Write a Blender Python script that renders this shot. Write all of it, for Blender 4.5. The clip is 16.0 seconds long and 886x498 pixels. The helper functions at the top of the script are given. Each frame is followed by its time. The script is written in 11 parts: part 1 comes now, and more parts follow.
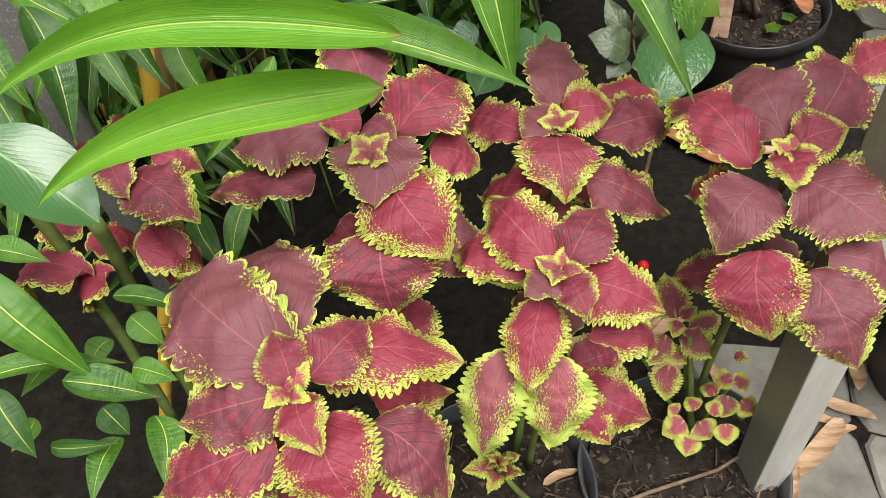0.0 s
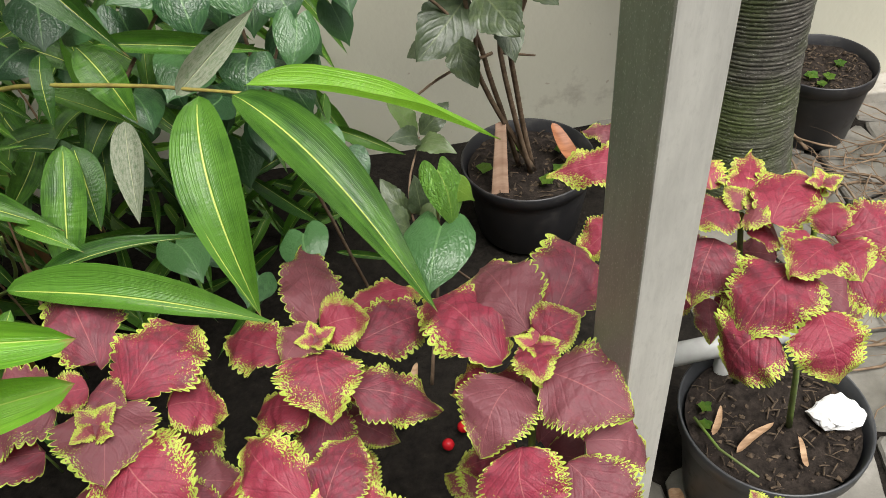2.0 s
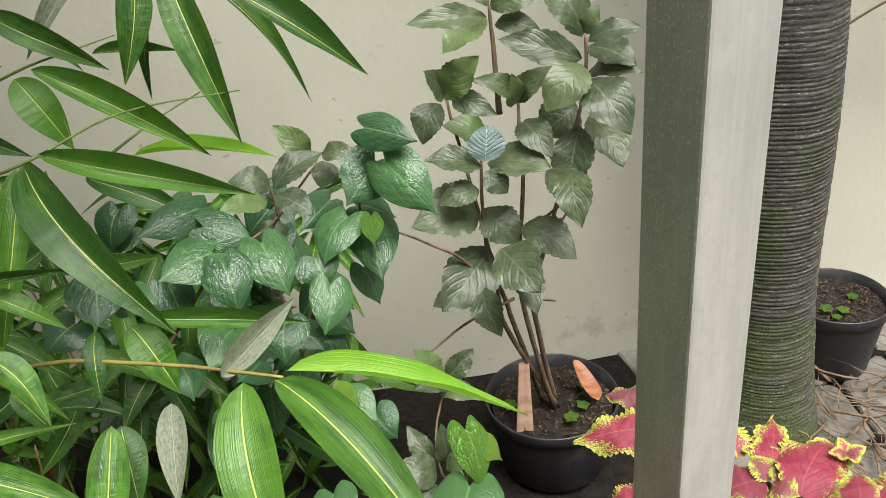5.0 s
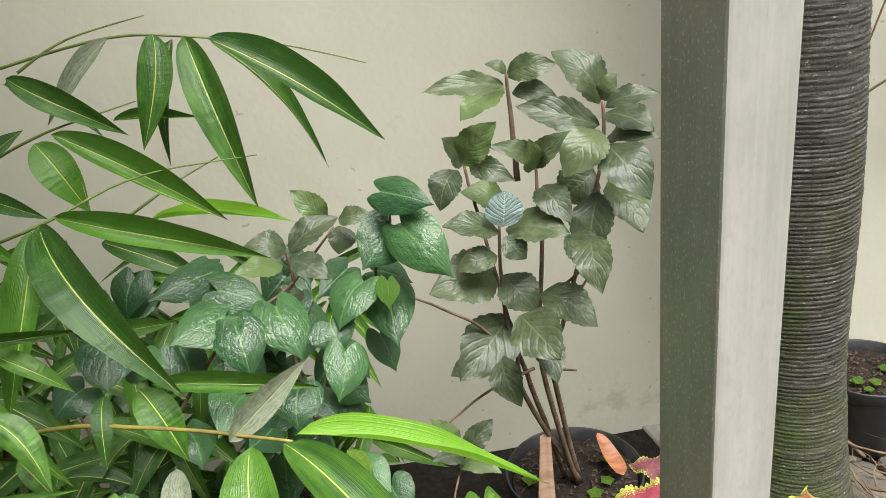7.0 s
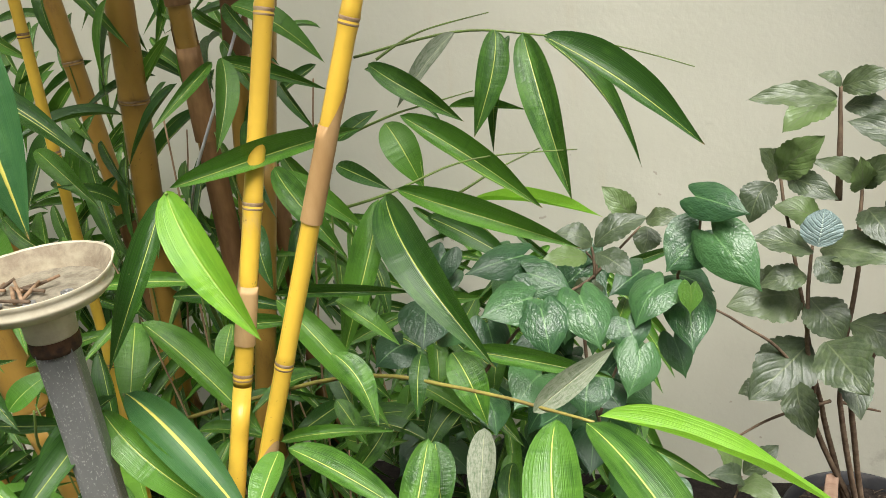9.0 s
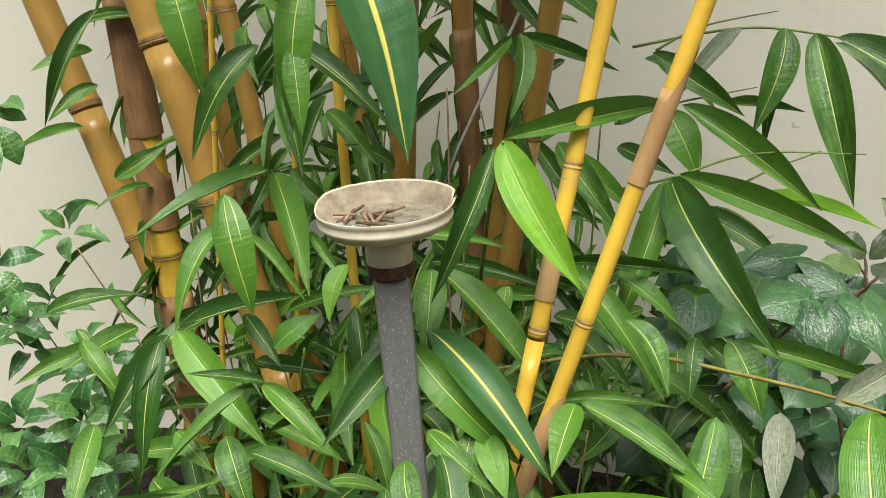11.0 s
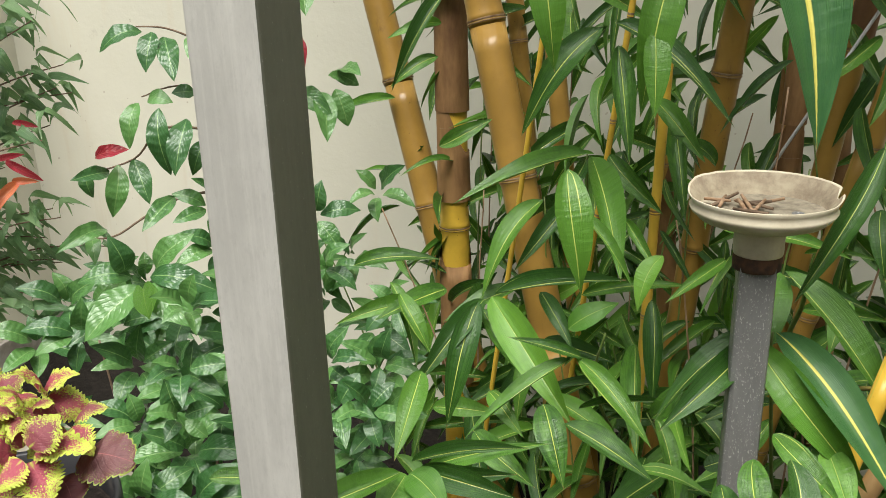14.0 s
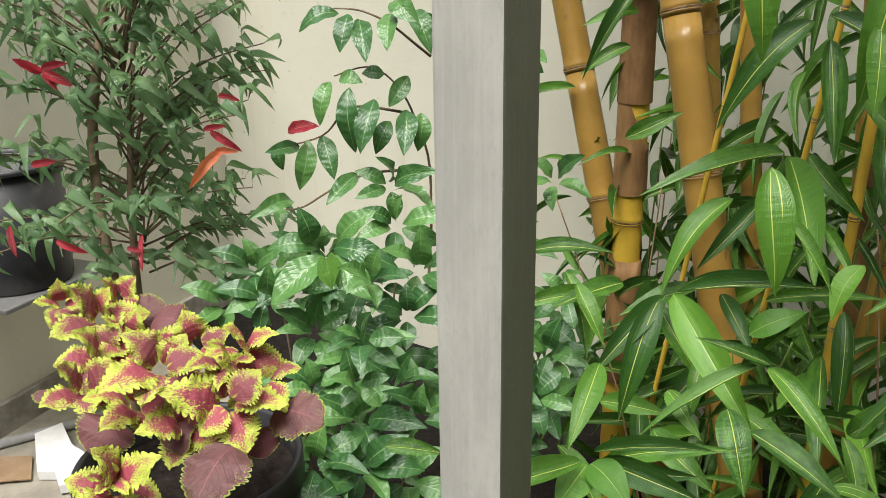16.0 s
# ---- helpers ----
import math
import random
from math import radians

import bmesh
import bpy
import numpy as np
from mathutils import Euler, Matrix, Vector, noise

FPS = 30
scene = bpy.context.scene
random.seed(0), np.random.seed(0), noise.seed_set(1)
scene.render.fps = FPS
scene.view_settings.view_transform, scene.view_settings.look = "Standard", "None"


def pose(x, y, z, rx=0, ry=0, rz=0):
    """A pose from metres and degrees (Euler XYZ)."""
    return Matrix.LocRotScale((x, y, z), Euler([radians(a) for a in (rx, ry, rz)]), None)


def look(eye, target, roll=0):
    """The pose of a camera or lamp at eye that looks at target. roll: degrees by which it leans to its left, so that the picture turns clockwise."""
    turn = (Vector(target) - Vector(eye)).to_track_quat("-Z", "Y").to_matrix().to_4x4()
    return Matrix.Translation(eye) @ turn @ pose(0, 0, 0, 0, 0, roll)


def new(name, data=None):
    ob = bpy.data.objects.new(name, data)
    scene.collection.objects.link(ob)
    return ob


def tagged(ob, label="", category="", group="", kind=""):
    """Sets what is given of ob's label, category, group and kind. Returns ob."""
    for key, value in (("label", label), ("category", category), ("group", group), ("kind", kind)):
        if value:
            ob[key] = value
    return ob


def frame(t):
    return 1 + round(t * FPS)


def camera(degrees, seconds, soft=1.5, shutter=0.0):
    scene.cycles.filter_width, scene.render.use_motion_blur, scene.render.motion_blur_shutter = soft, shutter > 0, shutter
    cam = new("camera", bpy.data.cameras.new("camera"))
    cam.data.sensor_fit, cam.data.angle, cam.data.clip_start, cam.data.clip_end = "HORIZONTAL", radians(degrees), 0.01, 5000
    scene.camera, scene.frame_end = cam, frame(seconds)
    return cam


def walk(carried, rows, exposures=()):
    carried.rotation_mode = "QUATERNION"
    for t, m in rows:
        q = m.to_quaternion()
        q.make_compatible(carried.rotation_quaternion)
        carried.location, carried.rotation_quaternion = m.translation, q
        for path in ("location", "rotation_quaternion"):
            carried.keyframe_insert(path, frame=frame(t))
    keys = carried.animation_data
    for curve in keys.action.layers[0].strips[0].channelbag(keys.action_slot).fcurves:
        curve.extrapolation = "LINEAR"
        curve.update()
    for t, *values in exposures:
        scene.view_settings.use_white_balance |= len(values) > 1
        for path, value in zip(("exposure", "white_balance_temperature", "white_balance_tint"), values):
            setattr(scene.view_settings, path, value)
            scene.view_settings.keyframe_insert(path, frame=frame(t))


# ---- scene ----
cam = camera(55.4, 16.0, soft=0.5)
PATH = [
    (0, (0.128, 0.061, 1.491), (-0.151, 1.274, -0.075), -9.6),
    (0.5, (0.146, 0.071, 1.483), (-0.042, 1.259, -0.115), -8.5),
    (1, (0.173, 0.084, 1.491), (0.092, 1.34, -0.063), -6.8),
    (1.5, (0.201, 0.103, 1.51), (0.213, 1.458, 0.039), -6.0),
    (2, (0.224, 0.124, 1.532), (0.321, 1.571, 0.154), -5.6),
    (2.5, (0.24, 0.136, 1.551), (0.4, 1.644, 0.246), -5.6),
    (3, (0.243, 0.139, 1.572), (0.429, 1.698, 0.333), -5.8),
    (3.5, (0.236, 0.14, 1.59), (0.413, 1.753, 0.42), -6.0),
    (4, (0.23, 0.138, 1.61), (0.38, 1.798, 0.505), -6.1),
    (4.5, (0.221, 0.132, 1.624), (0.348, 1.836, 0.584), -6.0),
    (7, (0.227, 0.142, 1.594), (0.32, 1.965, 0.776), -6.5),
    (7.5, (0.218, 0.135, 1.598), (0.197, 1.979, 0.824), -6.6),
    (8, (0.205, 0.126, 1.599), (0.03, 1.97, 0.845), -6.8),
    (8.5, (0.189, 0.11, 1.603), (-0.167, 1.93, 0.855), -7.1),
    (9, (0.176, 0.094, 1.605), (-0.357, 1.872, 0.861), -7.2),
    (9.5, (0.164, 0.078, 1.603), (-0.529, 1.803, 0.865), -7.2),
    (12, (-0.07, -0.069, 1.551), (-1.029, 1.573, 0.932), -2.8),
    (12.5, (-0.078, -0.081, 1.552), (-1.128, 1.503, 0.928), -2.6),
    (13, (-0.085, -0.092, 1.551), (-1.209, 1.44, 0.926), -2.2),
    (13.5, (-0.095, -0.102, 1.551), (-1.297, 1.366, 0.919), -1.9),
    (14, (-0.106, -0.112, 1.55), (-1.389, 1.283, 0.913), -1.6),
    (14.5, (-0.111, -0.121, 1.551), (-1.466, 1.202, 0.909), -1.3),
    (15, (-0.12, -0.134, 1.548), (-1.544, 1.112, 0.902), -1.1),
    (15.5, (-0.127, -0.148, 1.547), (-1.605, 1.033, 0.898), -1.0),
    (16, (-0.137, -0.151, 1.546), (-1.652, 0.98, 0.894), -0.9),
]
EXPOSURES = [(0, 0.64), (1, 0.65), (2, 0.60), (3, 0.66), (4, 0.80), (4.5, 0.84), (7, 0.94), (9.5, 1.04), (12, 0.74), (14, 0.72), (16, 0.70)]
walk(cam, [(t, look(eye, target, roll)) for t, eye, target, roll in PATH], EXPOSURES)

# ---- light ----
world = bpy.data.worlds.new("sky")
scene.world = world
world.use_nodes = True
wn = world.node_tree
sky = wn.nodes.new("ShaderNodeTexSky")
sky.sky_type = "NISHITA"
sky.sun_disc = False
sky.sun_elevation = radians(67)
sky.sun_rotation = radians(158)
sky.air_density, sky.dust_density, sky.ozone_density = 1.0, 4.0, 1.0
haze = wn.nodes.new("ShaderNodeHueSaturation")
haze.inputs["Saturation"].default_value = 0.4
wn.links.new(sky.outputs["Color"], haze.inputs["Color"])
wn.links.new(haze.outputs["Color"], wn.nodes["Background"].inputs["Color"])
wn.nodes["Background"].inputs["Strength"].default_value = 0.072
sun = new("sun", bpy.data.lights.new("sun", "SUN"))
sun.data.energy, sun.data.angle, sun.data.color = 4.2, radians(40), (1.0, 0.97, 0.92)
sun.matrix_world = look((0.8, -1.6, 4.2), (0, 0, 0))


# ---- node helpers ----
class Shader:
    """A principled material with short ways to add nodes."""

    def __init__(self, name, rough=0.6, metal=0.0, spec=0.5):
        self.m = bpy.data.materials.new(name)
        self.m.use_nodes = True
        self.t = self.m.node_tree
        self.b = self.t.nodes["Principled BSDF"]
        self.b.inputs["Roughness"].default_value = rough
        self.b.inputs["Metallic"].default_value = metal
        self.b.inputs["Specular IOR Level"].default_value = spec

    def node(self, kind, ins=None, **props):
        n = self.t.nodes.new(kind)
        for key, value in props.items():
            setattr(n, key, value)
        for key, value in (ins or {}).items():
            self.put(n.inputs[key], value)
        return n

    def put(self, socket, value):
        if isinstance(value, bpy.types.NodeSocket):
            self.t.links.new(value, socket)
        elif isinstance(value, tuple) and len(value) == 3 and len(socket.default_value) == 4:
            socket.default_value = (*value, 1)
        else:
            socket.default_value = value

    def math(self, op, a, b=0.0, c=0.0, clamp=False):
        return self.node("ShaderNodeMath", {0: a, 1: b, 2: c}, operation=op, use_clamp=clamp).outputs[0]

    def coords(self, which="Object"):
        return self.node("ShaderNodeTexCoord").outputs[which]

    def noise(self, vec, scale, detail=4.0, rough=0.55, offset=None):
        if offset is not None:
            vec = self.node("ShaderNodeVectorMath", {0: vec, 1: offset}, operation="ADD").outputs[0]
        return self.node("ShaderNodeTexNoise", {"Vector": vec, "Scale": scale, "Detail": detail, "Roughness": rough}).outputs["Fac"]

    def stretch(self, vec, scale):
        return self.node("ShaderNodeMapping", {"Vector": vec, "Scale": scale}).outputs[0]

    def ramp(self, fac, stops):
        n = self.node("ShaderNodeValToRGB", {"Fac": fac})
        while len(n.color_ramp.elements) < len(stops):
            n.color_ramp.elements.new(0.5)
        for e, (at, col) in zip(n.color_ramp.elements, stops):
            e.position, e.color = at, (*col, 1) if len(col) == 3 else col
        return n.outputs["Color"]

    def mix(self, fac, a, b, blend="MIX"):
        n = self.node("ShaderNodeMix", data_type="RGBA", blend_type=blend)
        self.put(n.inputs[0], fac), self.put(n.inputs[6], a), self.put(n.inputs[7], b)
        return n.outputs[2]

    def step(self, x, lo, hi):
        return self.node("ShaderNodeMapRange", {0: x, 1: lo, 2: hi}, interpolation_type="SMOOTHSTEP").outputs[0]

    def colour(self, value):
        self.put(self.b.inputs["Base Color"], value)

    def rough(self, value):
        self.put(self.b.inputs["Roughness"], value)

    def bump(self, height, strength=0.3, distance=0.002):
        n = self.node("ShaderNodeBump", {"Height": height, "Strength": strength, "Distance": distance})
        self.t.links.new(n.outputs[0], self.b.inputs["Normal"])
        self.t.links.new(n.outputs[0], self.b.inputs["Coat Normal"])

    def random(self):
        return self.node("ShaderNodeObjectInfo").outputs["Random"]

    def thin(self, amount, colour):
        """Some of the light passes through the blade."""
        tr = self.node("ShaderNodeBsdfTranslucent", {"Color": colour})
        out = self.t.nodes["Material Output"]
        mixed = self.node("ShaderNodeMixShader", {0: amount, 1: self.b.outputs[0], 2: tr.outputs[0]})
        self.t.links.new(mixed.outputs[0], out.inputs["Surface"])


def make_wall():
    s = Shader("cream_wall_paint", 0.75, spec=0.3)
    o = s.coords()
    big = s.noise(o, 0.9, 5, 0.6)
    streak = s.noise(s.stretch(o, (5.0, 5.0, 0.5)), 1.6, 6, 0.65)
    fine = s.noise(o, 60, 3)
    low = s.step(s.node("ShaderNodeSeparateXYZ", {0: o}).outputs["Z"], 0.28, 0.0)
    col = s.ramp(big, [(0.3, (0.53, 0.52, 0.42)), (0.7, (0.61, 0.595, 0.495))])
    col = s.mix(s.step(streak, 0.55, 0.8), col, (0.56, 0.515, 0.40))
    stain = s.step(s.math("ADD", s.noise(o, 7, 6, 0.7), s.math("MULTIPLY", low, 0.14)), 0.64, 0.82)
    col = s.mix(s.math("MULTIPLY", stain, 0.5), col, (0.30, 0.27, 0.21))
    spots = s.step(s.noise(o, 34, 2, 0.5), 0.735, 0.76)
    col = s.mix(s.math("MULTIPLY", spots, 0.5), col, (0.3, 0.24, 0.18))
    s.colour(col)
    s.bump(s.math("ADD", fine, s.math("MULTIPLY", s.noise(o, 9, 4), 2.0)), 0.25, 0.003)
    return s.m


def make_soil(name, dark, light):
    s = Shader(name, 0.95, spec=0.08)
    o = s.coords()
    n = s.noise(o, 45, 8, 0.7)
    col = s.ramp(n, [(0.3, dark), (0.62, light), (0.8, tuple(2.2 * c for c in light))])
    s.colour(col)
    s.bump(s.math("ADD", n, s.math("MULTIPLY", s.noise(o, 14, 5), 1.5)), 0.9, 0.012)
    return s.m


def make_steel(name, base, rust, pits, metal=0.45):
    s = Shader(name, 0.4, metal, 0.5)
    o = s.coords()
    brush = s.noise(s.stretch(o, (90, 90, 2.0)), 2.0, 6, 0.65)
    blot = s.noise(s.stretch(o, (1, 1, 0.4)), 9, 7, 0.7)
    scale = s.noise(s.stretch(o, (1, 1, 0.45)), 160, 5, 0.75)
    col = s.mix(s.step(blot, 0.35, 0.66), tuple(0.76 * c for c in base), base)
    col = s.mix(s.math("MULTIPLY", s.step(brush, 0.42, 0.72), 0.3), col, tuple(1.12 * c for c in base))
    col = s.mix(s.math("MULTIPLY", s.step(scale, 0.50, 0.66), 0.28), col, tuple(0.66 * c for c in base))
    rusty = s.step(s.noise(o, 15, 7, 0.75), rust, rust + 0.10)
    col = s.mix(s.math("MULTIPLY", rusty, 0.7), col, (0.20, 0.11, 0.055))
    chip = s.step(s.noise(s.stretch(o, (1, 1, 0.5)), 650, 3, 0.6), pits, pits + 0.04)
    col = s.mix(s.math("MULTIPLY", chip, 0.4), col, (0.60, 0.59, 0.53))
    s.colour(col)
    s.put(s.b.inputs["Metallic"], s.math("SUBTRACT", metal, s.math("MULTIPLY", s.math("MAXIMUM", rusty, chip), metal * 0.8)))
    s.rough(s.math("MULTIPLY_ADD", s.math("ADD", blot, s.math("MULTIPLY", scale, 0.5)), 0.35, 0.16))
    s.bump(s.math("ADD", brush, s.math("ADD", chip, scale)), 0.25, 0.001)
    return s.m


def make_plastic(name, base, rough=0.45):
    s = Shader(name, rough, spec=0.5)
    o = s.coords()
    n = s.noise(o, 5, 6, 0.65)
    dust = s.step(s.noise(o, 22, 6, 0.7), 0.5, 0.75)
    col = s.mix(s.step(n, 0.35, 0.7), base, tuple(1.5 * c + 0.004 for c in base))
    s.colour(s.mix(s.math("MULTIPLY", dust, 0.25), col, (0.17, 0.15, 0.12)))
    s.rough(s.math("MULTIPLY_ADD", dust, 0.3, rough))
    s.bump(s.noise(o, 80, 3), 0.1, 0.001)
    return s.m


def make_stone():
    s = Shader("grey_flagstone", 0.7, spec=0.35)
    o = s.coords()
    n = s.noise(o, 9, 8, 0.65, s.random())
    col = s.ramp(n, [(0.3, (0.085, 0.08, 0.068)), (0.6, (0.18, 0.17, 0.148)), (0.8, (0.28, 0.268, 0.24))])
    col = s.mix(s.math("MULTIPLY", s.step(s.noise(o, 3, 4), 0.5, 0.75), 0.5), col, (0.09, 0.085, 0.065))
    s.colour(col)
    s.bump(s.math("ADD", n, s.noise(o, 60, 5, 0.7)), 0.6, 0.004)
    return s.m


def make_trunk():
    s = Shader("ringed_palm_bark", 0.85, spec=0.25)
    o = s.coords()
    grain = s.noise(s.stretch(o, (1, 1, 6)), 18, 8, 0.7)
    fib = s.noise(s.stretch(o, (1, 1, 0.25)), 70, 5, 0.7)
    col = s.ramp(grain, [(0.3, (0.040, 0.038, 0.033)), (0.52, (0.105, 0.098, 0.084)), (0.72, (0.24, 0.23, 0.20))])
    band = s.noise(s.stretch(o, (0.35, 0.35, 9)), 11, 3, 0.6)
    col = s.mix(s.math("MULTIPLY", s.step(band, 0.48, 0.72), 0.4), col, (0.024, 0.022, 0.020))
    col = s.mix(s.math("MULTIPLY", s.step(fib, 0.5, 0.72), 0.5), col, (0.035, 0.032, 0.03))
    z = s.node("ShaderNodeSeparateXYZ", {0: o}).outputs["Z"]
    moss = s.math("MULTIPLY", s.step(s.math("ADD", s.noise(o, 5, 5, 0.6), s.math("MULTIPLY", z, -0.22)), 0.22, 0.55), 0.75)
    col = s.mix(moss, col, (0.075, 0.105, 0.025))
    white = s.step(s.noise(s.stretch(o, (1, 1, 3)), 75, 4, 0.7), 0.60, 0.68)
    col = s.mix(s.math("MULTIPLY", white, 0.75), col, (0.42, 0.42, 0.38))
    s.colour(col)
    s.bump(s.math("ADD", s.math("ADD", grain, fib), s.noise(o, 150, 4, 0.7)), 0.9, 0.006)
    return s.m


def make_culm(name, yellow, green, brown):
    """A bamboo cane: the colour changes down each internode, with thin stripes along it."""
    s = Shader(name, 0.35, spec=0.45)
    uv = s.coords("UV")
    sep = s.node("ShaderNodeSeparateXYZ", {0: uv})
    o = s.coords()
    age = s.noise(o, 7, 5, 0.6)
    col = s.mix(s.step(age, 0.4, 0.65), yellow, tuple(0.8 * c for c in yellow))
    stripe = s.step(s.noise(s.stretch(uv, (16, 0.35, 1)), 1.0, 1, 0.4), 0.66, 0.69)
    col = s.mix(s.math("MULTIPLY", stripe, 0.55), col, green)
    patch = s.step(s.noise(s.stretch(o, (1, 1, 0.35)), 16, 7, 0.7), 0.57, 0.75)
    col = s.mix(s.math("MULTIPLY", patch, 0.75), col, brown)
    speck = s.step(s.noise(o, 130, 3, 0.6), 0.68, 0.74)
    col = s.mix(s.math("MULTIPLY", speck, 0.6), col, (0.12, 0.07, 0.02))
    s.colour(col)
    s.bump(s.noise(s.stretch(uv, (60, 1, 1)), 1.0, 3), 0.12, 0.001)
    return s.m


def make_plain(name, a, b, scale=30, rough=0.7, stretch=(1, 1, 1), metal=0.0, bump=0.4, uv=False):
    s = Shader(name, rough, metal, 0.35)
    o = s.stretch(s.coords("UV" if uv else "Object"), stretch)
    n = s.noise(o, scale, 6, 0.65, s.random())
    s.colour(s.mix(s.step(n, 0.33, 0.68), a, b))
    s.bump(n, bump, 0.002)
    return s.m


WALL = make_wall()
SOIL = make_soil("dark_potting_soil", (0.007, 0.006, 0.0055), (0.038, 0.030, 0.025))
CRUMB = make_plain("brown_soil_crumb", (0.028, 0.021, 0.015), (0.11, 0.078, 0.05), 90, 0.95)
EARTH = make_soil("dark_garden_earth", (0.006, 0.0055, 0.005), (0.020, 0.017, 0.014))
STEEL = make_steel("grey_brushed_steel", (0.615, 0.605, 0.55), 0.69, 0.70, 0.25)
# Two steels for the posts' darker sides: shade put into the colour, plus specks.
STEEL_SHADE = make_steel("shade_side_steel", (0.285, 0.295, 0.245), 0.66, 0.60, 0.25)
STEEL_OLIVE_SHADE = make_steel("olive_shade_side_steel", (0.155, 0.158, 0.118), 0.70, 0.665, 0.3)
STEEL_POLE = make_steel("weathered_pole_steel", (0.185, 0.188, 0.178), 0.70, 0.60, 0.2)
STEEL_DARK = make_steel("dark_pipe_steel", (0.27, 0.27, 0.26), 0.70, 0.66, 0.4)
BLACK = make_plastic("black_plastic", (0.018, 0.018, 0.020))
GREYPOT = make_plastic("dark_grey_plastic", (0.035, 0.037, 0.04), 0.4)
IVORY = make_plain("aged_ivory_plastic", (0.60, 0.55, 0.41), (0.46, 0.40, 0.28), 26, 0.5, bump=0.15)
STONE = make_stone()
BARK = make_trunk()
CULM = make_culm("ochre_bamboo_cane", (0.37, 0.215, 0.045), (0.19, 0.20, 0.03), (0.15, 0.08, 0.028))
CULM_YOUNG = make_culm("bright_yellow_bamboo_cane", (0.72, 0.46, 0.055), (0.32, 0.36, 0.05), (0.48, 0.33, 0.17))
SHEATH = make_plain("papery_brown_culm_sheath", (0.34, 0.19, 0.075), (0.12, 0.058, 0.022), 9, 0.7, (1, 1, 0.3))
TAN = make_plain("tan_culm_sheath", (0.52, 0.34, 0.16), (0.34, 0.20, 0.08), 14, 0.6, (1, 1, 0.3))
NODE = make_plain("pale_brown_cane_node", (0.38, 0.27, 0.16), (0.16, 0.09, 0.04), 40)
DRY = make_plain("dry_brown_leaf", (0.42, 0.28, 0.17), (0.22, 0.13, 0.07), 14, 0.7, (1, 6, 1))
TWIG = make_plain("dark_brown_twig", (0.10, 0.065, 0.04), (0.20, 0.14, 0.09), 40, 0.8)
OLIVE = make_plain("olive_yellow_bamboo_twig", (0.30, 0.27, 0.06), (0.19, 0.14, 0.045), 30, 0.5)
GREEN_STEM = make_plain("green_stem", (0.16, 0.24, 0.05), (0.10, 0.13, 0.04), 30, 0.5)


# ---- mesh helpers ----
class Geo:
    """Vertices, faces and leaf coordinates that become one mesh."""

    def __init__(self):
        self.v, self.f, self.uv = [], [], []

    def tube(self, points, radii, sides=10, caps=True):
        points = [Vector(p) for p in points]
        radii = radii if isinstance(radii, (list, tuple)) else [radii] * len(points)
        start, along, ref = len(self.v), 0.0, None
        for i, p in enumerate(points):
            d = (points[min(i + 1, len(points) - 1)] - points[max(i - 1, 0)]).normalized()
            if ref is None:
                ref = d.orthogonal().normalized()
            a = (ref - d * ref.dot(d)).normalized()
            b, ref = d.cross(a), a
            along += (p - points[i - 1]).length if i else 0.0
            for k in range(sides):
                w = 2 * math.pi * k / sides
                self.v.append(p + (a * math.cos(w) + b * math.sin(w)) * radii[i])
                self.uv.append((k / sides, along))
        for i in range(len(points) - 1):
            for k in range(sides):
                j = (k + 1) % sides
                r, n = start + i * sides, start + (i + 1) * sides
                self.f.append((r + k, r + j, n + j, n + k))
        if caps:
            self.f.append(tuple(start + k for k in reversed(range(sides))))
            self.f.append(tuple(start + (len(points) - 1) * sides + k for k in range(sides)))
        return self

    def lathe(self, profile, sides=40, centre=(0, 0, 0), close=False):
        """Profile of (radius, height) turned round z."""
        start = len(self.v)
        for r, z in profile:
            for k in range(sides):
                w = 2 * math.pi * k / sides
                self.v.append(Vector((centre[0] + r * math.cos(w), centre[1] + r * math.sin(w), centre[2] + z)))
                self.uv.append((k / sides, z))
        for i in range(len(profile) - 1):
            for k in range(sides):
                j = (k + 1) % sides
                r, n = start + i * sides, start + (i + 1) * sides
                self.f.append((r + k, r + j, n + j, n + k))
        if close:
            self.f.append(tuple(start + k for k in reversed(range(sides))))
            self.f.append(tuple(start + (len(profile) - 1) * sides + k for k in range(sides)))
        return self

    def box(self, lo, hi, turn=0.0, at=(0, 0, 0)):
        start, m = len(self.v), Matrix.Translation(at) @ Matrix.Rotation(turn, 4, "Z")
        for z in (lo[2], hi[2]):
            for x, y in ((lo[0], lo[1]), (hi[0], lo[1]), (hi[0], hi[1]), (lo[0], hi[1])):
                self.v.append(m @ Vector((x, y, z)))
                self.uv.append((x, y))
        for f in ((3, 2, 1, 0), (4, 5, 6, 7), (0, 1, 5, 4), (1, 2, 6, 5), (2, 3, 7, 6), (3, 0, 4, 7)):
            self.f.append(tuple(start + k for k in f))
        return self

    def mesh(self, name, material, smooth=True, bevel=0.0):
        me = bpy.data.meshes.new(name)
        me.from_pydata([tuple(p) for p in self.v], [], self.f)
        layer = me.uv_layers.new(name="leaf")
        for loop in me.loops:
            layer.data[loop.index].uv = self.uv[loop.vertex_index]
        if bevel:
            bm = bmesh.new()
            bm.from_mesh(me)
            bmesh.ops.bevel(bm, geom=bm.edges[:], offset=bevel, segments=2, affect="EDGES", profile=0.5)
            bm.to_mesh(me)
            bm.free()
        for p in me.polygons:
            p.use_smooth = smooth
        me.materials.append(material)
        return me


def thing(name, at, label, category, group="", kind=""):
    ob = new(name)
    ob.location = at
    ob.empty_display_size = 0.05
    return tagged(ob, label, category, group, kind)


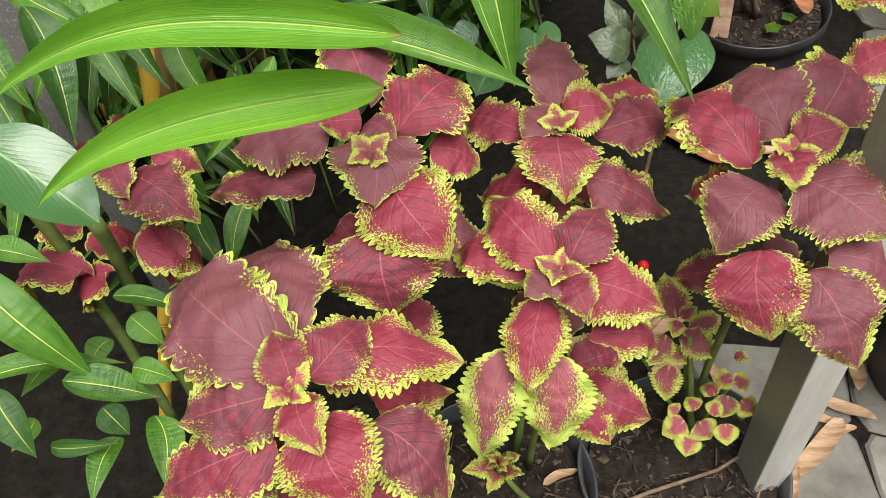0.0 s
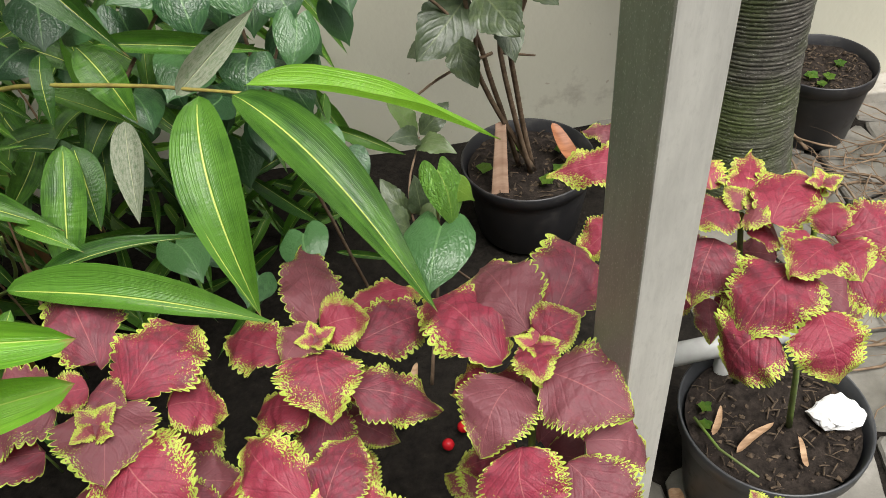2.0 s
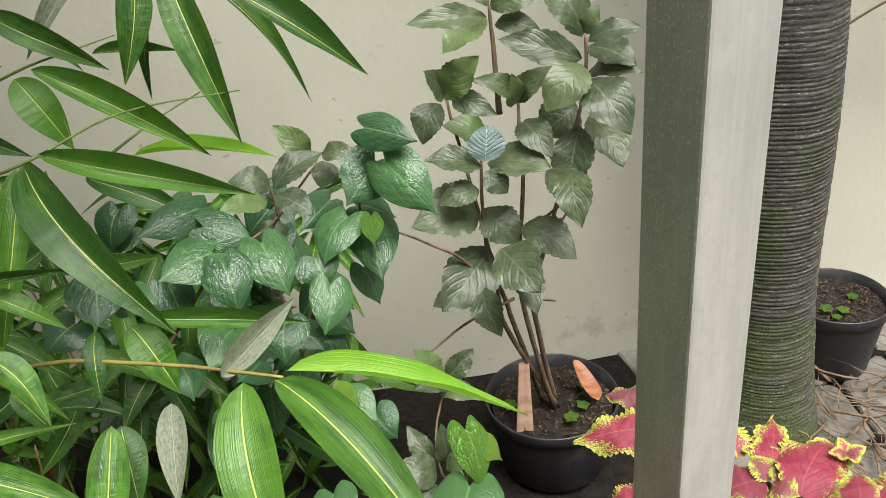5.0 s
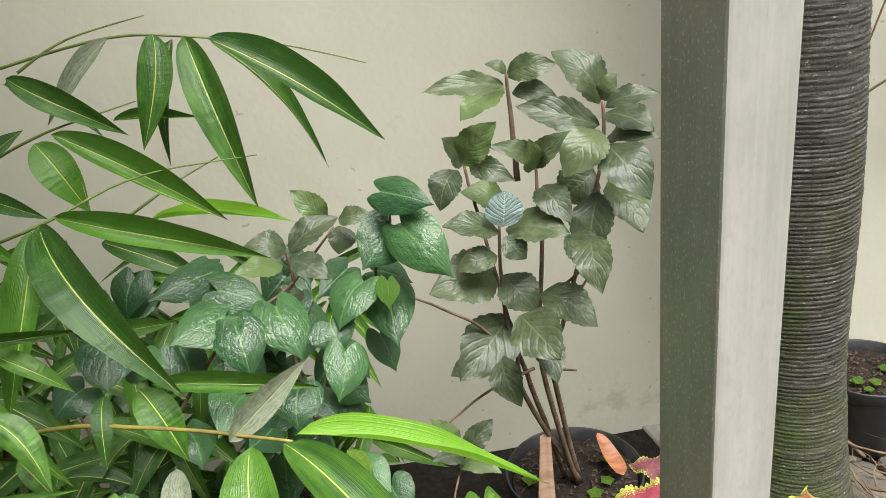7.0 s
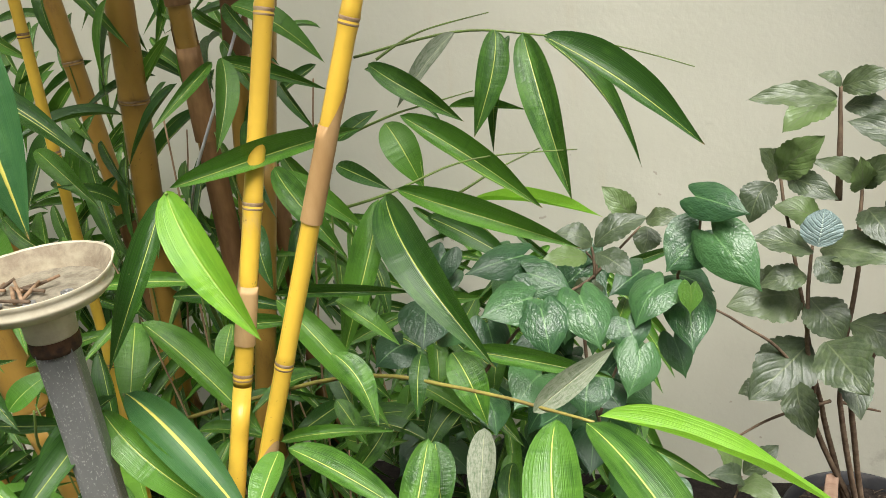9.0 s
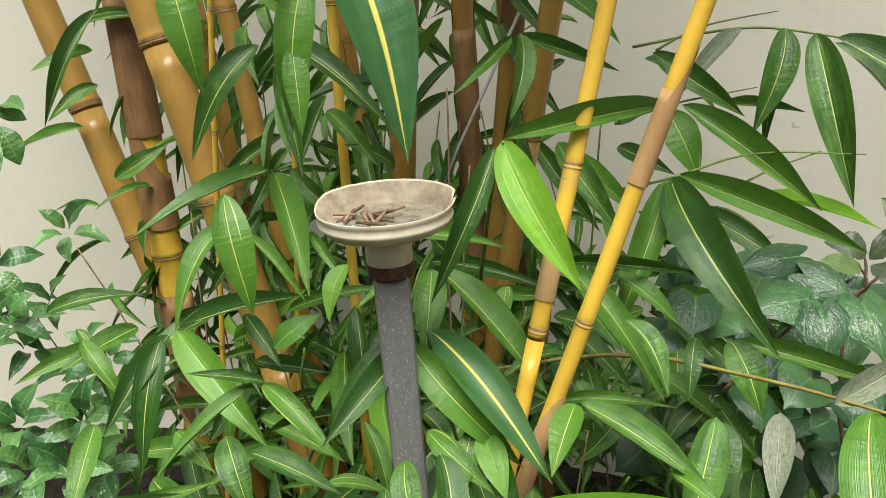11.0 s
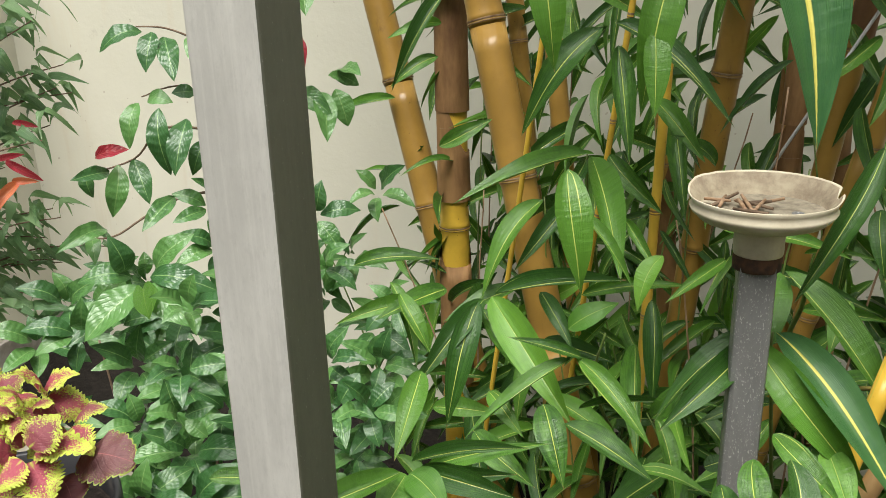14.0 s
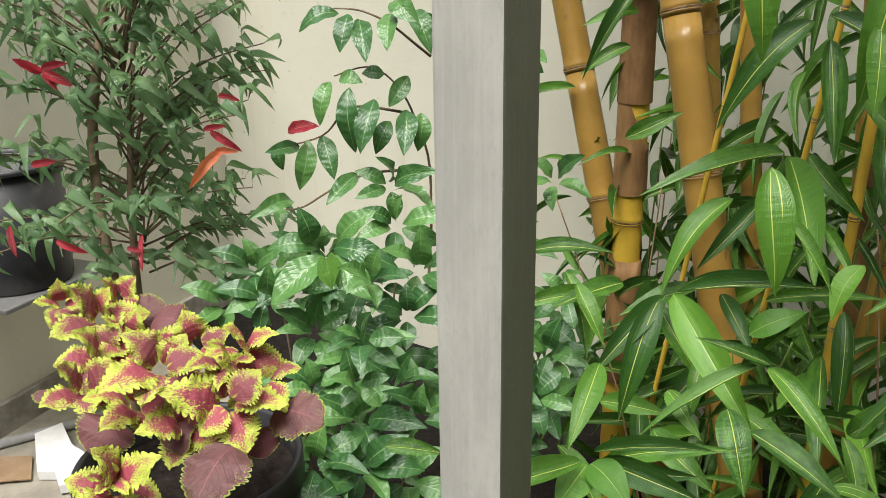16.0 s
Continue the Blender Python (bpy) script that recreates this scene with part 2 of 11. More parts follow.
def part(name, data, parent, label="", m=None):
    """One mesh object under a thing, its mesh in world coordinates unless m places it."""
    ob = new(name, data)
    up, p = Vector((0, 0, 0)), parent
    while p is not None:
        up, p = up + p.location, p.parent
    ob.parent = parent
    ob.matrix_basis = Matrix.Translation(-up) @ (m if m is not None else Matrix())
    return tagged(ob, label)


def solid(name, data, label, category, group="", kind=""):
    return tagged(new(name, data), label, category, group, kind)


# ---- ground and walls ----
def ground_sheet():
    geo, n, r = Geo(), 90, random.Random(3)
    xs = [(-1 + 2 * i / n) for i in range(n + 1)]
    for j in range(n + 1):
        for i in range(n + 1):
            x, y = 5 * xs[i] * abs(xs[i]) ** 0.6, 0.8 + 5 * xs[j] * abs(xs[j]) ** 0.6
            z = -0.012 + 0.012 * noise.noise((x * 6, y * 6, 0)) + 0.006 * noise.noise((x * 25, y * 25, 3))
            if abs(xs[i]) == 1 or abs(xs[j]) == 1:
                x, y = 400 * xs[i], 400 * xs[j]
            geo.v.append(Vector((x, y, z))), geo.uv.append((x, y))
    for j in range(n):
        for i in range(n):
            a = j * (n + 1) + i
            geo.f.append((a, a + 1, a + n + 2, a + n + 1))
    return solid("ground", geo.mesh("ground", EARTH), "damp dark garden earth between the flagstones", "ground", kind="structure")


ground_sheet()
CORNER = Vector((-3.85, 1.36, 0))
BEND = Vector((-1.4, 2.2, 0))
back = Geo()
for z in (-0.1, 3.2):
    for x, y in ((CORNER.x, CORNER.y), (BEND.x, BEND.y), (4.05, 2.2), (4.05, 2.35), (BEND.x - 0.025, 2.35), (CORNER.x - 0.05, CORNER.y + 0.142)):
        back.v.append(Vector((x, y, z))), back.uv.append((x, z))
back.f = [(5, 4, 3, 2, 1, 0), (6, 7, 8, 9, 10, 11)] + [(k, (k + 1) % 6, (k + 1) % 6 + 6, k + 6) for k in range(6)]
solid("wall_north", back.mesh("wall_north", WALL, False), "cream painted plaster garden wall with stains", "wall", kind="structure")
left_turn = math.atan2(-0.8565, 0.5162)
left = Geo().box((0.0, -0.15, -0.1), (2.6, 0.0, 2.1), left_turn, CORNER)
solid("wall_west", left.mesh("wall_west", WALL, False), "cream painted plaster side wall with grey plinth", "wall", kind="structure")


# Unseen wall added behind the camera; it blocks low sky light from the front.
behind = Geo().box((-4.2, -2.35, -0.1), (4.2, -2.2, 2.6))
solid("shade_wall_south", behind.mesh("shade_wall_south", WALL, False), "plain cream wall added out of view to block low light", "wall", kind="structure")


# ---- posts ----
def steel_post(at, turn, w, label, shade_side, shade_mat):
    """Local side x or y gets a darker steel, with its shade in the colour."""
    p = thing("steel_post", (*at, 0), label, "post", "square steel posts")
    m = Matrix.Translation((*at, 0)) @ Matrix.Rotation(turn, 4, "Z")
    g = Geo().box((0, 0, 0.0), (w, w, 3.0))
    me = g.mesh("tube", STEEL, False, 0.0025)
    me.materials.append(shade_mat)
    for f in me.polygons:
        if f.normal["xy".index(shade_side)] < -0.75:
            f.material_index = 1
    part("tube", me, p, m=m)
    g = Geo().box((-0.03, -0.03, 0.0), (w + 0.03, w + 0.03, 0.006))
    part("base_plate", g.mesh("base_plate", STEEL_DARK, False, 0.001), p, m=m)
    return p


steel_post((0.41, 0.574), radians(21), 0.055, "square grey steel post with shade put into one side's colour", "x", STEEL_SHADE)
steel_post((-0.55, 0.208), radians(111), 0.055, "square brushed steel post with small rust spots", "y", STEEL_OLIVE_SHADE)


# ---- palm trunk ----
def palm_trunk(at):
    t = thing("palm_tree", (*at, 0), "thick grey ringed palm trunk with green moss, by the wall", "palm")
    prof, z, r = [], 0.0, random.Random(5)
    while z < 3.1:
        rad = 0.134 + 0.022 * math.exp(-z / 0.10) - 0.012 * math.exp(-((z - 0.45) / 0.25) ** 2) + 0.006 * math.exp(-((z - 1.0) / 0.3) ** 2)
        step = 0.0085 + r.uniform(0, 0.005)
        prof += [(rad + r.uniform(0, 0.0016), z), (rad + 0.0013 + r.uniform(-0.0008, 0.0008), z + step * 0.55), (rad - 0.0012, z + step * 0.8)]
        z += step
    g = Geo().lathe(prof, 48, close=True)
    for v in g.v:
        h = v.z
        v.x += at[0] - 0.055 * h + 0.0022 * noise.noise((v.x * 38, v.y * 38, h * 60)) + 0.002 * noise.noise((v.x * 12, v.y * 12, h * 5))
        v.z += 0.004 * noise.noise((v.x * 9, v.y * 9, h * 2))
        v.y += at[1]
    part("trunk", g.mesh("trunk", BARK), t)
    # Unseen crown, added to shade the wall behind the trunk.
    top = Vector((at[0] - 0.055 * 3.1, at[1], 3.08))
    for k in range(8):
        a, f = 2 * math.pi * k / 8 + r.uniform(-0.2, 0.2), Geo()
        out = Vector((math.cos(a), 0.6 * math.sin(a) - 0.25, 0))
        spine = [top + out * (0.95 * u) + Vector((0, 0, 0.45 * math.sin(2.2 * u))) for u in (i / 14 for i in range(15))]
        f.tube(spine, [0.014 * (1 - 0.06 * i) for i in range(15)], 6)
        cross = Vector((-out.y, out.x, 0)).normalized()
        for i in range(2, 15):
            for side in (-1, 1):
                n0, tip = len(f.v), spine[i] + cross * side * 0.30 + out * 0.10 + Vector((0, 0, -0.14))
                for q in (spine[i] - out * 0.016, spine[i] + out * 0.016, tip):
                    f.v.append(q), f.uv.append((0, 0))
                f.f.append((n0, n0 + 1, n0 + 2))
        part("frond", f.mesh("frond", GREEN_STEM, False), t, "feathered palm leaf added out of view to shade the wall")


palm_trunk((1.152, 1.83))


# ---- pots ----
def pot(at, r, h, label, mat=None, soil=0.03, tilt=0.0, name="plant_pot"):
    p = thing(name, (*at, 0), label, "plant pot", "plastic plant pots")
    m = Matrix.Translation((*at, 0))
    w = 0.005
    prof = [(r * 0.0, 0.004), (r * 0.74, 0.0), (r * 0.77, 0.006), (r * 0.93, h - 0.045), (r * 0.935, h - 0.04), (r * 0.985, h - 0.036), (r, h - 0.004), (r - 0.002, h),
            (r - w, h - 0.002), (r * 0.96 - w, h - 0.04), (r * 0.92 - w, h - 0.06), (r * 0.86 - w, h - 0.12)]
    part("shell", Geo().lathe(prof, 56).mesh("shell", mat or BLACK), p, m=m)
    rs = r * 0.93 - w
    g, rings = Geo(), 14
    for i in range(rings + 1):
        for k in range(44):
            a, q = 2 * math.pi * k / 44, rs * i / rings
            x, y = q * math.cos(a), q * math.sin(a)
            z = h - soil + 0.008 * noise.noise((x * 28 + at[0] * 50, y * 28, 0)) + 0.005 * noise.noise((x * 80, y * 80, at[1] * 9))
            g.v.append(Vector((x, y, z))), g.uv.append((x, y))
    for i in range(rings):
        for k in range(44):
            j = (k + 1) % 44
            g.f.append((i * 44 + k, i * 44 + j, (i + 1) * 44 + j, (i + 1) * 44 + k))
    part("soil", g.mesh("soil", SOIL), p, "dark crumbly potting soil", m)
    c, rr = Geo(), random.Random(int(at[0] * 1000))
    for k in range(240):
        a, q = rr.uniform(0, 2 * math.pi), rs * math.sqrt(rr.random()) * 0.97
        o, w = Vector((q * math.cos(a), q * math.sin(a), h - soil + 0.002)), 0.0012 + 0.006 * rr.random() ** 3
        n0 = len(c.v)
        for d in ((1, 0, 0), (0, 1, 0), (-1, 0, 0), (0, -1, 0), (0, 0, 0.8), (0, 0, -0.8)):
            c.v.append(o + Vector(d) * w * rr.uniform(0.3, 1.7)), c.uv.append((0, 0))
        for f in ((0, 1, 4), (1, 2, 4), (2, 3, 4), (3, 0, 4), (1, 0, 5), (2, 1, 5), (3, 2, 5), (0, 3, 5)):
            c.f.append(tuple(n0 + i for i in f))
    for k in range(90):
        a, q, b = rr.uniform(0, 2 * math.pi), rs * math.sqrt(rr.random()) * 0.94, rr.uniform(0, math.pi)
        o = Vector((q * math.cos(a), q * math.sin(a), h - soil + 0.006))
        d = Vector((math.cos(b), math.sin(b), rr.uniform(-0.15, 0.15))) * rr.uniform(0.004, 0.016)
        c.tube([o - d, o + d * 0.2 + Vector((0, 0, 0.002)), o + d], rr.uniform(0.0007, 0.0018), 5)
    tagged(part("topsoil", c.mesh("topsoil", CRUMB, False), p, "loose brown soil crumbs and chips", m), kind="stuff")
    return p


POT_FRONT = pot((0.309, 0.60), 0.155, 0.28, "black plastic pot with dark soil and a small coleus", GREYPOT)
POT_LOW = pot((0.03, 0.55), 0.155, 0.28, "black plastic pot under the red coleus", GREYPOT)
POT_SIDE = pot((0.838, 0.934), 0.168, 0.25, "black plastic pot with wood chips on its soil", GREYPOT)
POT_FICUS = pot((0.572, 1.79), 0.17, 0.22, "black plastic pot with a young tree and brown sheath")
POT_TRUNK = pot((1.45, 2.02), 0.145, 0.23, "black plastic pot with sprouts beside the palm trunk")


# ---- bamboo canes ----
def cane(clump, low, high, r, mat, step=0.28, first=0.1, sheaths=(), bend=0.0, wrap=None):
    """One cane with swollen nodes; low and high are points on its line."""
    low, high = Vector(low), Vector(high)
    d = (high - low).normalized()
    side = Vector((-d.y, d.x, 0)).normalized()
    foot = low - d * (low.z / d.z) if d.z > 0.2 else low
    total = (3.2 - foot.z) / d.z
    pts, rad, nodes, s, nxt = [], [], [], 0.0, first
    def line(q):
        return foot + d * q + side * bend * math.sin(min(q / 1.6, 1) * math.pi)
    while s < total:
        pts.append(line(s)), rad.append(r * (1 - 0.06 * s))
        if s + 0.06 > nxt:
            rr = r * (1 - 0.06 * nxt)
            for ds, k in ((-0.012, 1.0), (-0.005, 1.06), (-0.002, 1.1), (0.001, 0.97), (0.004, 1.09), (0.012, 1.02)):
                pts.append(line(nxt + ds)), rad.append(rr * k)
            nodes.append((line(nxt), rr))
            s = nxt + 0.03
            nxt += step * (1 + 0.05 * math.sin(9 * nxt))
        else:
            s += 0.06
    c = part("cane", Geo().tube(pts, rad, 16).mesh("cane", mat), clump)
    for p, rr in nodes:
        ring = Geo().tube([p - d * 0.006, p - d * 0.003, p, p + d * 0.002, p + d * 0.005], [rr * 1.04, rr * 1.10, rr * 1.02, rr * 1.12, rr * 1.05], 16)
        part("node", ring.mesh("node", NODE), c)
    for a, b in sheaths:
        qs = [a + (b - a) * i / 8 for i in range(9)]
        g = Geo().tube([line(q) for q in qs], [r * (1 - 0.06 * q) * (1.10 + 0.07 * (1 - (q - a) / (b - a))) for q in qs], 16, caps=False)
        for k in range(16):
            g.v[8 * 16 + k] += d * r * 3.2 * math.cos(2 * math.pi * k / 16 + 9 * a)
        part("sheath", g.mesh("sheath", wrap or SHEATH), c, "papery brown culm sheath")
    return c


CLUMP = thing("bamboo_clump", (-0.95, 1.42, 0), "clump of yellow striped bamboo with broad green leaves", "bamboo")
cane(CLUMP, (-0.269, 0.831, 1.093), (-0.197, 0.861, 1.309), 0.0110, CULM_YOUNG, 0.195, 0.05, sheaths=((0.62, 0.80), (0.84, 1.10), (1.40, 1.52)), wrap=TAN)
cane(CLUMP, (-0.318, 0.835, 1.079), (-0.258, 0.918, 1.43), 0.0115, CULM_YOUNG, 0.21, 0.12, sheaths=((0.78, 0.86), (1.22, 1.30)), wrap=TAN)
cane(CLUMP, (-1.581, 1.45, 0.943), (-1.76, 1.45, 1.511), 0.041, CULM, 0.33, 0.34)
cane(CLUMP, (-1.454, 1.40, 0.944), (-1.453, 1.40, 1.47), 0.038, CULM_YOUNG, 0.24, 0.46, sheaths=((0.5, 0.88), (1.0, 1.14), (1.22, 1.6)))
cane(CLUMP, (-1.10, 1.30, 0.796), (-1.281, 1.30, 1.509), 0.042, CULM, 0.35, 0.45)
cane(CLUMP, (-0.868, 1.50, 0.927), (-0.824, 1.50, 1.312), 0.030, CULM, 0.36, 0.25)
cane(CLUMP, (-0.683, 1.50, 1.206), (-0.682, 1.5, 1.424), 0.022, CULM, 0.22, 0.3, sheaths=((0.9, 1.2), (1.25, 1.45), (1.5, 1.8)))
cane(CLUMP, (-0.60, 1.50, 1.299), (-0.577, 1.50, 1.465), 0.022, CULM, 0.3, 0.2, sheaths=((1.42, 1.9),))
cane(CLUMP, (-0.506, 1.40, 1.298), (-0.468, 1.40, 1.478), 0.022, CULM, 0.32, 0.3)
cane(CLUMP, (-0.836, 1.25, 0.833), (-0.821, 1.25, 1.254), 0.010, CULM_YOUNG, 0.2, 0.1)
cane(CLUMP, (-1.129, 1.45, 0.833), (-1.176, 1.45, 1.219), 0.024, CULM, 0.3, 0.3)


cane(CLUMP, (-0.98, 1.62, 0.8), (-1.02, 1.62, 1.3), 0.022, CULM, 0.3, 0.2, sheaths=((0.3, 0.6), (0.7, 1.1)))
cane(CLUMP, (-1.30, 1.55, 0.8), (-1.38, 1.56, 1.4), 0.024, CULM, 0.32, 0.1)
cane(CLUMP, (-0.76, 1.60, 0.8), (-0.74, 1.60, 1.4), 0.009, CULM_YOUNG, 0.22, 0.1, sheaths=((0.9, 1.5),))
cane(CLUMP, (-1.02, 1.28, 0.7), (-0.90, 1.22, 1.3), 0.006, CULM_YOUNG, 0.2, 0.1)
cane(CLUMP, (-1.22, 1.25, 0.6), (-1.05, 1.20, 1.4), 0.006, CULM_YOUNG, 0.24, 0.1)
cane(CLUMP, (-0.62, 1.62, 0.9), (-0.64, 1.62, 1.4), 0.020, CULM, 0.3, 0.15, sheaths=((0.2, 0.7), (0.8, 1.25)))


# ---- leaf materials ----
def leaf_coords(s):
    """Along the blade from 0 to 1, across it from -1 to 1, and the leaf's own noise offset."""
    sep = s.node("ShaderNodeSeparateXYZ", {0: s.coords("UV")})
    across = s.math("MULTIPLY_ADD", sep.outputs[1], 2.0, -1.0)
    rnd = s.random()
    shift = s.node("ShaderNodeCombineXYZ", {0: s.math("MULTIPLY", rnd, 37.0), 1: s.math("MULTIPLY", rnd, 91.0), 2: 0.0}).outputs[0]
    return sep.outputs[0], across, s.math("ABSOLUTE", across), rnd, shift


def side_veins(s, u, a, count, lean):
    """0 on a side vein, 1 between two of them."""
    w = s.math("FRACT", s.math("MULTIPLY", s.math("SUBTRACT", u, s.math("MULTIPLY", a, lean)), count))
    return s.math("SINE", s.math("MULTIPLY", w, math.pi))


def make_coleus(name, red, maroon, lime, margin, speck, lime_heart=0.0, grain=34.0, veined=0.0):
    s = Shader(name, 0.5, spec=0.3)
    u, x, a, rnd, shift = leaf_coords(s)
    uv = s.coords("UV")
    coarse = s.noise(uv, 9.0, 4, 0.6, shift)
    fine = s.noise(uv, 42.0, 3, 0.7, shift)
    inside = s.math("MULTIPLY", s.math("SUBTRACT", 1.0, a), s.math("SUBTRACT", 1.12, u))
    patchy = s.noise(uv, 3.0, 2, 0.5, shift)
    edge = s.math("ADD", inside, s.math("MULTIPLY_ADD", patchy, 0.85, -0.42))
    edge = s.math("ADD", edge, s.math("MULTIPLY_ADD", rnd, 0.16, -0.08))
    edge = s.math("MAXIMUM", edge, s.math("MULTIPLY", inside, 0.35))
    grains = s.noise(uv, grain, 3, 0.65, shift)
    vein = side_veins(s, s.math("ADD", u, s.math("MULTIPLY_ADD", patchy, 0.1, -0.05)), a, 7.0, 0.5)
    score = s.math("SUBTRACT", s.math("ADD", grains, margin), s.math("MULTIPLY", edge, speck))
    if veined:
        score = s.math("ADD", score, s.math("MULTIPLY", s.step(vein, 0.5, 0.0), veined))
    rim = s.step(score, 0.495, 0.510)
    dots = s.step(inside, 0.035, 0.018)
    heart = s.math("MULTIPLY", s.step(s.math("ADD", u, s.math("MULTIPLY", a, 0.9)), 0.26, 0.05), lime_heart)
    flecks = s.math("MULTIPLY", s.step(s.noise(uv, 85.0, 2, 0.5, shift), 0.645, 0.665), s.step(s.math("ADD", edge, s.math("MULTIPLY", coarse, 0.3)), 0.50, 0.20))
    mask = s.math("MAXIMUM", s.math("MAXIMUM", s.math("MAXIMUM", rim, flecks), dots), heart)
    moved = s.node("ShaderNodeVectorMath", {0: uv, 1: shift}, operation="ADD").outputs[0]
    cell = s.node("ShaderNodeTexVoronoi", {"Vector": moved, "Scale": 24.0}, feature="DISTANCE_TO_EDGE").outputs["Distance"]
    body = s.mix(s.step(s.math("ADD", coarse, s.math("MULTIPLY_ADD", rnd, 0.5, -0.25)), 0.3, 0.7), red, maroon)
    body = s.mix(s.math("MULTIPLY", s.step(vein, 0.22, 0.0), 0.55), body, tuple(0.55 * c for c in red))
    body = s.mix(s.math("MULTIPLY", s.step(fine, 0.52, 0.72), 0.28), body, tuple(0.6 * c for c in maroon))
    body = s.mix(s.math("MULTIPLY", s.step(a, 0.020, 0.006), 0.75), body, (0.40, 0.13, 0.13))
    body = s.mix(s.math("MULTIPLY", s.step(cell, 0.08, 0.0), 0.30), body, tuple(0.45 * c for c in maroon))
    body = s.mix(s.math("MULTIPLY", s.step(s.math("ADD", rnd, s.math("MULTIPLY", patchy, 0.5)), 0.85, 1.15), 0.45), body, (0.22, 0.080, 0.088))
    green = s.mix(s.step(coarse, 0.35, 0.7), lime, tuple(0.72 * c for c in lime))
    s.colour(s.mix(mask, body, green))
    s.rough(s.math("MULTIPLY_ADD", fine, 0.2, 0.38))
    s.bump(s.math("ADD", s.math("MULTIPLY", s.step(vein, -0.1, 0.6), 0.6), s.math("MULTIPLY", s.math("ADD", s.noise(uv, 20, 5, 0.7, shift), s.math("MULTIPLY", s.step(cell, 0.0, 0.22), 0.10)), 1.6)), 0.32, 0.003)
    s.thin(0.14, s.mix(mask, (0.42, 0.03, 0.06), (0.5, 0.6, 0.05)))
    return s.m


def make_bamboo_leaf(name, light, dark, rib, stripes, rough=0.38, dust=0.0, through_light=0.09, rib_width=0.035):
    s = Shader(name, rough, spec=0.45)
    u, x, a, rnd, shift = leaf_coords(s)
    uv = s.coords("UV")
    lines = s.noise(s.stretch(uv, (0.5, 60, 1)), 1.0, 2, 0.5, shift)
    broad = s.noise(s.stretch(uv, (0.5, 9, 1)), 1.0, 2, 0.5, shift)
    mott = s.noise(uv, 5.0, 5, 0.6, shift)
    waves = s.noise(s.stretch(uv, (22, 1.0, 1)), 1.0, 2, 0.5, shift)
    col = s.mix(s.step(s.math("ADD", mott, s.math("MULTIPLY_ADD", rnd, 0.6, -0.3)), 0.3, 0.7), dark, light)
    col = s.mix(s.math("MULTIPLY", s.step(lines, 0.42, 0.62), 0.25), col, tuple(1.5 * c for c in light))
    col = s.mix(s.math("MULTIPLY", s.step(waves, 0.5, 0.75), 0.3), col, dark)
    yellow = s.step(broad, stripes, stripes + 0.025)
    col = s.mix(s.math("MULTIPLY", yellow, 0.75), col, rib)
    col = s.mix(s.math("MULTIPLY", s.step(a, rib_width, rib_width * 0.5), 0.85), col, rib)
    tip = s.step(s.math("ADD", u, s.math("MULTIPLY_ADD", mott, 0.12, -0.06)), 0.97, 1.0)
    col = s.mix(tip, col, (0.30, 0.17, 0.07))
    spot = s.step(s.noise(s.stretch(uv, (1, 0.4, 1)), 30, 3, 0.6, shift), 0.71, 0.74)
    col = s.mix(s.math("MULTIPLY", spot, 0.5), col, (0.30, 0.26, 0.12))
    if dust:
        col = s.mix(s.math("MULTIPLY", s.step(s.noise(uv, 14, 6, 0.75, shift), 0.35, 0.6), dust), col, (0.26, 0.27, 0.20))
    s.colour(col)
    s.rough(s.math("MULTIPLY_ADD", mott, 0.22, rough - 0.08))
    s.b.inputs["Coat Weight"].default_value = 0.12
    s.b.inputs["Coat Roughness"].default_value = 0.25
    s.bump(s.math("ADD", s.math("ADD", lines, s.math("MULTIPLY", waves, 1.6)), s.math("MULTIPLY", s.step(a, 0.0, 0.09), 1.2)), 0.5, 0.002)
    s.thin(through_light, tuple(min(1.0, 2.2 * c) for c in light))
    return s.m


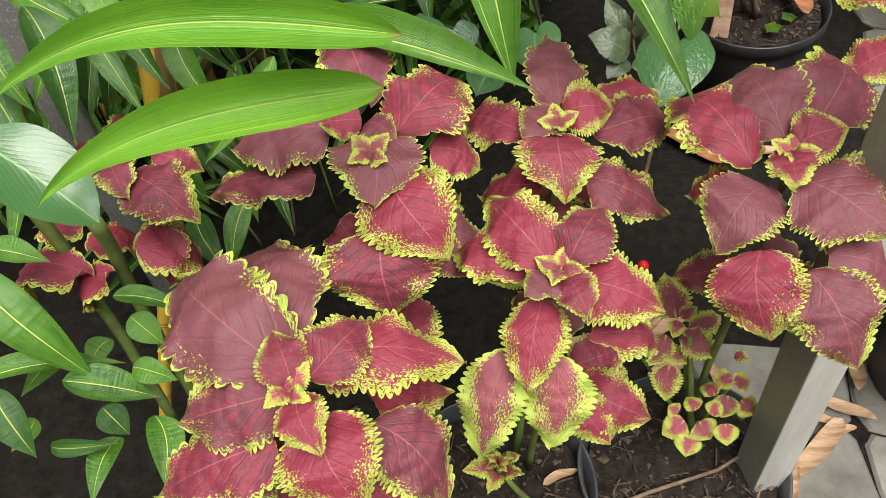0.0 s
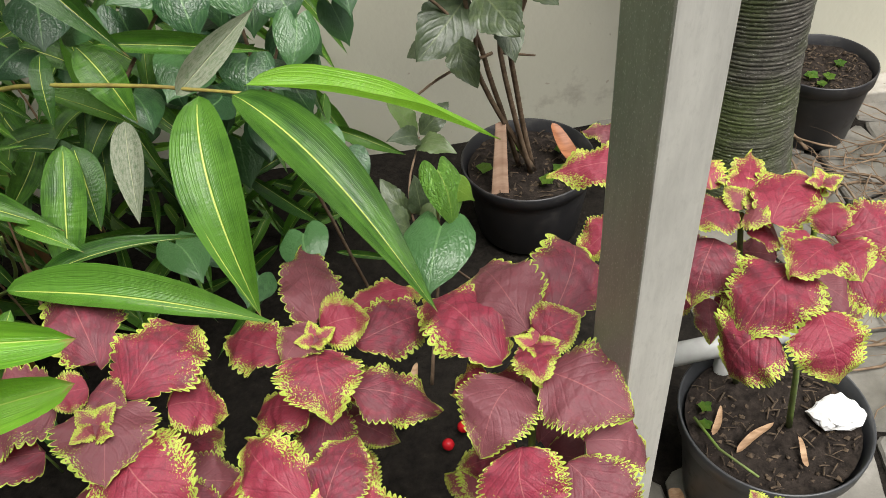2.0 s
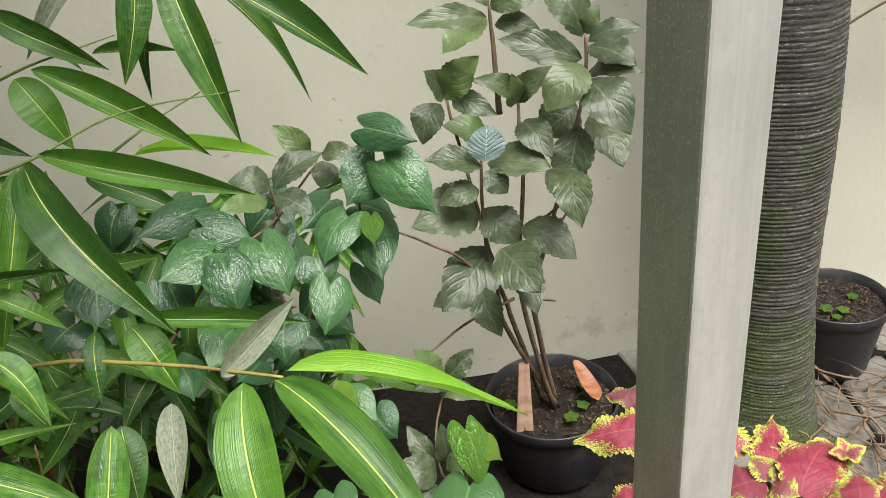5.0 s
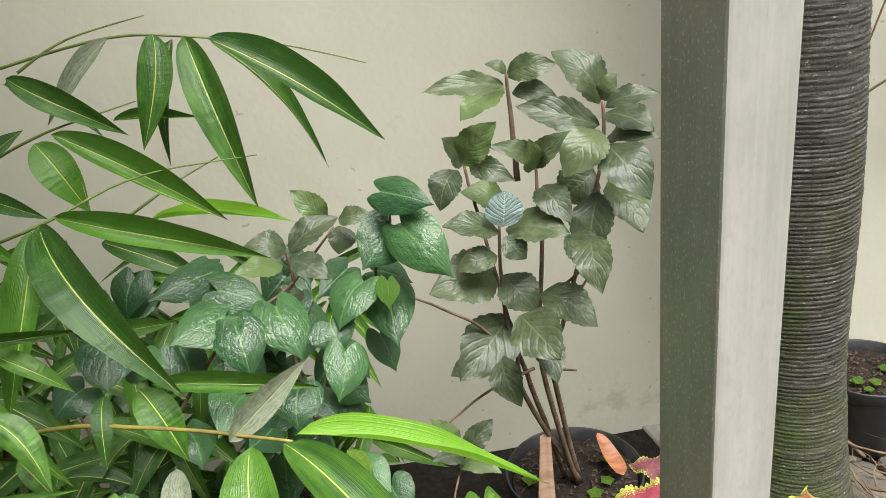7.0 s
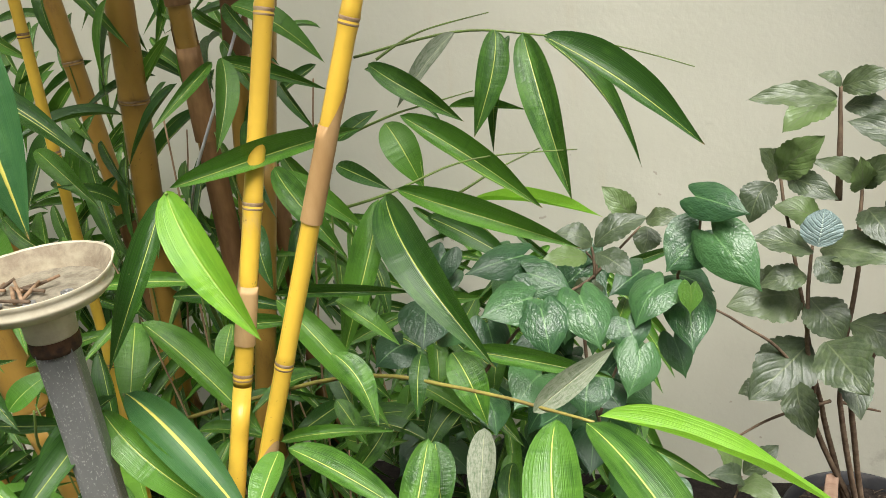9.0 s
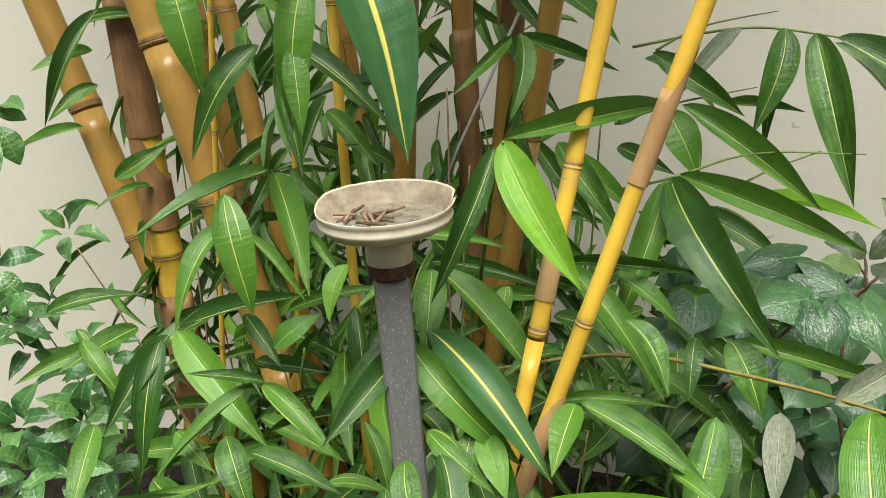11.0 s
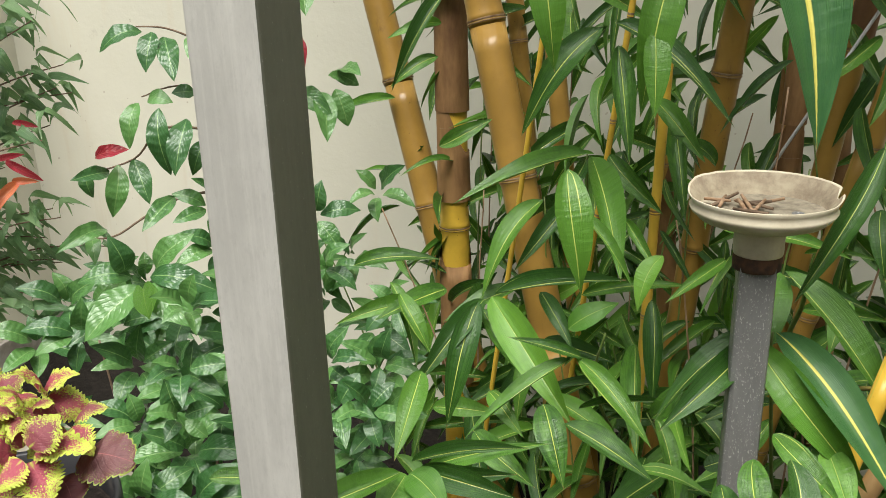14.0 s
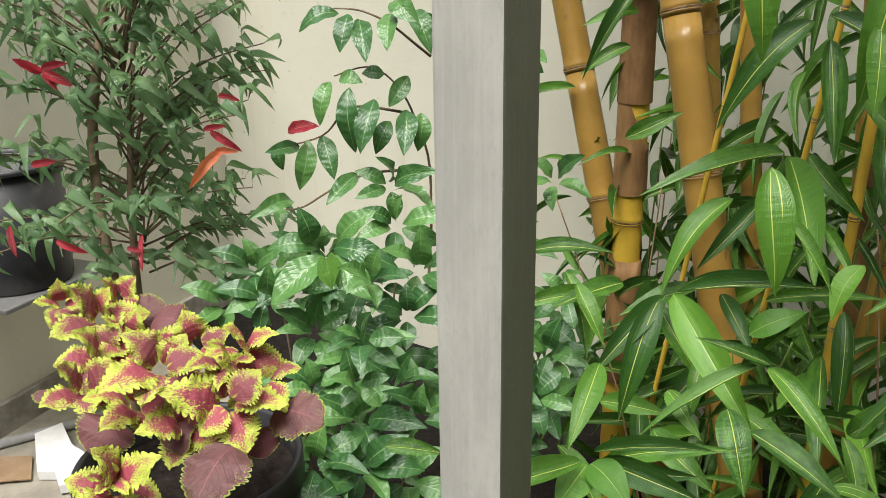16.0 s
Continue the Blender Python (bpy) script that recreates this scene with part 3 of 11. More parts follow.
def make_broad_leaf(name, light, dark, rib, veins, lean, quilt, rough=0.35, dust=0.0, through_light=0.15, pucker=0.0, coat=0.3, arcs=0.0, fresh=0.0):
    s = Shader(name, rough, spec=0.5)
    u, x, a, rnd, shift = leaf_coords(s)
    uv = s.coords("UV")
    mott = s.noise(uv, 6.0, 5, 0.6, shift)
    wander = s.math("MULTIPLY_ADD", s.noise(uv, 3.0, 2, 0.5, shift), 0.16, -0.08)
    vein = side_veins(s, s.math("ADD", u, wander), a, veins, lean)
    col = s.mix(s.step(s.math("ADD", mott, s.math("MULTIPLY_ADD", rnd, 0.7, -0.35)), 0.3, 0.7), dark, light)
    if fresh:
        col = s.mix(s.math("MULTIPLY", s.step(rnd, 0.80, 0.86), fresh), col, (0.15, 0.27, 0.05))
    col = s.mix(s.math("MULTIPLY", s.step(vein, 0.20, 0.03), 0.22), col, tuple(1.6 * c + 0.01 for c in light))
    col = s.mix(s.step(a, 0.05, 0.015), col, rib)
    if dust:
        d = s.math("MULTIPLY", s.step(s.noise(uv, 11, 6, 0.75, shift), 0.38, 0.62), dust)
        col = s.mix(d, col, (0.24, 0.25, 0.20))
        s.rough(s.math("MULTIPLY_ADD", d, 0.4, rough))
    s.colour(col)
    net = s.noise(uv, 26, 3, 0.6, shift)
    height = s.math("ADD", s.math("MULTIPLY", s.step(vein, -0.1, 0.75), 1.0 - 0.9 * arcs), s.math("MULTIPLY", net, 0.35 if pucker else 0.8))
    if pucker:
        moved = s.node("ShaderNodeVectorMath", {0: uv, 1: shift}, operation="ADD").outputs[0]
        bent = s.node("ShaderNodeVectorMath", {0: s.node("ShaderNodeTexNoise", {"Vector": moved, "Scale": 6.0}).outputs["Color"], 1: (0.12, 0.12, 0.0), 2: moved}, operation="MULTIPLY_ADD").outputs[0]
        cell = s.node("ShaderNodeTexVoronoi", {"Vector": bent, "Scale": 17.0}, feature="DISTANCE_TO_EDGE").outputs["Distance"]
        pillow = s.step(cell, 0.0, 0.30)
        height = s.math("ADD", height, s.math("MULTIPLY", pillow, 0.9 * pucker))
        col = s.mix(s.math("MULTIPLY", s.step(cell, 0.04, 0.0), 0.15 * pucker), col, tuple(1.5 * c + 0.01 for c in light))
        s.colour(col)
    if arcs:
        ray = s.math("FRACT", s.math("MULTIPLY", s.math("DIVIDE", a, s.math("ADD", s.math("MULTIPLY", u, 1.3), 0.22)), 1.5))
        arc = s.math("SINE", s.math("MULTIPLY", ray, math.pi))
        col = s.mix(s.math("MULTIPLY", s.step(arc, 0.14, 0.03), 0.16 * arcs), col, tuple(1.7 * c + 0.01 for c in light))
        height = s.math("ADD", height, s.math("MULTIPLY", s.step(arc, -0.1, 0.5), 0.45 * arcs))
        s.colour(col)
    s.b.inputs["Coat Weight"].default_value = coat
    s.b.inputs["Coat Roughness"].default_value = 0.20
    s.bump(height, quilt, 0.007)
    s.thin(through_light, tuple(min(1.0, 2.0 * c) for c in light))
    return s.m


M_COLEUS = make_coleus("red_coleus_leaf", (0.265, 0.035, 0.060), (0.130, 0.037, 0.050), (0.45, 0.56, 0.085), 0.055, 0.85, 0.0, 40.0)
M_PALE = make_coleus("pale_coleus_leaf", (0.34, 0.10, 0.11), (0.24, 0.06, 0.08), (0.45, 0.57, 0.10), 0.20, 0.62, 0.0, 36.0)
M_LIME = make_coleus("lime_coleus_leaf", (0.36, 0.07, 0.10), (0.22, 0.05, 0.065), (0.50, 0.60, 0.085), 0.115, 0.50, 0.8, 26.0, 0.05)
M_DARKCOL = make_coleus("purple_coleus_leaf", (0.165, 0.075, 0.075), (0.10, 0.048, 0.048), (0.30, 0.36, 0.07), -0.06, 1.2)
M_BAMBOO = make_bamboo_leaf("green_bamboo_leaf", (0.070, 0.176, 0.018), (0.014, 0.055, 0.007), (0.50, 0.56, 0.13), 0.70, 0.34, 0.0, 0.08, 0.042)
M_BRIGHT = make_bamboo_leaf("young_bamboo_leaf", (0.19, 0.40, 0.030), (0.10, 0.27, 0.022), (0.56, 0.62, 0.18), 0.76, 0.35, 0.0, 0.3)
M_FRESH = make_bamboo_leaf("light_green_bamboo_leaf", (0.12, 0.27, 0.030), (0.055, 0.165, 0.018), (0.44, 0.54, 0.14), 0.72, 0.34, 0.0, 0.2)
M_GREENER = make_bamboo_leaf("fresh_bamboo_leaf", (0.16, 0.36, 0.030), (0.085, 0.24, 0.025), (0.42, 0.55, 0.12), 0.75, 0.33, 0.0, 0.3)
M_STRIPE = make_bamboo_leaf("yellow_ribbed_bamboo_leaf", (0.045, 0.13, 0.035), (0.022, 0.085, 0.028), (0.80, 0.70, 0.14), 0.75, 0.38, 0.0, 0.22, 0.10)
M_DUSTY = make_bamboo_leaf("dusty_bamboo_leaf", (0.10, 0.15, 0.07), (0.07, 0.10, 0.05), (0.42, 0.44, 0.24), 0.7, 0.6, 0.75)
M_HEART = make_broad_leaf("glossy_betel_leaf", (0.050, 0.128, 0.040), (0.020, 0.064, 0.023), (0.11, 0.22, 0.08), 4.0, 0.9, 0.17, 0.36, 0.0, 0.12, 1.0, 0.10, 0.25)
M_HLIGHT = make_broad_leaf("young_betel_leaf", (0.24, 0.42, 0.06), (0.13, 0.30, 0.05), (0.35, 0.5, 0.12), 4.0, 0.9, 0.9, 0.3, 0.0, 0.3, 1.0, 0.3, 1.0)
M_FICUS = make_broad_leaf("dusty_dark_leaf", (0.070, 0.102, 0.036), (0.028, 0.048, 0.018), (0.10, 0.13, 0.055), 6.0, 0.45, 0.16, 0.42, 0.14, 0.15, 0.0, 0.1, 0.0, 0.35)
M_FPALE = make_broad_leaf("pale_silvery_leaf", (0.28, 0.36, 0.34), (0.20, 0.28, 0.27), (0.4, 0.5, 0.45), 8.0, 0.35, 0.5, 0.4)
M_QUILT = make_broad_leaf("veined_shrub_leaf", (0.085, 0.200, 0.050), (0.032, 0.100, 0.028), (0.20, 0.33, 0.11), 8.0, 0.42, 0.20, 0.32, 0.0, 0.14, 0.0, 0.2)
M_BROAD = make_broad_leaf("plain_green_leaf", (0.085, 0.205, 0.055), (0.05, 0.135, 0.038), (0.2, 0.34, 0.12), 11.0, 0.7, 0.07, 0.35)
M_RED = make_broad_leaf("young_red_leaf", (0.36, 0.025, 0.040), (0.22, 0.016, 0.026), (0.5, 0.1, 0.08), 7.0, 0.3, 0.5, 0.3, 0.0, 0.3)
M_ORANGE = make_broad_leaf("young_orange_leaf", (0.55, 0.16, 0.06), (0.40, 0.10, 0.05), (0.6, 0.25, 0.12), 7.0, 0.3, 0.4, 0.3, 0.0, 0.3)
M_SMALL = make_broad_leaf("small_dark_bush_leaf", (0.16, 0.27, 0.115), (0.075, 0.155, 0.065), (0.19, 0.30, 0.13), 9.0, 0.3, 0.4, 0.25, 0.0, 0.30, 0.0, 0.6)


# ---- leaf meshes ----
def heart_width(u):
    """Half width of a heart-shaped blade with a drawn-out tip."""
    at = [0.80, 0.95, 1.0, 0.99, 0.94, 0.85, 0.72, 0.55, 0.34, 0.12, 0.0]
    k = min(int(u * 10), 9)
    return at[k] + (at[k + 1] - at[k]) * (u * 10 - k)


def blade(name, mat, power, nu, nv, arch, fold, teeth=0.0, wave=0.0, cordate=0.0, seed=0, twist=0.0, bend=0.0, ripple=None, half=0.5):
    """A leaf blade from its base at the origin to its tip at x = 1, one unit wide."""
    r, g = random.Random(seed), Geo()
    p, q = power
    top = (p / (p + q)) ** p * (q / (p + q)) ** q
    ph = r.uniform(0, 6.28)
    curl = r.uniform(0.7, 1.3)
    for i in range(nu + 1):
        u = i / nu
        w = u**p * (1 - u) ** q / top if not cordate else heart_width(u)
        for j in range(nv + 1):
            s = -1 + 2 * j / nv
            e = abs(s)
            k = 1.0
            if e > 0.99 and teeth:
                k += teeth * ((0.0, 0.75, 1.0, 0.75)[i % 4] - 0.6) * r.uniform(0.8, 1.2) * min(1, 6 * (1 - u) + 0.4)
            y = (0.58 if cordate else half) * s * w * k
            x = u
            y += bend * math.sin(math.pi * u**0.75)
            if cordate:
                x -= cordate * math.sin(math.pi * min(e * 0.86, 1)) * (1 - u) ** 3
            z = arch * curl * math.sin(math.pi * u**0.9) * (1 - 0.15 * e) - arch * 0.5 * u**3 + fold * e**1.5 * w * 0.25
            z += wave * e**2 * math.sin(ph + u * 17 + (2.2 if s > 0 else 0)) + twist * s * u * 0.1 * w
            if ripple:
                count, lean, amp = ripple
                z += amp * abs(math.sin(math.pi * count * (u - lean * e))) * min(1.0, 5 * e) * (1 - 0.6 * e**6) * w**0.5
            g.v.append(Vector((x, y, z)))
            g.uv.append((u, 0.5 * (s + 1)))
    for i in range(nu):
        for j in range(nv):
            a = i * (nv + 1) + j
            g.f.append((a, a + nv + 1, a + nv + 2, a + 1))
    return g.mesh(name, mat)


def family(name, mat, power, nu, nv, arch, fold, teeth=0.0, wave=0.0, cordate=0.0, count=4, bend=0.18, ripple=None, half=0.5):
    return [blade(name, mat, power, nu, nv, arch * (0.6 + 0.3 * k), fold, teeth, wave, cordate, 11 * k + 1, (-1) ** k * 0.6, bend * (0.0, 1.0, -1.0, 0.4)[k % 4], ripple, half) for k in range(count)]


COLEUS = family("coleus_leaf", M_COLEUS, (0.58, 0.95), 72, 10, 0.15, -0.22, 0.17, 0.065, bend=0.08, ripple=(7.0, 0.5, 0.021))
COLEUS_PALE = family("coleus_leaf", M_PALE, (0.55, 0.90), 72, 10, 0.10, -0.3, 0.17, 0.05, bend=0.08, ripple=(7.0, 0.5, 0.019))
COLEUS_LIME = family("coleus_leaf", M_LIME, (0.56, 0.95), 48, 8, 0.11, -0.1, 0.30, 0.04, bend=0.08, ripple=(6.0, 0.5, 0.016))
COLEUS_DARK = family("coleus_leaf", M_DARKCOL, (0.45, 0.65), 56, 8, 0.14, -0.3, 0.13, 0.05, bend=0.08, ripple=(6.0, 0.5, 0.014))
BAMBOO = family("bamboo_leaf", M_BAMBOO, (0.64, 1.12), 24, 6, 0.07, 0.35, 0, 0.004, half=0.45)
BAMBOO_BRIGHT = family("bamboo_leaf", M_BRIGHT, (0.66, 1.08), 22, 6, 0.04, 0.35, 0, 0.006)
BAMBOO_FRESH = family("bamboo_leaf", M_FRESH, (0.66, 1.08), 22, 6, 0.06, 0.35, 0, 0.004)
BAMBOO_STRIPE = family("bamboo_leaf", M_STRIPE, (0.66, 1.08), 22, 6, 0.06, 0.35, 0, 0.004)
BAMBOO_DUSTY = family("bamboo_leaf", M_DUSTY, (0.66, 1.08), 22, 6, 0.05, 0.3, 0, 0.004)
BENT_A = [blade("bamboo_leaf", M_BRIGHT, (1.15, 0.55), 30, 8, 0.03, 0.3, 0, 0.004, 0, 3, 0.0, 0.95)]
BENT_B = [blade("bamboo_leaf", M_GREENER, (1.0, 0.5), 30, 8, 0.03, 0.3, 0, 0.004, 0, 5, 0.0, 0.55)]
HEART = family("betel_leaf", M_HEART, (0.4, 0.62), 30, 14, 0.09, -0.35, 0, 0.008, 0.22, bend=0.06, ripple=(5.0, -0.5, 0.025))
HEART_LIGHT = family("betel_leaf", M_HLIGHT, (0.4, 0.62), 30, 14, 0.09, -0.35, 0, 0.008, 0.22, bend=0.06, ripple=(5.0, -0.5, 0.025))
FICUS = family("tree_leaf", M_FICUS, (0.88, 1.02), 36, 8, 0.12, 0.25, 0.09, 0.022, bend=0.10, ripple=(6.0, 0.45, 0.011))
FICUS_PALE = family("tree_leaf", M_FPALE, (0.62, 0.68), 18, 6, 0.09, 0.3, 0.04, 0.02)
QUILT = family("shrub_leaf", M_QUILT, (0.82, 0.98), 44, 8, 0.12, 0.30, 0, 0.018, bend=0.10, ripple=(8.0, 0.42, 0.013))
BROAD = family("broad_leaf", M_BROAD, (0.7, 0.8), 16, 6, 0.08, 0.35, 0, 0.01)
RED = family("red_leaf", M_RED, (0.6, 0.7), 12, 4, 0.12, 0.4, 0, 0.02)
ORANGE = family("orange_leaf", M_ORANGE, (0.6, 0.7), 12, 4, 0.25, 0.5, 0, 0.02)
SMALL = family("bush_leaf", M_SMALL, (0.75, 0.80), 12, 4, 0.42, 0.45, 0, 0.03)
COUNT = {"n": 0}


def leaf(plant, kind, bx, by, bz, tx, ty, tz, width, nx, ny, nz, name="leaf"):
    """One blade from its base to its tip, its face turned along the normal."""
    COUNT["n"] += 1
    base, tip = Vector((bx, by, bz)), Vector((tx, ty, tz))
    ax = tip - base
    length = ax.length
    ax.normalize()
    up = Vector((nx, ny, nz))
    up = (up - ax * up.dot(ax)).normalized()
    side = up.cross(ax)
    m = Matrix((ax * length, side * width, up * length)).transposed().to_4x4()
    m.translation = base
    return part(name, kind[(COUNT["n"] * 7 + COUNT["n"] // 3) % len(kind)], plant, m=m)


def stem(plant, mat, r0, r1, *pts):
    """A tapered stem through the points, rounded at the bends."""
    pts = [Vector(p) for p in pts]
    fine = []
    for i in range(len(pts) - 1):
        a, b, c, d = pts[max(i - 1, 0)], pts[i], pts[i + 1], pts[min(i + 2, len(pts) - 1)]
        for k in range(6):
            t = k / 6
            fine.append(0.5 * (2 * b + (c - a) * t + (2 * a - 5 * b + 4 * c - d) * t * t + (3 * b - a - 3 * c + d) * t**3))
    fine.append(pts[-1])
    for i, p in enumerate(fine):
        p += 0.004 * Vector((noise.noise(p * 14), noise.noise(p * 14 + Vector((9, 0, 0))), 0))
    rad = [r0 + (r1 - r0) * i / (len(fine) - 1) for i in range(len(fine))]
    return part("stem", Geo().tube(fine, rad, 7).mesh("stem", mat), plant)


COL_F = thing("coleus", (-0.020, 0.500, 0.250), "red coleus plant with lime green scalloped leaf margins", "coleus", "red coleus plants")
stem(COL_F, GREEN_STEM, 0.006, 0.0035, (-0.020, 0.500, 0.250), (-0.060, 0.332, 0.945))
leaf(COL_F, COLEUS, -0.071, 0.354, 0.966, -0.193, 0.449, 0.955, 0.095, -0.19, -0.13, 0.97)
leaf(COL_F, COLEUS, -0.073, 0.379, 0.952, -0.137, 0.507, 0.925, 0.079, -0.24, 0.08, 0.97)
leaf(COL_F, COLEUS, -0.050, 0.343, 0.975, -0.015, 0.397, 0.975, 0.053, 0.15, -0.10, 0.98)
leaf(COL_F, COLEUS, -0.050, 0.360, 0.962, 0.059, 0.380, 0.945, 0.070, 0.16, -0.04, 0.99)
leaf(COL_F, COLEUS, -0.069, 0.338, 0.962, -0.153, 0.319, 0.945, 0.071, -0.07, -0.48, 0.87)
leaf(COL_F, COLEUS, -0.074, 0.309, 0.944, -0.173, 0.278, 0.905, 0.076, -0.24, -0.37, 0.90)
leaf(COL_F, COLEUS, -0.058, 0.334, 0.975, -0.079, 0.374, 0.990, 0.042, 0.36, -0.16, 0.92)
leaf(COL_F, COLEUS, -0.053, 0.329, 0.975, -0.031, 0.287, 0.975, 0.040, -0.11, -0.06, 0.99)
leaf(COL_F, COLEUS, -0.041, 0.326, 0.952, -0.008, 0.268, 0.925, 0.078, 0.07, -0.39, 0.92)
leaf(COL_F, COLEUS, -0.009, 0.332, 0.930, 0.048, 0.296, 0.875, 0.069, 0.54, -0.32, 0.77)
leaf(COL_F, COLEUS, -0.024, 0.364, 0.921, 0.039, 0.400, 0.855, 0.049, 0.71, 0.03, 0.70)
leaf(COL_F, COLEUS, -0.082, 0.338, 0.921, -0.082, 0.302, 0.855, 0.046, 0.33, -0.83, 0.45)

COL_D = thing("coleus", (0.080, 0.600, 0.250), "red coleus plant with lime green scalloped leaf margins", "coleus", "red coleus plants")
stem(COL_D, GREEN_STEM, 0.006, 0.0035, (0.080, 0.600, 0.250), (0.127, 0.482, 0.888))
leaf(COL_D, COLEUS, 0.124, 0.489, 0.914, 0.059, 0.578, 0.908, 0.065, -0.30, -0.15, 0.94)
leaf(COL_D, COLEUS, 0.130, 0.486, 0.918, 0.163, 0.550, 0.928, 0.056, -0.13, -0.09, 0.99)
leaf(COL_D, COLEUS, 0.136, 0.483, 0.909, 0.215, 0.461, 0.898, 0.066, 0.09, -0.15, 0.98)
leaf(COL_D, COLEUS, 0.131, 0.476, 0.918, 0.150, 0.435, 0.923, 0.037, -0.36, -0.05, 0.93)
leaf(COL_D, COLEUS, 0.124, 0.477, 0.918, 0.099, 0.453, 0.923, 0.035, 0.13, 0.07, 0.99)
leaf(COL_D, COLEUS, 0.112, 0.469, 0.896, 0.100, 0.395, 0.868, 0.059, -0.16, -0.33, 0.93)
leaf(COL_D, COLEUS, 0.097, 0.493, 0.896, 0.025, 0.548, 0.868, 0.054, -0.28, 0.12, 0.95)
leaf(COL_D, COLEUS, 0.151, 0.453, 0.868, 0.220, 0.480, 0.808, 0.043, 0.63, 0.09, 0.77)
leaf(COL_D, COLEUS_PALE, 0.085, 0.443, 0.855, 0.056, 0.372, 0.778, 0.059, -0.04, -0.73, 0.69)
leaf(COL_D, COLEUS_PALE, 0.124, 0.438, 0.855, 0.119, 0.386, 0.778, 0.063, -0.11, -0.82, 0.56)

COL_B = thing("coleus", (0.060, 0.620, 0.250), "red coleus plant with lime green scalloped leaf margins", "coleus", "red coleus plants")
stem(COL_B, GREEN_STEM, 0.006, 0.0035, (0.060, 0.620, 0.250), (0.123, 0.710, 0.838))
leaf(COL_B, COLEUS, 0.124, 0.736, 0.868, 0.109, 0.862, 0.868, 0.068, 0.08, 0.01, 1.00)
leaf(COL_B, COLEUS, 0.121, 0.732, 0.868, 0.087, 0.690, 0.868, 0.056, 0.04, -0.04, 1.00)
leaf(COL_B, COLEUS, 0.127, 0.727, 0.868, 0.181, 0.735, 0.868, 0.061, 0.08, -0.53, 0.85)
leaf(COL_B, COLEUS, 0.124, 0.703, 0.859, 0.133, 0.624, 0.848, 0.089, 0.19, -0.11, 0.97)
leaf(COL_B, COLEUS, 0.160, 0.720, 0.846, 0.250, 0.774, 0.818, 0.069, 0.39, -0.19, 0.90)
leaf(COL_B, COLEUS, 0.088, 0.721, 0.846, 0.010, 0.783, 0.818, 0.065, -0.33, 0.01, 0.94)
leaf(COL_B, COLEUS, 0.107, 0.672, 0.814, 0.029, 0.718, 0.748, 0.067, -0.66, -0.04, 0.75)
leaf(COL_B, COLEUS, 0.148, 0.680, 0.823, 0.244, 0.672, 0.768, 0.065, 0.47, -0.24, 0.85)
leaf(COL_B, COLEUS, 0.155, 0.765, 0.841, 0.247, 0.818, 0.808, 0.044, 0.41, -0.14, 0.90)

COL_C = thing("coleus", (0.330, 0.700, 0.240), "red coleus plant with lime green scalloped leaf margins", "coleus", "red coleus plants")
stem(COL_C, GREEN_STEM, 0.006, 0.0035, (0.330, 0.700, 0.240), (0.338, 0.632, 0.873))
leaf(COL_C, COLEUS, 0.335, 0.652, 0.899, 0.301, 0.766, 0.893, 0.081, -0.41, -0.08, 0.91)
leaf(COL_C, COLEUS, 0.359, 0.673, 0.885, 0.418, 0.817, 0.863, 0.088, 0.27, 0.04, 0.96)
leaf(COL_C, COLEUS, 0.340, 0.637, 0.903, 0.384, 0.647, 0.923, 0.053, -0.24, -0.54, 0.80)
leaf(COL_C, COLEUS, 0.335, 0.637, 0.903, 0.332, 0.581, 0.913, 0.046, -0.13, 0.18, 0.97)
leaf(COL_C, COLEUS, 0.341, 0.605, 0.899, 0.409, 0.547, 0.893, 0.094, -0.10, -0.21, 0.97)
leaf(COL_C, COLEUS, 0.304, 0.632, 0.890, 0.237, 0.750, 0.873, 0.080, -0.10, 0.08, 0.99)
leaf(COL_C, COLEUS, 0.317, 0.607, 0.885, 0.267, 0.548, 0.863, 0.080, -0.11, -0.26, 0.96)
leaf(COL_C, COLEUS, 0.308, 0.552, 0.862, 0.315, 0.484, 0.813, 0.086, -0.28, -0.58, 0.77)
leaf(COL_C, COLEUS, 0.345, 0.530, 0.858, 0.389, 0.463, 0.803, 0.079, -0.10, -0.67, 0.74)
leaf(COL_C, COLEUS, 0.356, 0.585, 0.872, 0.424, 0.570, 0.833, 0.054, 0.36, -0.46, 0.81)
leaf(COL_C, COLEUS, 0.292, 0.631, 0.867, 0.252, 0.652, 0.823, 0.042, -0.77, -0.16, 0.62)
leaf(COL_C, COLEUS, 0.367, 0.550, 0.858, 0.438, 0.556, 0.803, 0.061, 0.59, -0.37, 0.72)

COL_A = thing("coleus", (-0.050, 0.620, 0.250), "red coleus plant with lime green scalloped leaf margins", "coleus", "red coleus plants")
stem(COL_A, GREEN_STEM, 0.006, 0.0035, (-0.050, 0.620, 0.250), (-0.028, 0.536, 0.986))
leaf(COL_A, COLEUS, -0.042, 0.609, 0.991, -0.097, 0.723, 0.980, 0.069, -0.12, 0.04, 0.99)
leaf(COL_A, COLEUS, -0.013, 0.569, 0.996, 0.037, 0.650, 0.990, 0.080, 0.11, 0.00, 0.99)
leaf(COL_A, COLEUS, -0.037, 0.566, 0.996, -0.021, 0.493, 0.990, 0.080, 0.15, -0.05, 0.99)
leaf(COL_A, COLEUS, -0.076, 0.591, 0.982, -0.177, 0.588, 0.960, 0.084, -0.20, -0.21, 0.96)
leaf(COL_A, COLEUS, -0.043, 0.581, 1.000, -0.081, 0.577, 1.000, 0.034, 0.06, -0.57, 0.82)
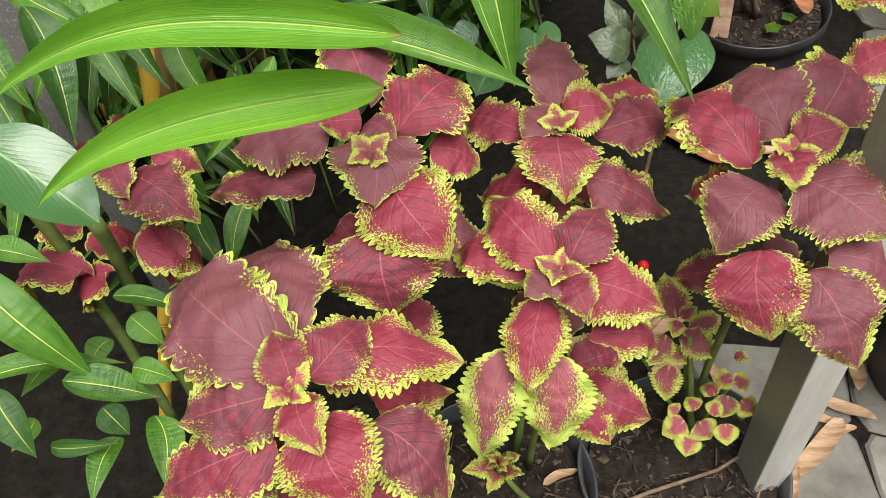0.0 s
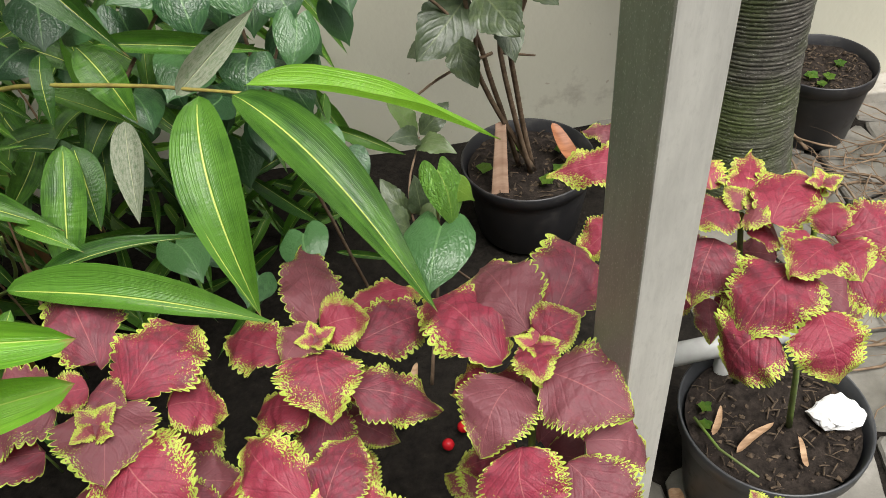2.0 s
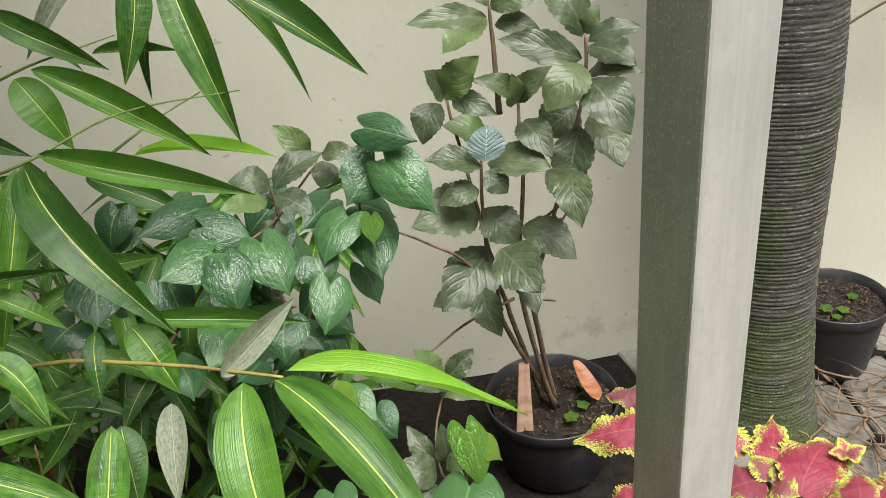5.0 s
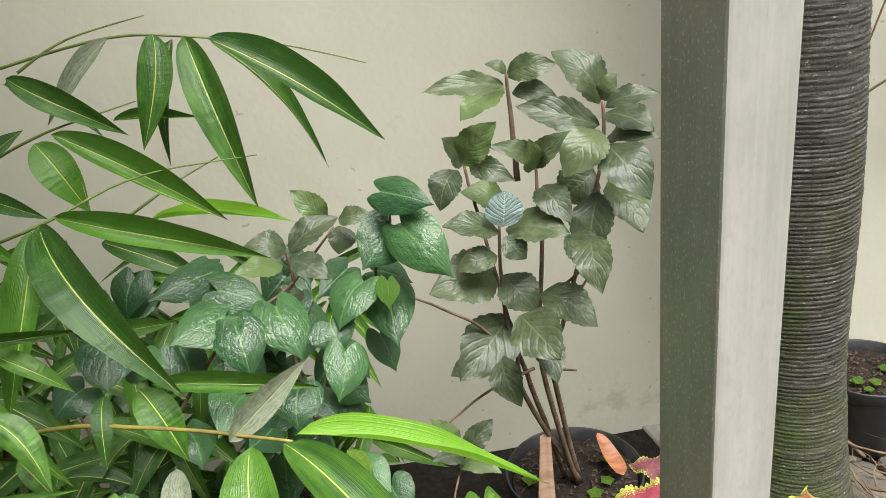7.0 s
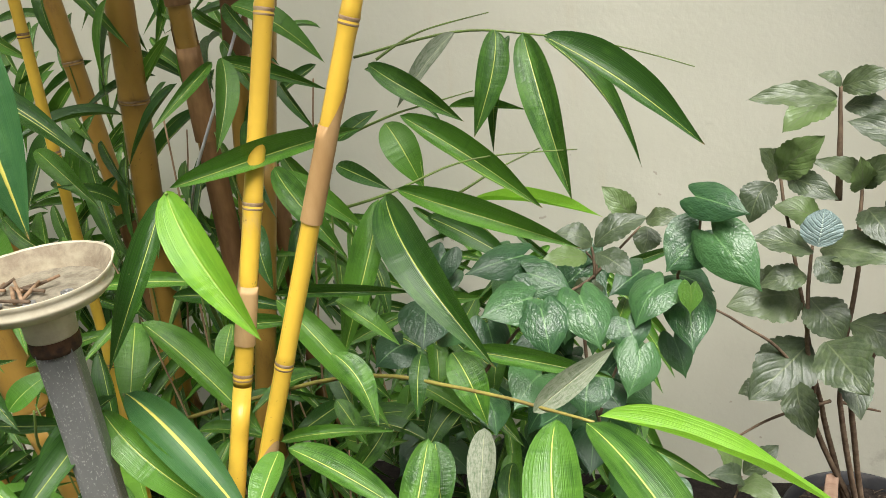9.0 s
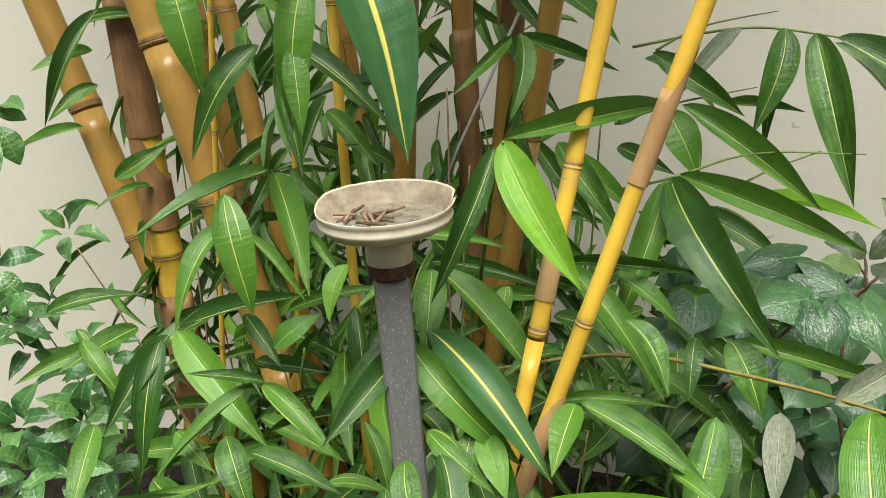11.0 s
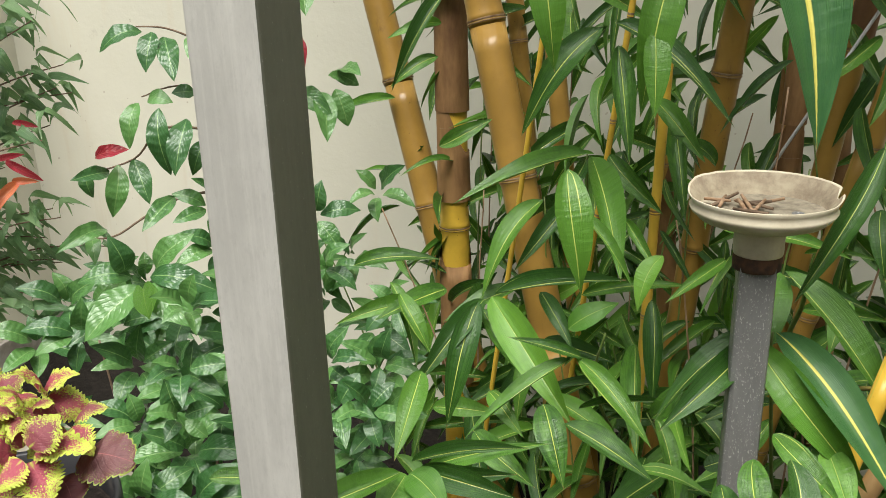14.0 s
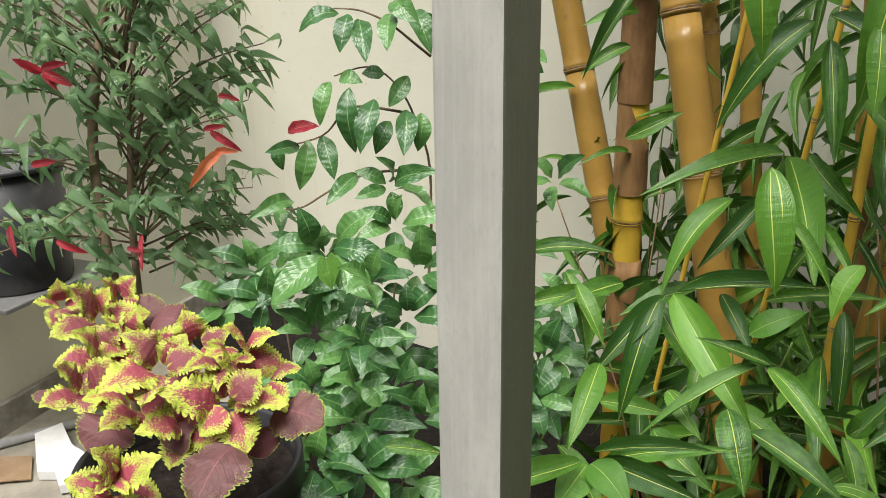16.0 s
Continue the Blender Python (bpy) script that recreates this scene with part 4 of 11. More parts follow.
leaf(COL_A, COLEUS, -0.040, 0.574, 1.000, -0.010, 0.558, 1.000, 0.033, -0.01, -0.03, 1.00)
leaf(COL_A, COLEUS, -0.016, 0.537, 0.978, 0.037, 0.472, 0.950, 0.085, 0.04, -0.36, 0.93)
leaf(COL_A, COLEUS, -0.019, 0.500, 0.955, -0.011, 0.446, 0.900, 0.102, 0.28, -0.67, 0.69)
leaf(COL_A, COLEUS, 0.014, 0.571, 0.973, 0.057, 0.580, 0.940, 0.052, 0.62, -0.31, 0.72)
leaf(COL_A, COLEUS, -0.087, 0.554, 0.960, -0.214, 0.574, 0.910, 0.050, -0.39, -0.29, 0.88)
leaf(COL_A, COLEUS, -0.064, 0.517, 0.942, -0.058, 0.521, 0.870, 0.045, 0.70, -0.71, 0.02)

COL_G = thing("coleus", (-0.300, 0.620, 0.000), "shaded red coleus plant under the bamboo leaves", "coleus", "red coleus plants")
stem(COL_G, GREEN_STEM, 0.006, 0.0035, (-0.300, 0.620, 0.000), (-0.323, 0.614, 0.900))
leaf(COL_G, COLEUS, -0.307, 0.597, 0.930, -0.280, 0.554, 0.930, 0.042, -0.18, -0.11, 0.98)
leaf(COL_G, COLEUS, -0.289, 0.594, 0.917, -0.217, 0.554, 0.900, 0.070, 0.18, -0.09, 0.98)
leaf(COL_G, COLEUS, -0.284, 0.630, 0.912, -0.235, 0.627, 0.890, 0.041, 0.38, -0.28, 0.88)
leaf(COL_G, COLEUS, -0.325, 0.638, 0.917, -0.315, 0.703, 0.900, 0.044, 0.21, 0.22, 0.95)
leaf(COL_G, COLEUS, -0.324, 0.598, 0.921, -0.375, 0.649, 0.910, 0.038, -0.08, 0.13, 0.99)
leaf(COL_G, COLEUS, -0.352, 0.570, 0.876, -0.450, 0.612, 0.810, 0.055, -0.59, -0.11, 0.80)
leaf(COL_G, COLEUS, -0.294, 0.545, 0.862, -0.255, 0.587, 0.780, 0.079, 0.85, 0.19, 0.50)
leaf(COL_G, COLEUS, -0.331, 0.512, 0.862, -0.462, 0.543, 0.780, 0.054, -0.53, -0.01, 0.85)
leaf(COL_G, COLEUS, -0.312, 0.519, 0.858, -0.375, 0.531, 0.770, 0.045, -0.76, -0.45, 0.48)
leaf(COL_G, COLEUS, -0.336, 0.537, 0.872, -0.318, 0.601, 0.800, 0.045, 0.69, 0.45, 0.57)
leaf(COL_G, COLEUS, -0.265, 0.570, 0.867, -0.287, 0.547, 0.790, 0.061, -0.23, -0.91, 0.34)

COL_E = thing("coleus", (0.330, 0.660, 0.250), "small lime and red coleus in a plastic pot", "coleus", "lime coleus plants")
stem(COL_E, GREEN_STEM, 0.006, 0.0035, (0.330, 0.660, 0.250), (0.297, 0.683, 0.498))
stem(COL_E, GREEN_STEM, 0.0035, 0.0022, (0.330, 0.660, 0.250), (0.288, 0.708, 0.490))
stem(COL_E, GREEN_STEM, 0.0035, 0.0022, (0.330, 0.660, 0.250), (0.365, 0.665, 0.410))
stem(COL_E, GREEN_STEM, 0.0035, 0.0022, (0.330, 0.660, 0.250), (0.319, 0.621, 0.380))
stem(COL_E, GREEN_STEM, 0.0035, 0.0022, (0.330, 0.660, 0.250), (0.233, 0.700, 0.440))
leaf(COL_E, COLEUS_LIME, 0.283, 0.713, 0.500, 0.274, 0.792, 0.500, 0.051, 0.05, -0.35, 0.93)
leaf(COL_E, COLEUS_LIME, 0.281, 0.725, 0.490, 0.237, 0.773, 0.480, 0.040, 0.05, -0.35, 0.93)
leaf(COL_E, COLEUS_LIME, 0.301, 0.702, 0.490, 0.349, 0.735, 0.480, 0.035, 0.05, -0.35, 0.93)
leaf(COL_E, COLEUS_LIME, 0.292, 0.700, 0.485, 0.339, 0.674, 0.470, 0.044, 0.05, -0.35, 0.93)
leaf(COL_E, COLEUS_LIME, 0.271, 0.700, 0.480, 0.247, 0.661, 0.460, 0.037, 0.05, -0.35, 0.93)
leaf(COL_E, COLEUS_LIME, 0.285, 0.707, 0.505, 0.277, 0.679, 0.505, 0.023, 0.05, -0.35, 0.93)
leaf(COL_E, COLEUS_LIME, 0.288, 0.712, 0.505, 0.312, 0.726, 0.510, 0.022, 0.05, -0.35, 0.93)
leaf(COL_E, COLEUS_LIME, 0.247, 0.701, 0.450, 0.145, 0.704, 0.430, 0.040, 0.05, -0.35, 0.93)
leaf(COL_E, COLEUS_LIME, 0.205, 0.678, 0.440, 0.195, 0.642, 0.420, 0.043, 0.05, -0.35, 0.93)
leaf(COL_E, COLEUS_LIME, 0.278, 0.672, 0.445, 0.272, 0.629, 0.420, 0.042, 0.05, -0.35, 0.93)
leaf(COL_E, COLEUS_LIME, 0.269, 0.691, 0.450, 0.305, 0.679, 0.440, 0.028, 0.05, -0.35, 0.93)
leaf(COL_E, COLEUS_LIME, 0.365, 0.670, 0.420, 0.340, 0.667, 0.410, 0.029, 0.05, -0.35, 0.93)
leaf(COL_E, COLEUS_LIME, 0.366, 0.662, 0.420, 0.392, 0.671, 0.410, 0.029, 0.05, -0.35, 0.93)
leaf(COL_E, COLEUS_LIME, 0.358, 0.647, 0.410, 0.350, 0.622, 0.390, 0.036, 0.05, -0.35, 0.93)
leaf(COL_E, COLEUS_LIME, 0.377, 0.646, 0.400, 0.398, 0.631, 0.390, 0.034, 0.05, -0.35, 0.93)
leaf(COL_E, COLEUS_LIME, 0.321, 0.619, 0.385, 0.337, 0.599, 0.370, 0.041, 0.05, -0.35, 0.93)
leaf(COL_E, COLEUS_LIME, 0.300, 0.620, 0.385, 0.270, 0.603, 0.370, 0.039, 0.05, -0.35, 0.93)
leaf(COL_E, COLEUS_LIME, 0.307, 0.602, 0.375, 0.301, 0.576, 0.360, 0.036, 0.05, -0.35, 0.93)
leaf(COL_E, COLEUS_LIME, 0.354, 0.614, 0.390, 0.356, 0.588, 0.375, 0.034, 0.05, -0.35, 0.93)
leaf(COL_E, COLEUS_LIME, 0.369, 0.699, 0.430, 0.389, 0.694, 0.430, 0.019, 0.05, -0.35, 0.93)
leaf(COL_E, COLEUS_LIME, 0.338, 0.640, 0.420, 0.326, 0.665, 0.410, 0.029, 0.05, -0.35, 0.93)
leaf(COL_E, COLEUS_LIME, 0.314, 0.627, 0.400, 0.303, 0.648, 0.400, 0.026, 0.05, -0.35, 0.93)
leaf(COL_E, COLEUS_LIME, 0.336, 0.620, 0.400, 0.347, 0.640, 0.410, 0.024, 0.05, -0.35, 0.93)
leaf(COL_E, COLEUS_LIME, 0.292, 0.628, 0.390, 0.279, 0.639, 0.390, 0.023, 0.05, -0.35, 0.93)

COL_S = thing("coleus", (0.100, 0.530, 0.250), "tiny lime coleus seedling in dark soil", "coleus", "lime coleus plants")
stem(COL_S, GREEN_STEM, 0.006, 0.0035, (0.100, 0.530, 0.250), (0.042, 0.540, 0.372))
leaf(COL_S, COLEUS_LIME, 0.046, 0.542, 0.366, 0.079, 0.520, 0.410, 0.023, -0.82, -0.09, 0.57)
leaf(COL_S, COLEUS_LIME, 0.041, 0.534, 0.373, 0.035, 0.492, 0.410, 0.026, 0.44, 0.56, 0.70)
leaf(COL_S, COLEUS_LIME, 0.038, 0.531, 0.391, 0.001, 0.515, 0.421, 0.029, 0.66, -0.14, 0.74)
leaf(COL_S, COLEUS_LIME, 0.041, 0.540, 0.382, 0.031, 0.547, 0.417, 0.023, 0.75, -0.58, 0.33)
leaf(COL_S, COLEUS_LIME, 0.045, 0.549, 0.360, 0.073, 0.558, 0.381, 0.026, -0.57, -0.10, 0.81)
leaf(COL_S, COLEUS_LIME, 0.045, 0.538, 0.393, 0.058, 0.523, 0.407, 0.012, -0.55, 0.26, 0.79)
leaf(COL_S, COLEUS_LIME, 0.043, 0.530, 0.411, 0.033, 0.508, 0.447, 0.011, 0.38, 0.74, 0.56)
leaf(COL_S, COLEUS_LIME, 0.042, 0.538, 0.400, 0.031, 0.532, 0.434, 0.013, 0.94, 0.08, 0.32)
leaf(COL_S, COLEUS_LIME, 0.045, 0.543, 0.388, 0.064, 0.533, 0.428, 0.014, -0.89, -0.30, 0.35)

COL_T = thing("coleus", (0.660, 0.720, 0.300), "tiny lime coleus shoot hanging over the pot rim", "coleus", "lime coleus plants")
stem(COL_T, GREEN_STEM, 0.006, 0.0035, (0.660, 0.720, 0.300), (0.684, 0.671, 0.409))
leaf(COL_T, COLEUS_LIME, 0.682, 0.662, 0.419, 0.685, 0.622, 0.452, 0.027, -0.48, 0.54, 0.69)
leaf(COL_T, COLEUS_LIME, 0.676, 0.660, 0.421, 0.648, 0.607, 0.454, 0.028, 0.19, 0.44, 0.88)
leaf(COL_T, COLEUS_LIME, 0.669, 0.658, 0.434, 0.642, 0.663, 0.430, 0.022, -0.21, -0.45, 0.87)
leaf(COL_T, COLEUS_LIME, 0.672, 0.664, 0.432, 0.651, 0.683, 0.461, 0.028, 0.08, -0.80, 0.59)
leaf(COL_T, COLEUS_LIME, 0.685, 0.670, 0.416, 0.693, 0.656, 0.469, 0.024, -0.93, 0.28, 0.22)

COL_H = thing("coleus", (0.863, 0.918, 0.220), "red coleus plant with lime green scalloped leaf margins", "coleus", "red coleus plants")
stem(COL_H, GREEN_STEM, 0.006, 0.0035, (0.863, 0.918, 0.220), (0.704, 0.804, 0.866))
leaf(COL_H, COLEUS, 0.676, 0.726, 0.896, 0.694, 0.771, 0.906, 0.046, -0.38, -0.05, 0.92)
leaf(COL_H, COLEUS, 0.681, 0.725, 0.896, 0.766, 0.734, 0.896, 0.069, 0.05, -0.48, 0.87)
leaf(COL_H, COLEUS, 0.677, 0.714, 0.896, 0.676, 0.659, 0.896, 0.052, -0.39, 0.01, 0.92)
leaf(COL_H, COLEUS, 0.670, 0.713, 0.896, 0.611, 0.679, 0.896, 0.065, -0.00, 0.00, 1.00)
leaf(COL_H, COLEUS, 0.682, 0.695, 0.878, 0.752, 0.662, 0.856, 0.082, -0.00, -0.55, 0.83)
leaf(COL_H, COLEUS, 0.644, 0.713, 0.869, 0.555, 0.656, 0.836, 0.100, -0.31, -0.07, 0.95)
leaf(COL_H, COLEUS, 0.647, 0.663, 0.851, 0.656, 0.607, 0.796, 0.084, 0.01, -0.70, 0.71)
leaf(COL_H, COLEUS, 0.594, 0.649, 0.846, 0.549, 0.647, 0.786, 0.096, -0.75, -0.32, 0.58)
leaf(COL_H, COLEUS, 0.631, 0.766, 0.887, 0.721, 0.853, 0.876, 0.082, 0.13, -0.01, 0.99)

COL_I = thing("coleus", (0.810, 1.030, 0.220), "red coleus plant with lime green scalloped leaf margins", "coleus", "red coleus plants")
stem(COL_I, GREEN_STEM, 0.006, 0.0035, (0.810, 1.030, 0.220), (0.621, 0.813, 0.860))
leaf(COL_I, COLEUS, 0.614, 0.802, 0.880, 0.667, 0.905, 0.880, 0.049, 0.02, -0.01, 1.00)
leaf(COL_I, COLEUS, 0.610, 0.808, 0.876, 0.553, 0.802, 0.870, 0.064, -0.10, -0.09, 0.99)
leaf(COL_I, COLEUS, 0.583, 0.795, 0.848, 0.538, 0.735, 0.810, 0.079, -0.33, -0.31, 0.89)
leaf(COL_I, COLEUS, 0.587, 0.771, 0.844, 0.596, 0.733, 0.800, 0.057, -0.33, -0.75, 0.58)
leaf(COL_I, COLEUS, 0.617, 0.787, 0.858, 0.665, 0.793, 0.830, 0.047, 0.51, -0.11, 0.85)
leaf(COL_I, COLEUS, 0.530, 0.917, 0.876, 0.414, 0.924, 0.870, 0.059, -0.07, -0.29, 0.96)
leaf(COL_I, COLEUS, 0.490, 0.836, 0.858, 0.423, 0.809, 0.830, 0.060, -0.26, -0.30, 0.92)
leaf(COL_I, COLEUS, 0.536, 0.957, 0.880, 0.474, 0.993, 0.880, 0.041, -0.13, -0.23, 0.96)
leaf(COL_I, COLEUS_LIME, 0.593, 0.844, 0.880, 0.606, 0.907, 0.880, 0.041, -0.04, 0.01, 1.00)
leaf(COL_I, COLEUS_LIME, 0.615, 0.797, 0.880, 0.632, 0.767, 0.890, 0.036, -0.56, -0.04, 0.83)
leaf(COL_I, COLEUS_LIME, 0.614, 0.802, 0.880, 0.603, 0.835, 0.890, 0.030, -0.27, -0.36, 0.89)
leaf(COL_I, COLEUS_LIME, 0.623, 0.790, 0.880, 0.639, 0.815, 0.890, 0.030, 0.03, -0.39, 0.92)

COL_Y = thing("coleus", (-1.169, 0.227, 0.880), "lime yellow and crimson coleus in a black pot", "coleus", "lime coleus plants")
stem(COL_Y, GREEN_STEM, 0.006, 0.0035, (-1.169, 0.227, 0.880), (-1.069, 0.147, 1.042))

COL_Z = thing("coleus", (-1.456, 0.198, 0.000), "lime yellow coleus beside the leafy bush", "coleus", "lime coleus plants")
stem(COL_Z, GREEN_STEM, 0.006, 0.0035, (-1.456, 0.198, 0.000), (-1.356, 0.118, 1.031))
leaf(COL_Y, COLEUS_LIME, -0.981, 0.168, 1.051, -0.937, 0.166, 1.019, 0.051, 0.58, -0.11, 0.81)
leaf(COL_Y, COLEUS_LIME, -0.972, 0.158, 1.062, -0.969, 0.123, 1.041, 0.039, 0.48, -0.42, 0.77)
leaf(COL_Y, COLEUS_LIME, -0.997, 0.162, 1.059, -0.989, 0.094, 1.099, 0.053, 0.82, 0.36, 0.45)
leaf(COL_Y, COLEUS_LIME, -0.993, 0.168, 1.064, -1.015, 0.158, 1.101, 0.043, 0.81, 0.23, 0.54)
leaf(COL_Y, COLEUS_LIME, -0.963, 0.164, 1.078, -0.959, 0.199, 1.105, 0.042, 0.60, -0.53, 0.60)
leaf(COL_Y, COLEUS_LIME, -0.982, 0.175, 1.058, -0.927, 0.215, 1.068, 0.045, 0.04, -0.30, 0.95)
leaf(COL_Y, COLEUS_LIME, -1.075, 0.129, 1.073, -1.011, 0.162, 1.055, 0.054, 0.29, -0.04, 0.96)
leaf(COL_Y, COLEUS_LIME, -1.054, 0.113, 1.086, -1.004, 0.075, 1.082, 0.040, -0.01, -0.11, 0.99)
leaf(COL_Y, COLEUS_LIME, -1.054, 0.107, 1.091, -1.034, 0.039, 1.102, 0.053, 0.26, 0.23, 0.94)
leaf(COL_Y, COLEUS_LIME, -1.071, 0.117, 1.093, -1.082, 0.087, 1.139, 0.049, 0.83, 0.36, 0.43)
leaf(COL_Y, COLEUS_LIME, -1.067, 0.124, 1.092, -1.055, 0.151, 1.128, 0.042, 0.76, -0.62, 0.21)
leaf(COL_Y, COLEUS_LIME, -1.047, 0.121, 1.097, -1.031, 0.163, 1.107, 0.038, 0.62, -0.40, 0.68)
leaf(COL_Y, COLEUS_LIME, -1.046, 0.213, 1.083, -1.008, 0.183, 1.066, 0.040, 0.39, -0.02, 0.92)
leaf(COL_Y, COLEUS_LIME, -1.060, 0.215, 1.084, -1.029, 0.160, 1.106, 0.032, 0.10, 0.42, 0.90)
leaf(COL_Y, COLEUS_LIME, -1.036, 0.210, 1.102, -1.008, 0.180, 1.148, 0.030, 0.15, 0.87, 0.47)
leaf(COL_Y, COLEUS_LIME, -1.041, 0.219, 1.096, -0.994, 0.239, 1.128, 0.033, -0.24, -0.63, 0.74)
leaf(COL_Y, COLEUS_LIME, -1.035, 0.218, 1.090, -1.000, 0.253, 1.070, 0.041, 0.69, -0.33, 0.64)
leaf(COL_Y, COLEUS_LIME, -1.109, 0.187, 1.079, -1.083, 0.211, 1.056, 0.036, 0.65, 0.03, 0.76)
leaf(COL_Y, COLEUS_LIME, -1.121, 0.184, 1.072, -1.095, 0.158, 1.048, 0.041, 0.38, -0.39, 0.84)
leaf(COL_Y, COLEUS_LIME, -1.124, 0.180, 1.081, -1.125, 0.127, 1.104, 0.042, 0.86, 0.19, 0.47)
leaf(COL_Y, COLEUS_LIME, -1.120, 0.185, 1.088, -1.120, 0.173, 1.132, 0.041, 0.99, -0.13, -0.03)
leaf(COL_Y, COLEUS_LIME, -1.108, 0.187, 1.087, -1.092, 0.220, 1.099, 0.030, 0.54, -0.51, 0.67)
leaf(COL_Y, COLEUS_LIME, -0.995, 0.223, 1.063, -0.952, 0.224, 1.045, 0.038, 0.38, -0.27, 0.89)
leaf(COL_Y, COLEUS_LIME, -1.019, 0.224, 1.054, -1.006, 0.174, 1.043, 0.042, 0.63, -0.01, 0.78)
leaf(COL_Y, COLEUS_LIME, -1.016, 0.222, 1.066, -1.005, 0.173, 1.105, 0.039, 0.82, 0.46, 0.34)
leaf(COL_Y, COLEUS_LIME, -1.024, 0.233, 1.062, -1.027, 0.240, 1.100, 0.037, 0.96, -0.26, 0.12)
leaf(COL_Y, COLEUS_LIME, -1.011, 0.233, 1.063, -0.984, 0.263, 1.077, 0.031, 0.08, -0.48, 0.87)
leaf(COL_Y, COLEUS_LIME, -1.020, 0.119, 1.027, -1.005, 0.066, 1.052, 0.039, 0.55, 0.48, 0.69)
leaf(COL_Y, COLEUS_LIME, -1.043, 0.132, 1.019, -1.047, 0.119, 1.064, 0.041, 0.97, -0.22, 0.02)
leaf(COL_Y, COLEUS_LIME, -1.020, 0.130, 1.031, -0.998, 0.154, 1.072, 0.042, 0.59, -0.80, 0.15)
leaf(COL_Y, COLEUS_LIME, -1.027, 0.133, 1.016, -0.995, 0.162, 1.006, 0.034, 0.58, -0.40, 0.71)
leaf(COL_Y, COLEUS_LIME, -1.044, 0.130, 1.003, -1.002, 0.096, 0.993, 0.043, 0.20, -0.05, 0.98)
leaf(COL_Y, COLEUS_LIME, -1.089, 0.085, 1.034, -1.045, 0.037, 1.048, 0.037, 0.29, 0.51, 0.81)
leaf(COL_Y, COLEUS_LIME, -1.121, 0.091, 1.024, -1.105, 0.038, 1.061, 0.044, 0.30, 0.61, 0.74)
leaf(COL_Y, COLEUS_LIME, -1.100, 0.095, 1.039, -1.072, 0.096, 1.093, 0.042, 0.66, -0.67, -0.33)
leaf(COL_Y, COLEUS_LIME, -1.092, 0.098, 1.033, -1.032, 0.135, 1.051, 0.043, 0.27, -0.74, 0.62)
leaf(COL_Y, COLEUS_LIME, -1.099, 0.094, 1.025, -1.041, 0.092, 1.019, 0.035, 0.11, 0.14, 0.98)
leaf(COL_Y, COLEUS_LIME, -1.041, 0.193, 1.072, -1.007, 0.204, 1.059, 0.029, 0.45, -0.50, 0.74)
leaf(COL_Y, COLEUS_LIME, -1.023, 0.182, 1.083, -0.978, 0.153, 1.088, 0.022, -0.12, -0.02, 0.99)
leaf(COL_Y, COLEUS_LIME, -1.020, 0.176, 1.090, -0.999, 0.127, 1.114, 0.031, 0.29, 0.52, 0.80)
leaf(COL_Y, COLEUS_LIME, -1.019, 0.180, 1.095, -0.991, 0.156, 1.141, 0.029, 0.27, 0.91, 0.31)
leaf(COL_Y, COLEUS_LIME, -1.031, 0.191, 1.083, -0.985, 0.205, 1.106, 0.024, -0.27, -0.48, 0.83)
leaf(COL_Y, COLEUS_DARK, -0.984, 0.226, 1.031, -0.913, 0.250, 1.040, 0.067, 0.04, -0.45, 0.89)
leaf(COL_Y, COLEUS_DARK, -0.941, 0.149, 1.032, -0.902, 0.088, 1.006, 0.080, 0.26, -0.23, 0.94)
leaf(COL_Y, COLEUS_DARK, -1.104, 0.066, 1.023, -1.076, 0.029, 1.005, 0.071, 0.60, 0.06, 0.80)
leaf(COL_Y, COLEUS_DARK, -0.992, 0.148, 1.014, -0.958, 0.164, 0.972, 0.070, 0.76, 0.06, 0.64)
leaf(COL_Y, COLEUS_DARK, -1.060, 0.134, 1.019, -1.007, 0.112, 1.006, 0.044, 0.12, -0.28, 0.95)
leaf(COL_Y, COLEUS_DARK, -0.978, 0.193, 1.019, -0.956, 0.194, 0.991, 0.049, 0.74, -0.35, 0.57)
leaf(COL_Z, COLEUS_LIME, -1.362, 0.121, 1.046, -1.324, 0.051, 1.056, 0.056, 0.39, 0.33, 0.86)
leaf(COL_Z, COLEUS_LIME, -1.336, 0.120, 1.068, -1.309, 0.083, 1.129, 0.054, 0.63, 0.76, 0.18)
leaf(COL_Z, COLEUS_LIME, -1.353, 0.131, 1.059, -1.322, 0.137, 1.108, 0.042, 0.29, -0.96, -0.06)
leaf(COL_Z, COLEUS_LIME, -1.343, 0.134, 1.055, -1.310, 0.187, 1.061, 0.049, 0.67, -0.48, 0.57)
leaf(COL_Z, COLEUS_LIME, -1.360, 0.134, 1.039, -1.285, 0.148, 1.016, 0.055, 0.31, -0.10, 0.95)
leaf(COL_Z, COLEUS_LIME, -1.336, 0.123, 1.051, -1.323, 0.110, 1.017, 0.041, 0.91, -0.14, 0.40)
leaf(COL_Z, COLEUS_LIME, -1.286, 0.109, 1.015, -1.234, 0.161, 1.023, 0.052, 0.15, -0.29, 0.94)
leaf(COL_Z, COLEUS_LIME, -1.254, 0.094, 1.023, -1.196, 0.087, 1.005, 0.045, 0.28, -0.14, 0.95)
leaf(COL_Z, COLEUS_LIME, -1.271, 0.092, 1.017, -1.258, 0.055, 0.990, 0.050, 0.66, -0.28, 0.70)
leaf(COL_Z, COLEUS_LIME, -1.278, 0.091, 1.023, -1.289, 0.042, 1.030, 0.044, 0.60, -0.02, 0.80)
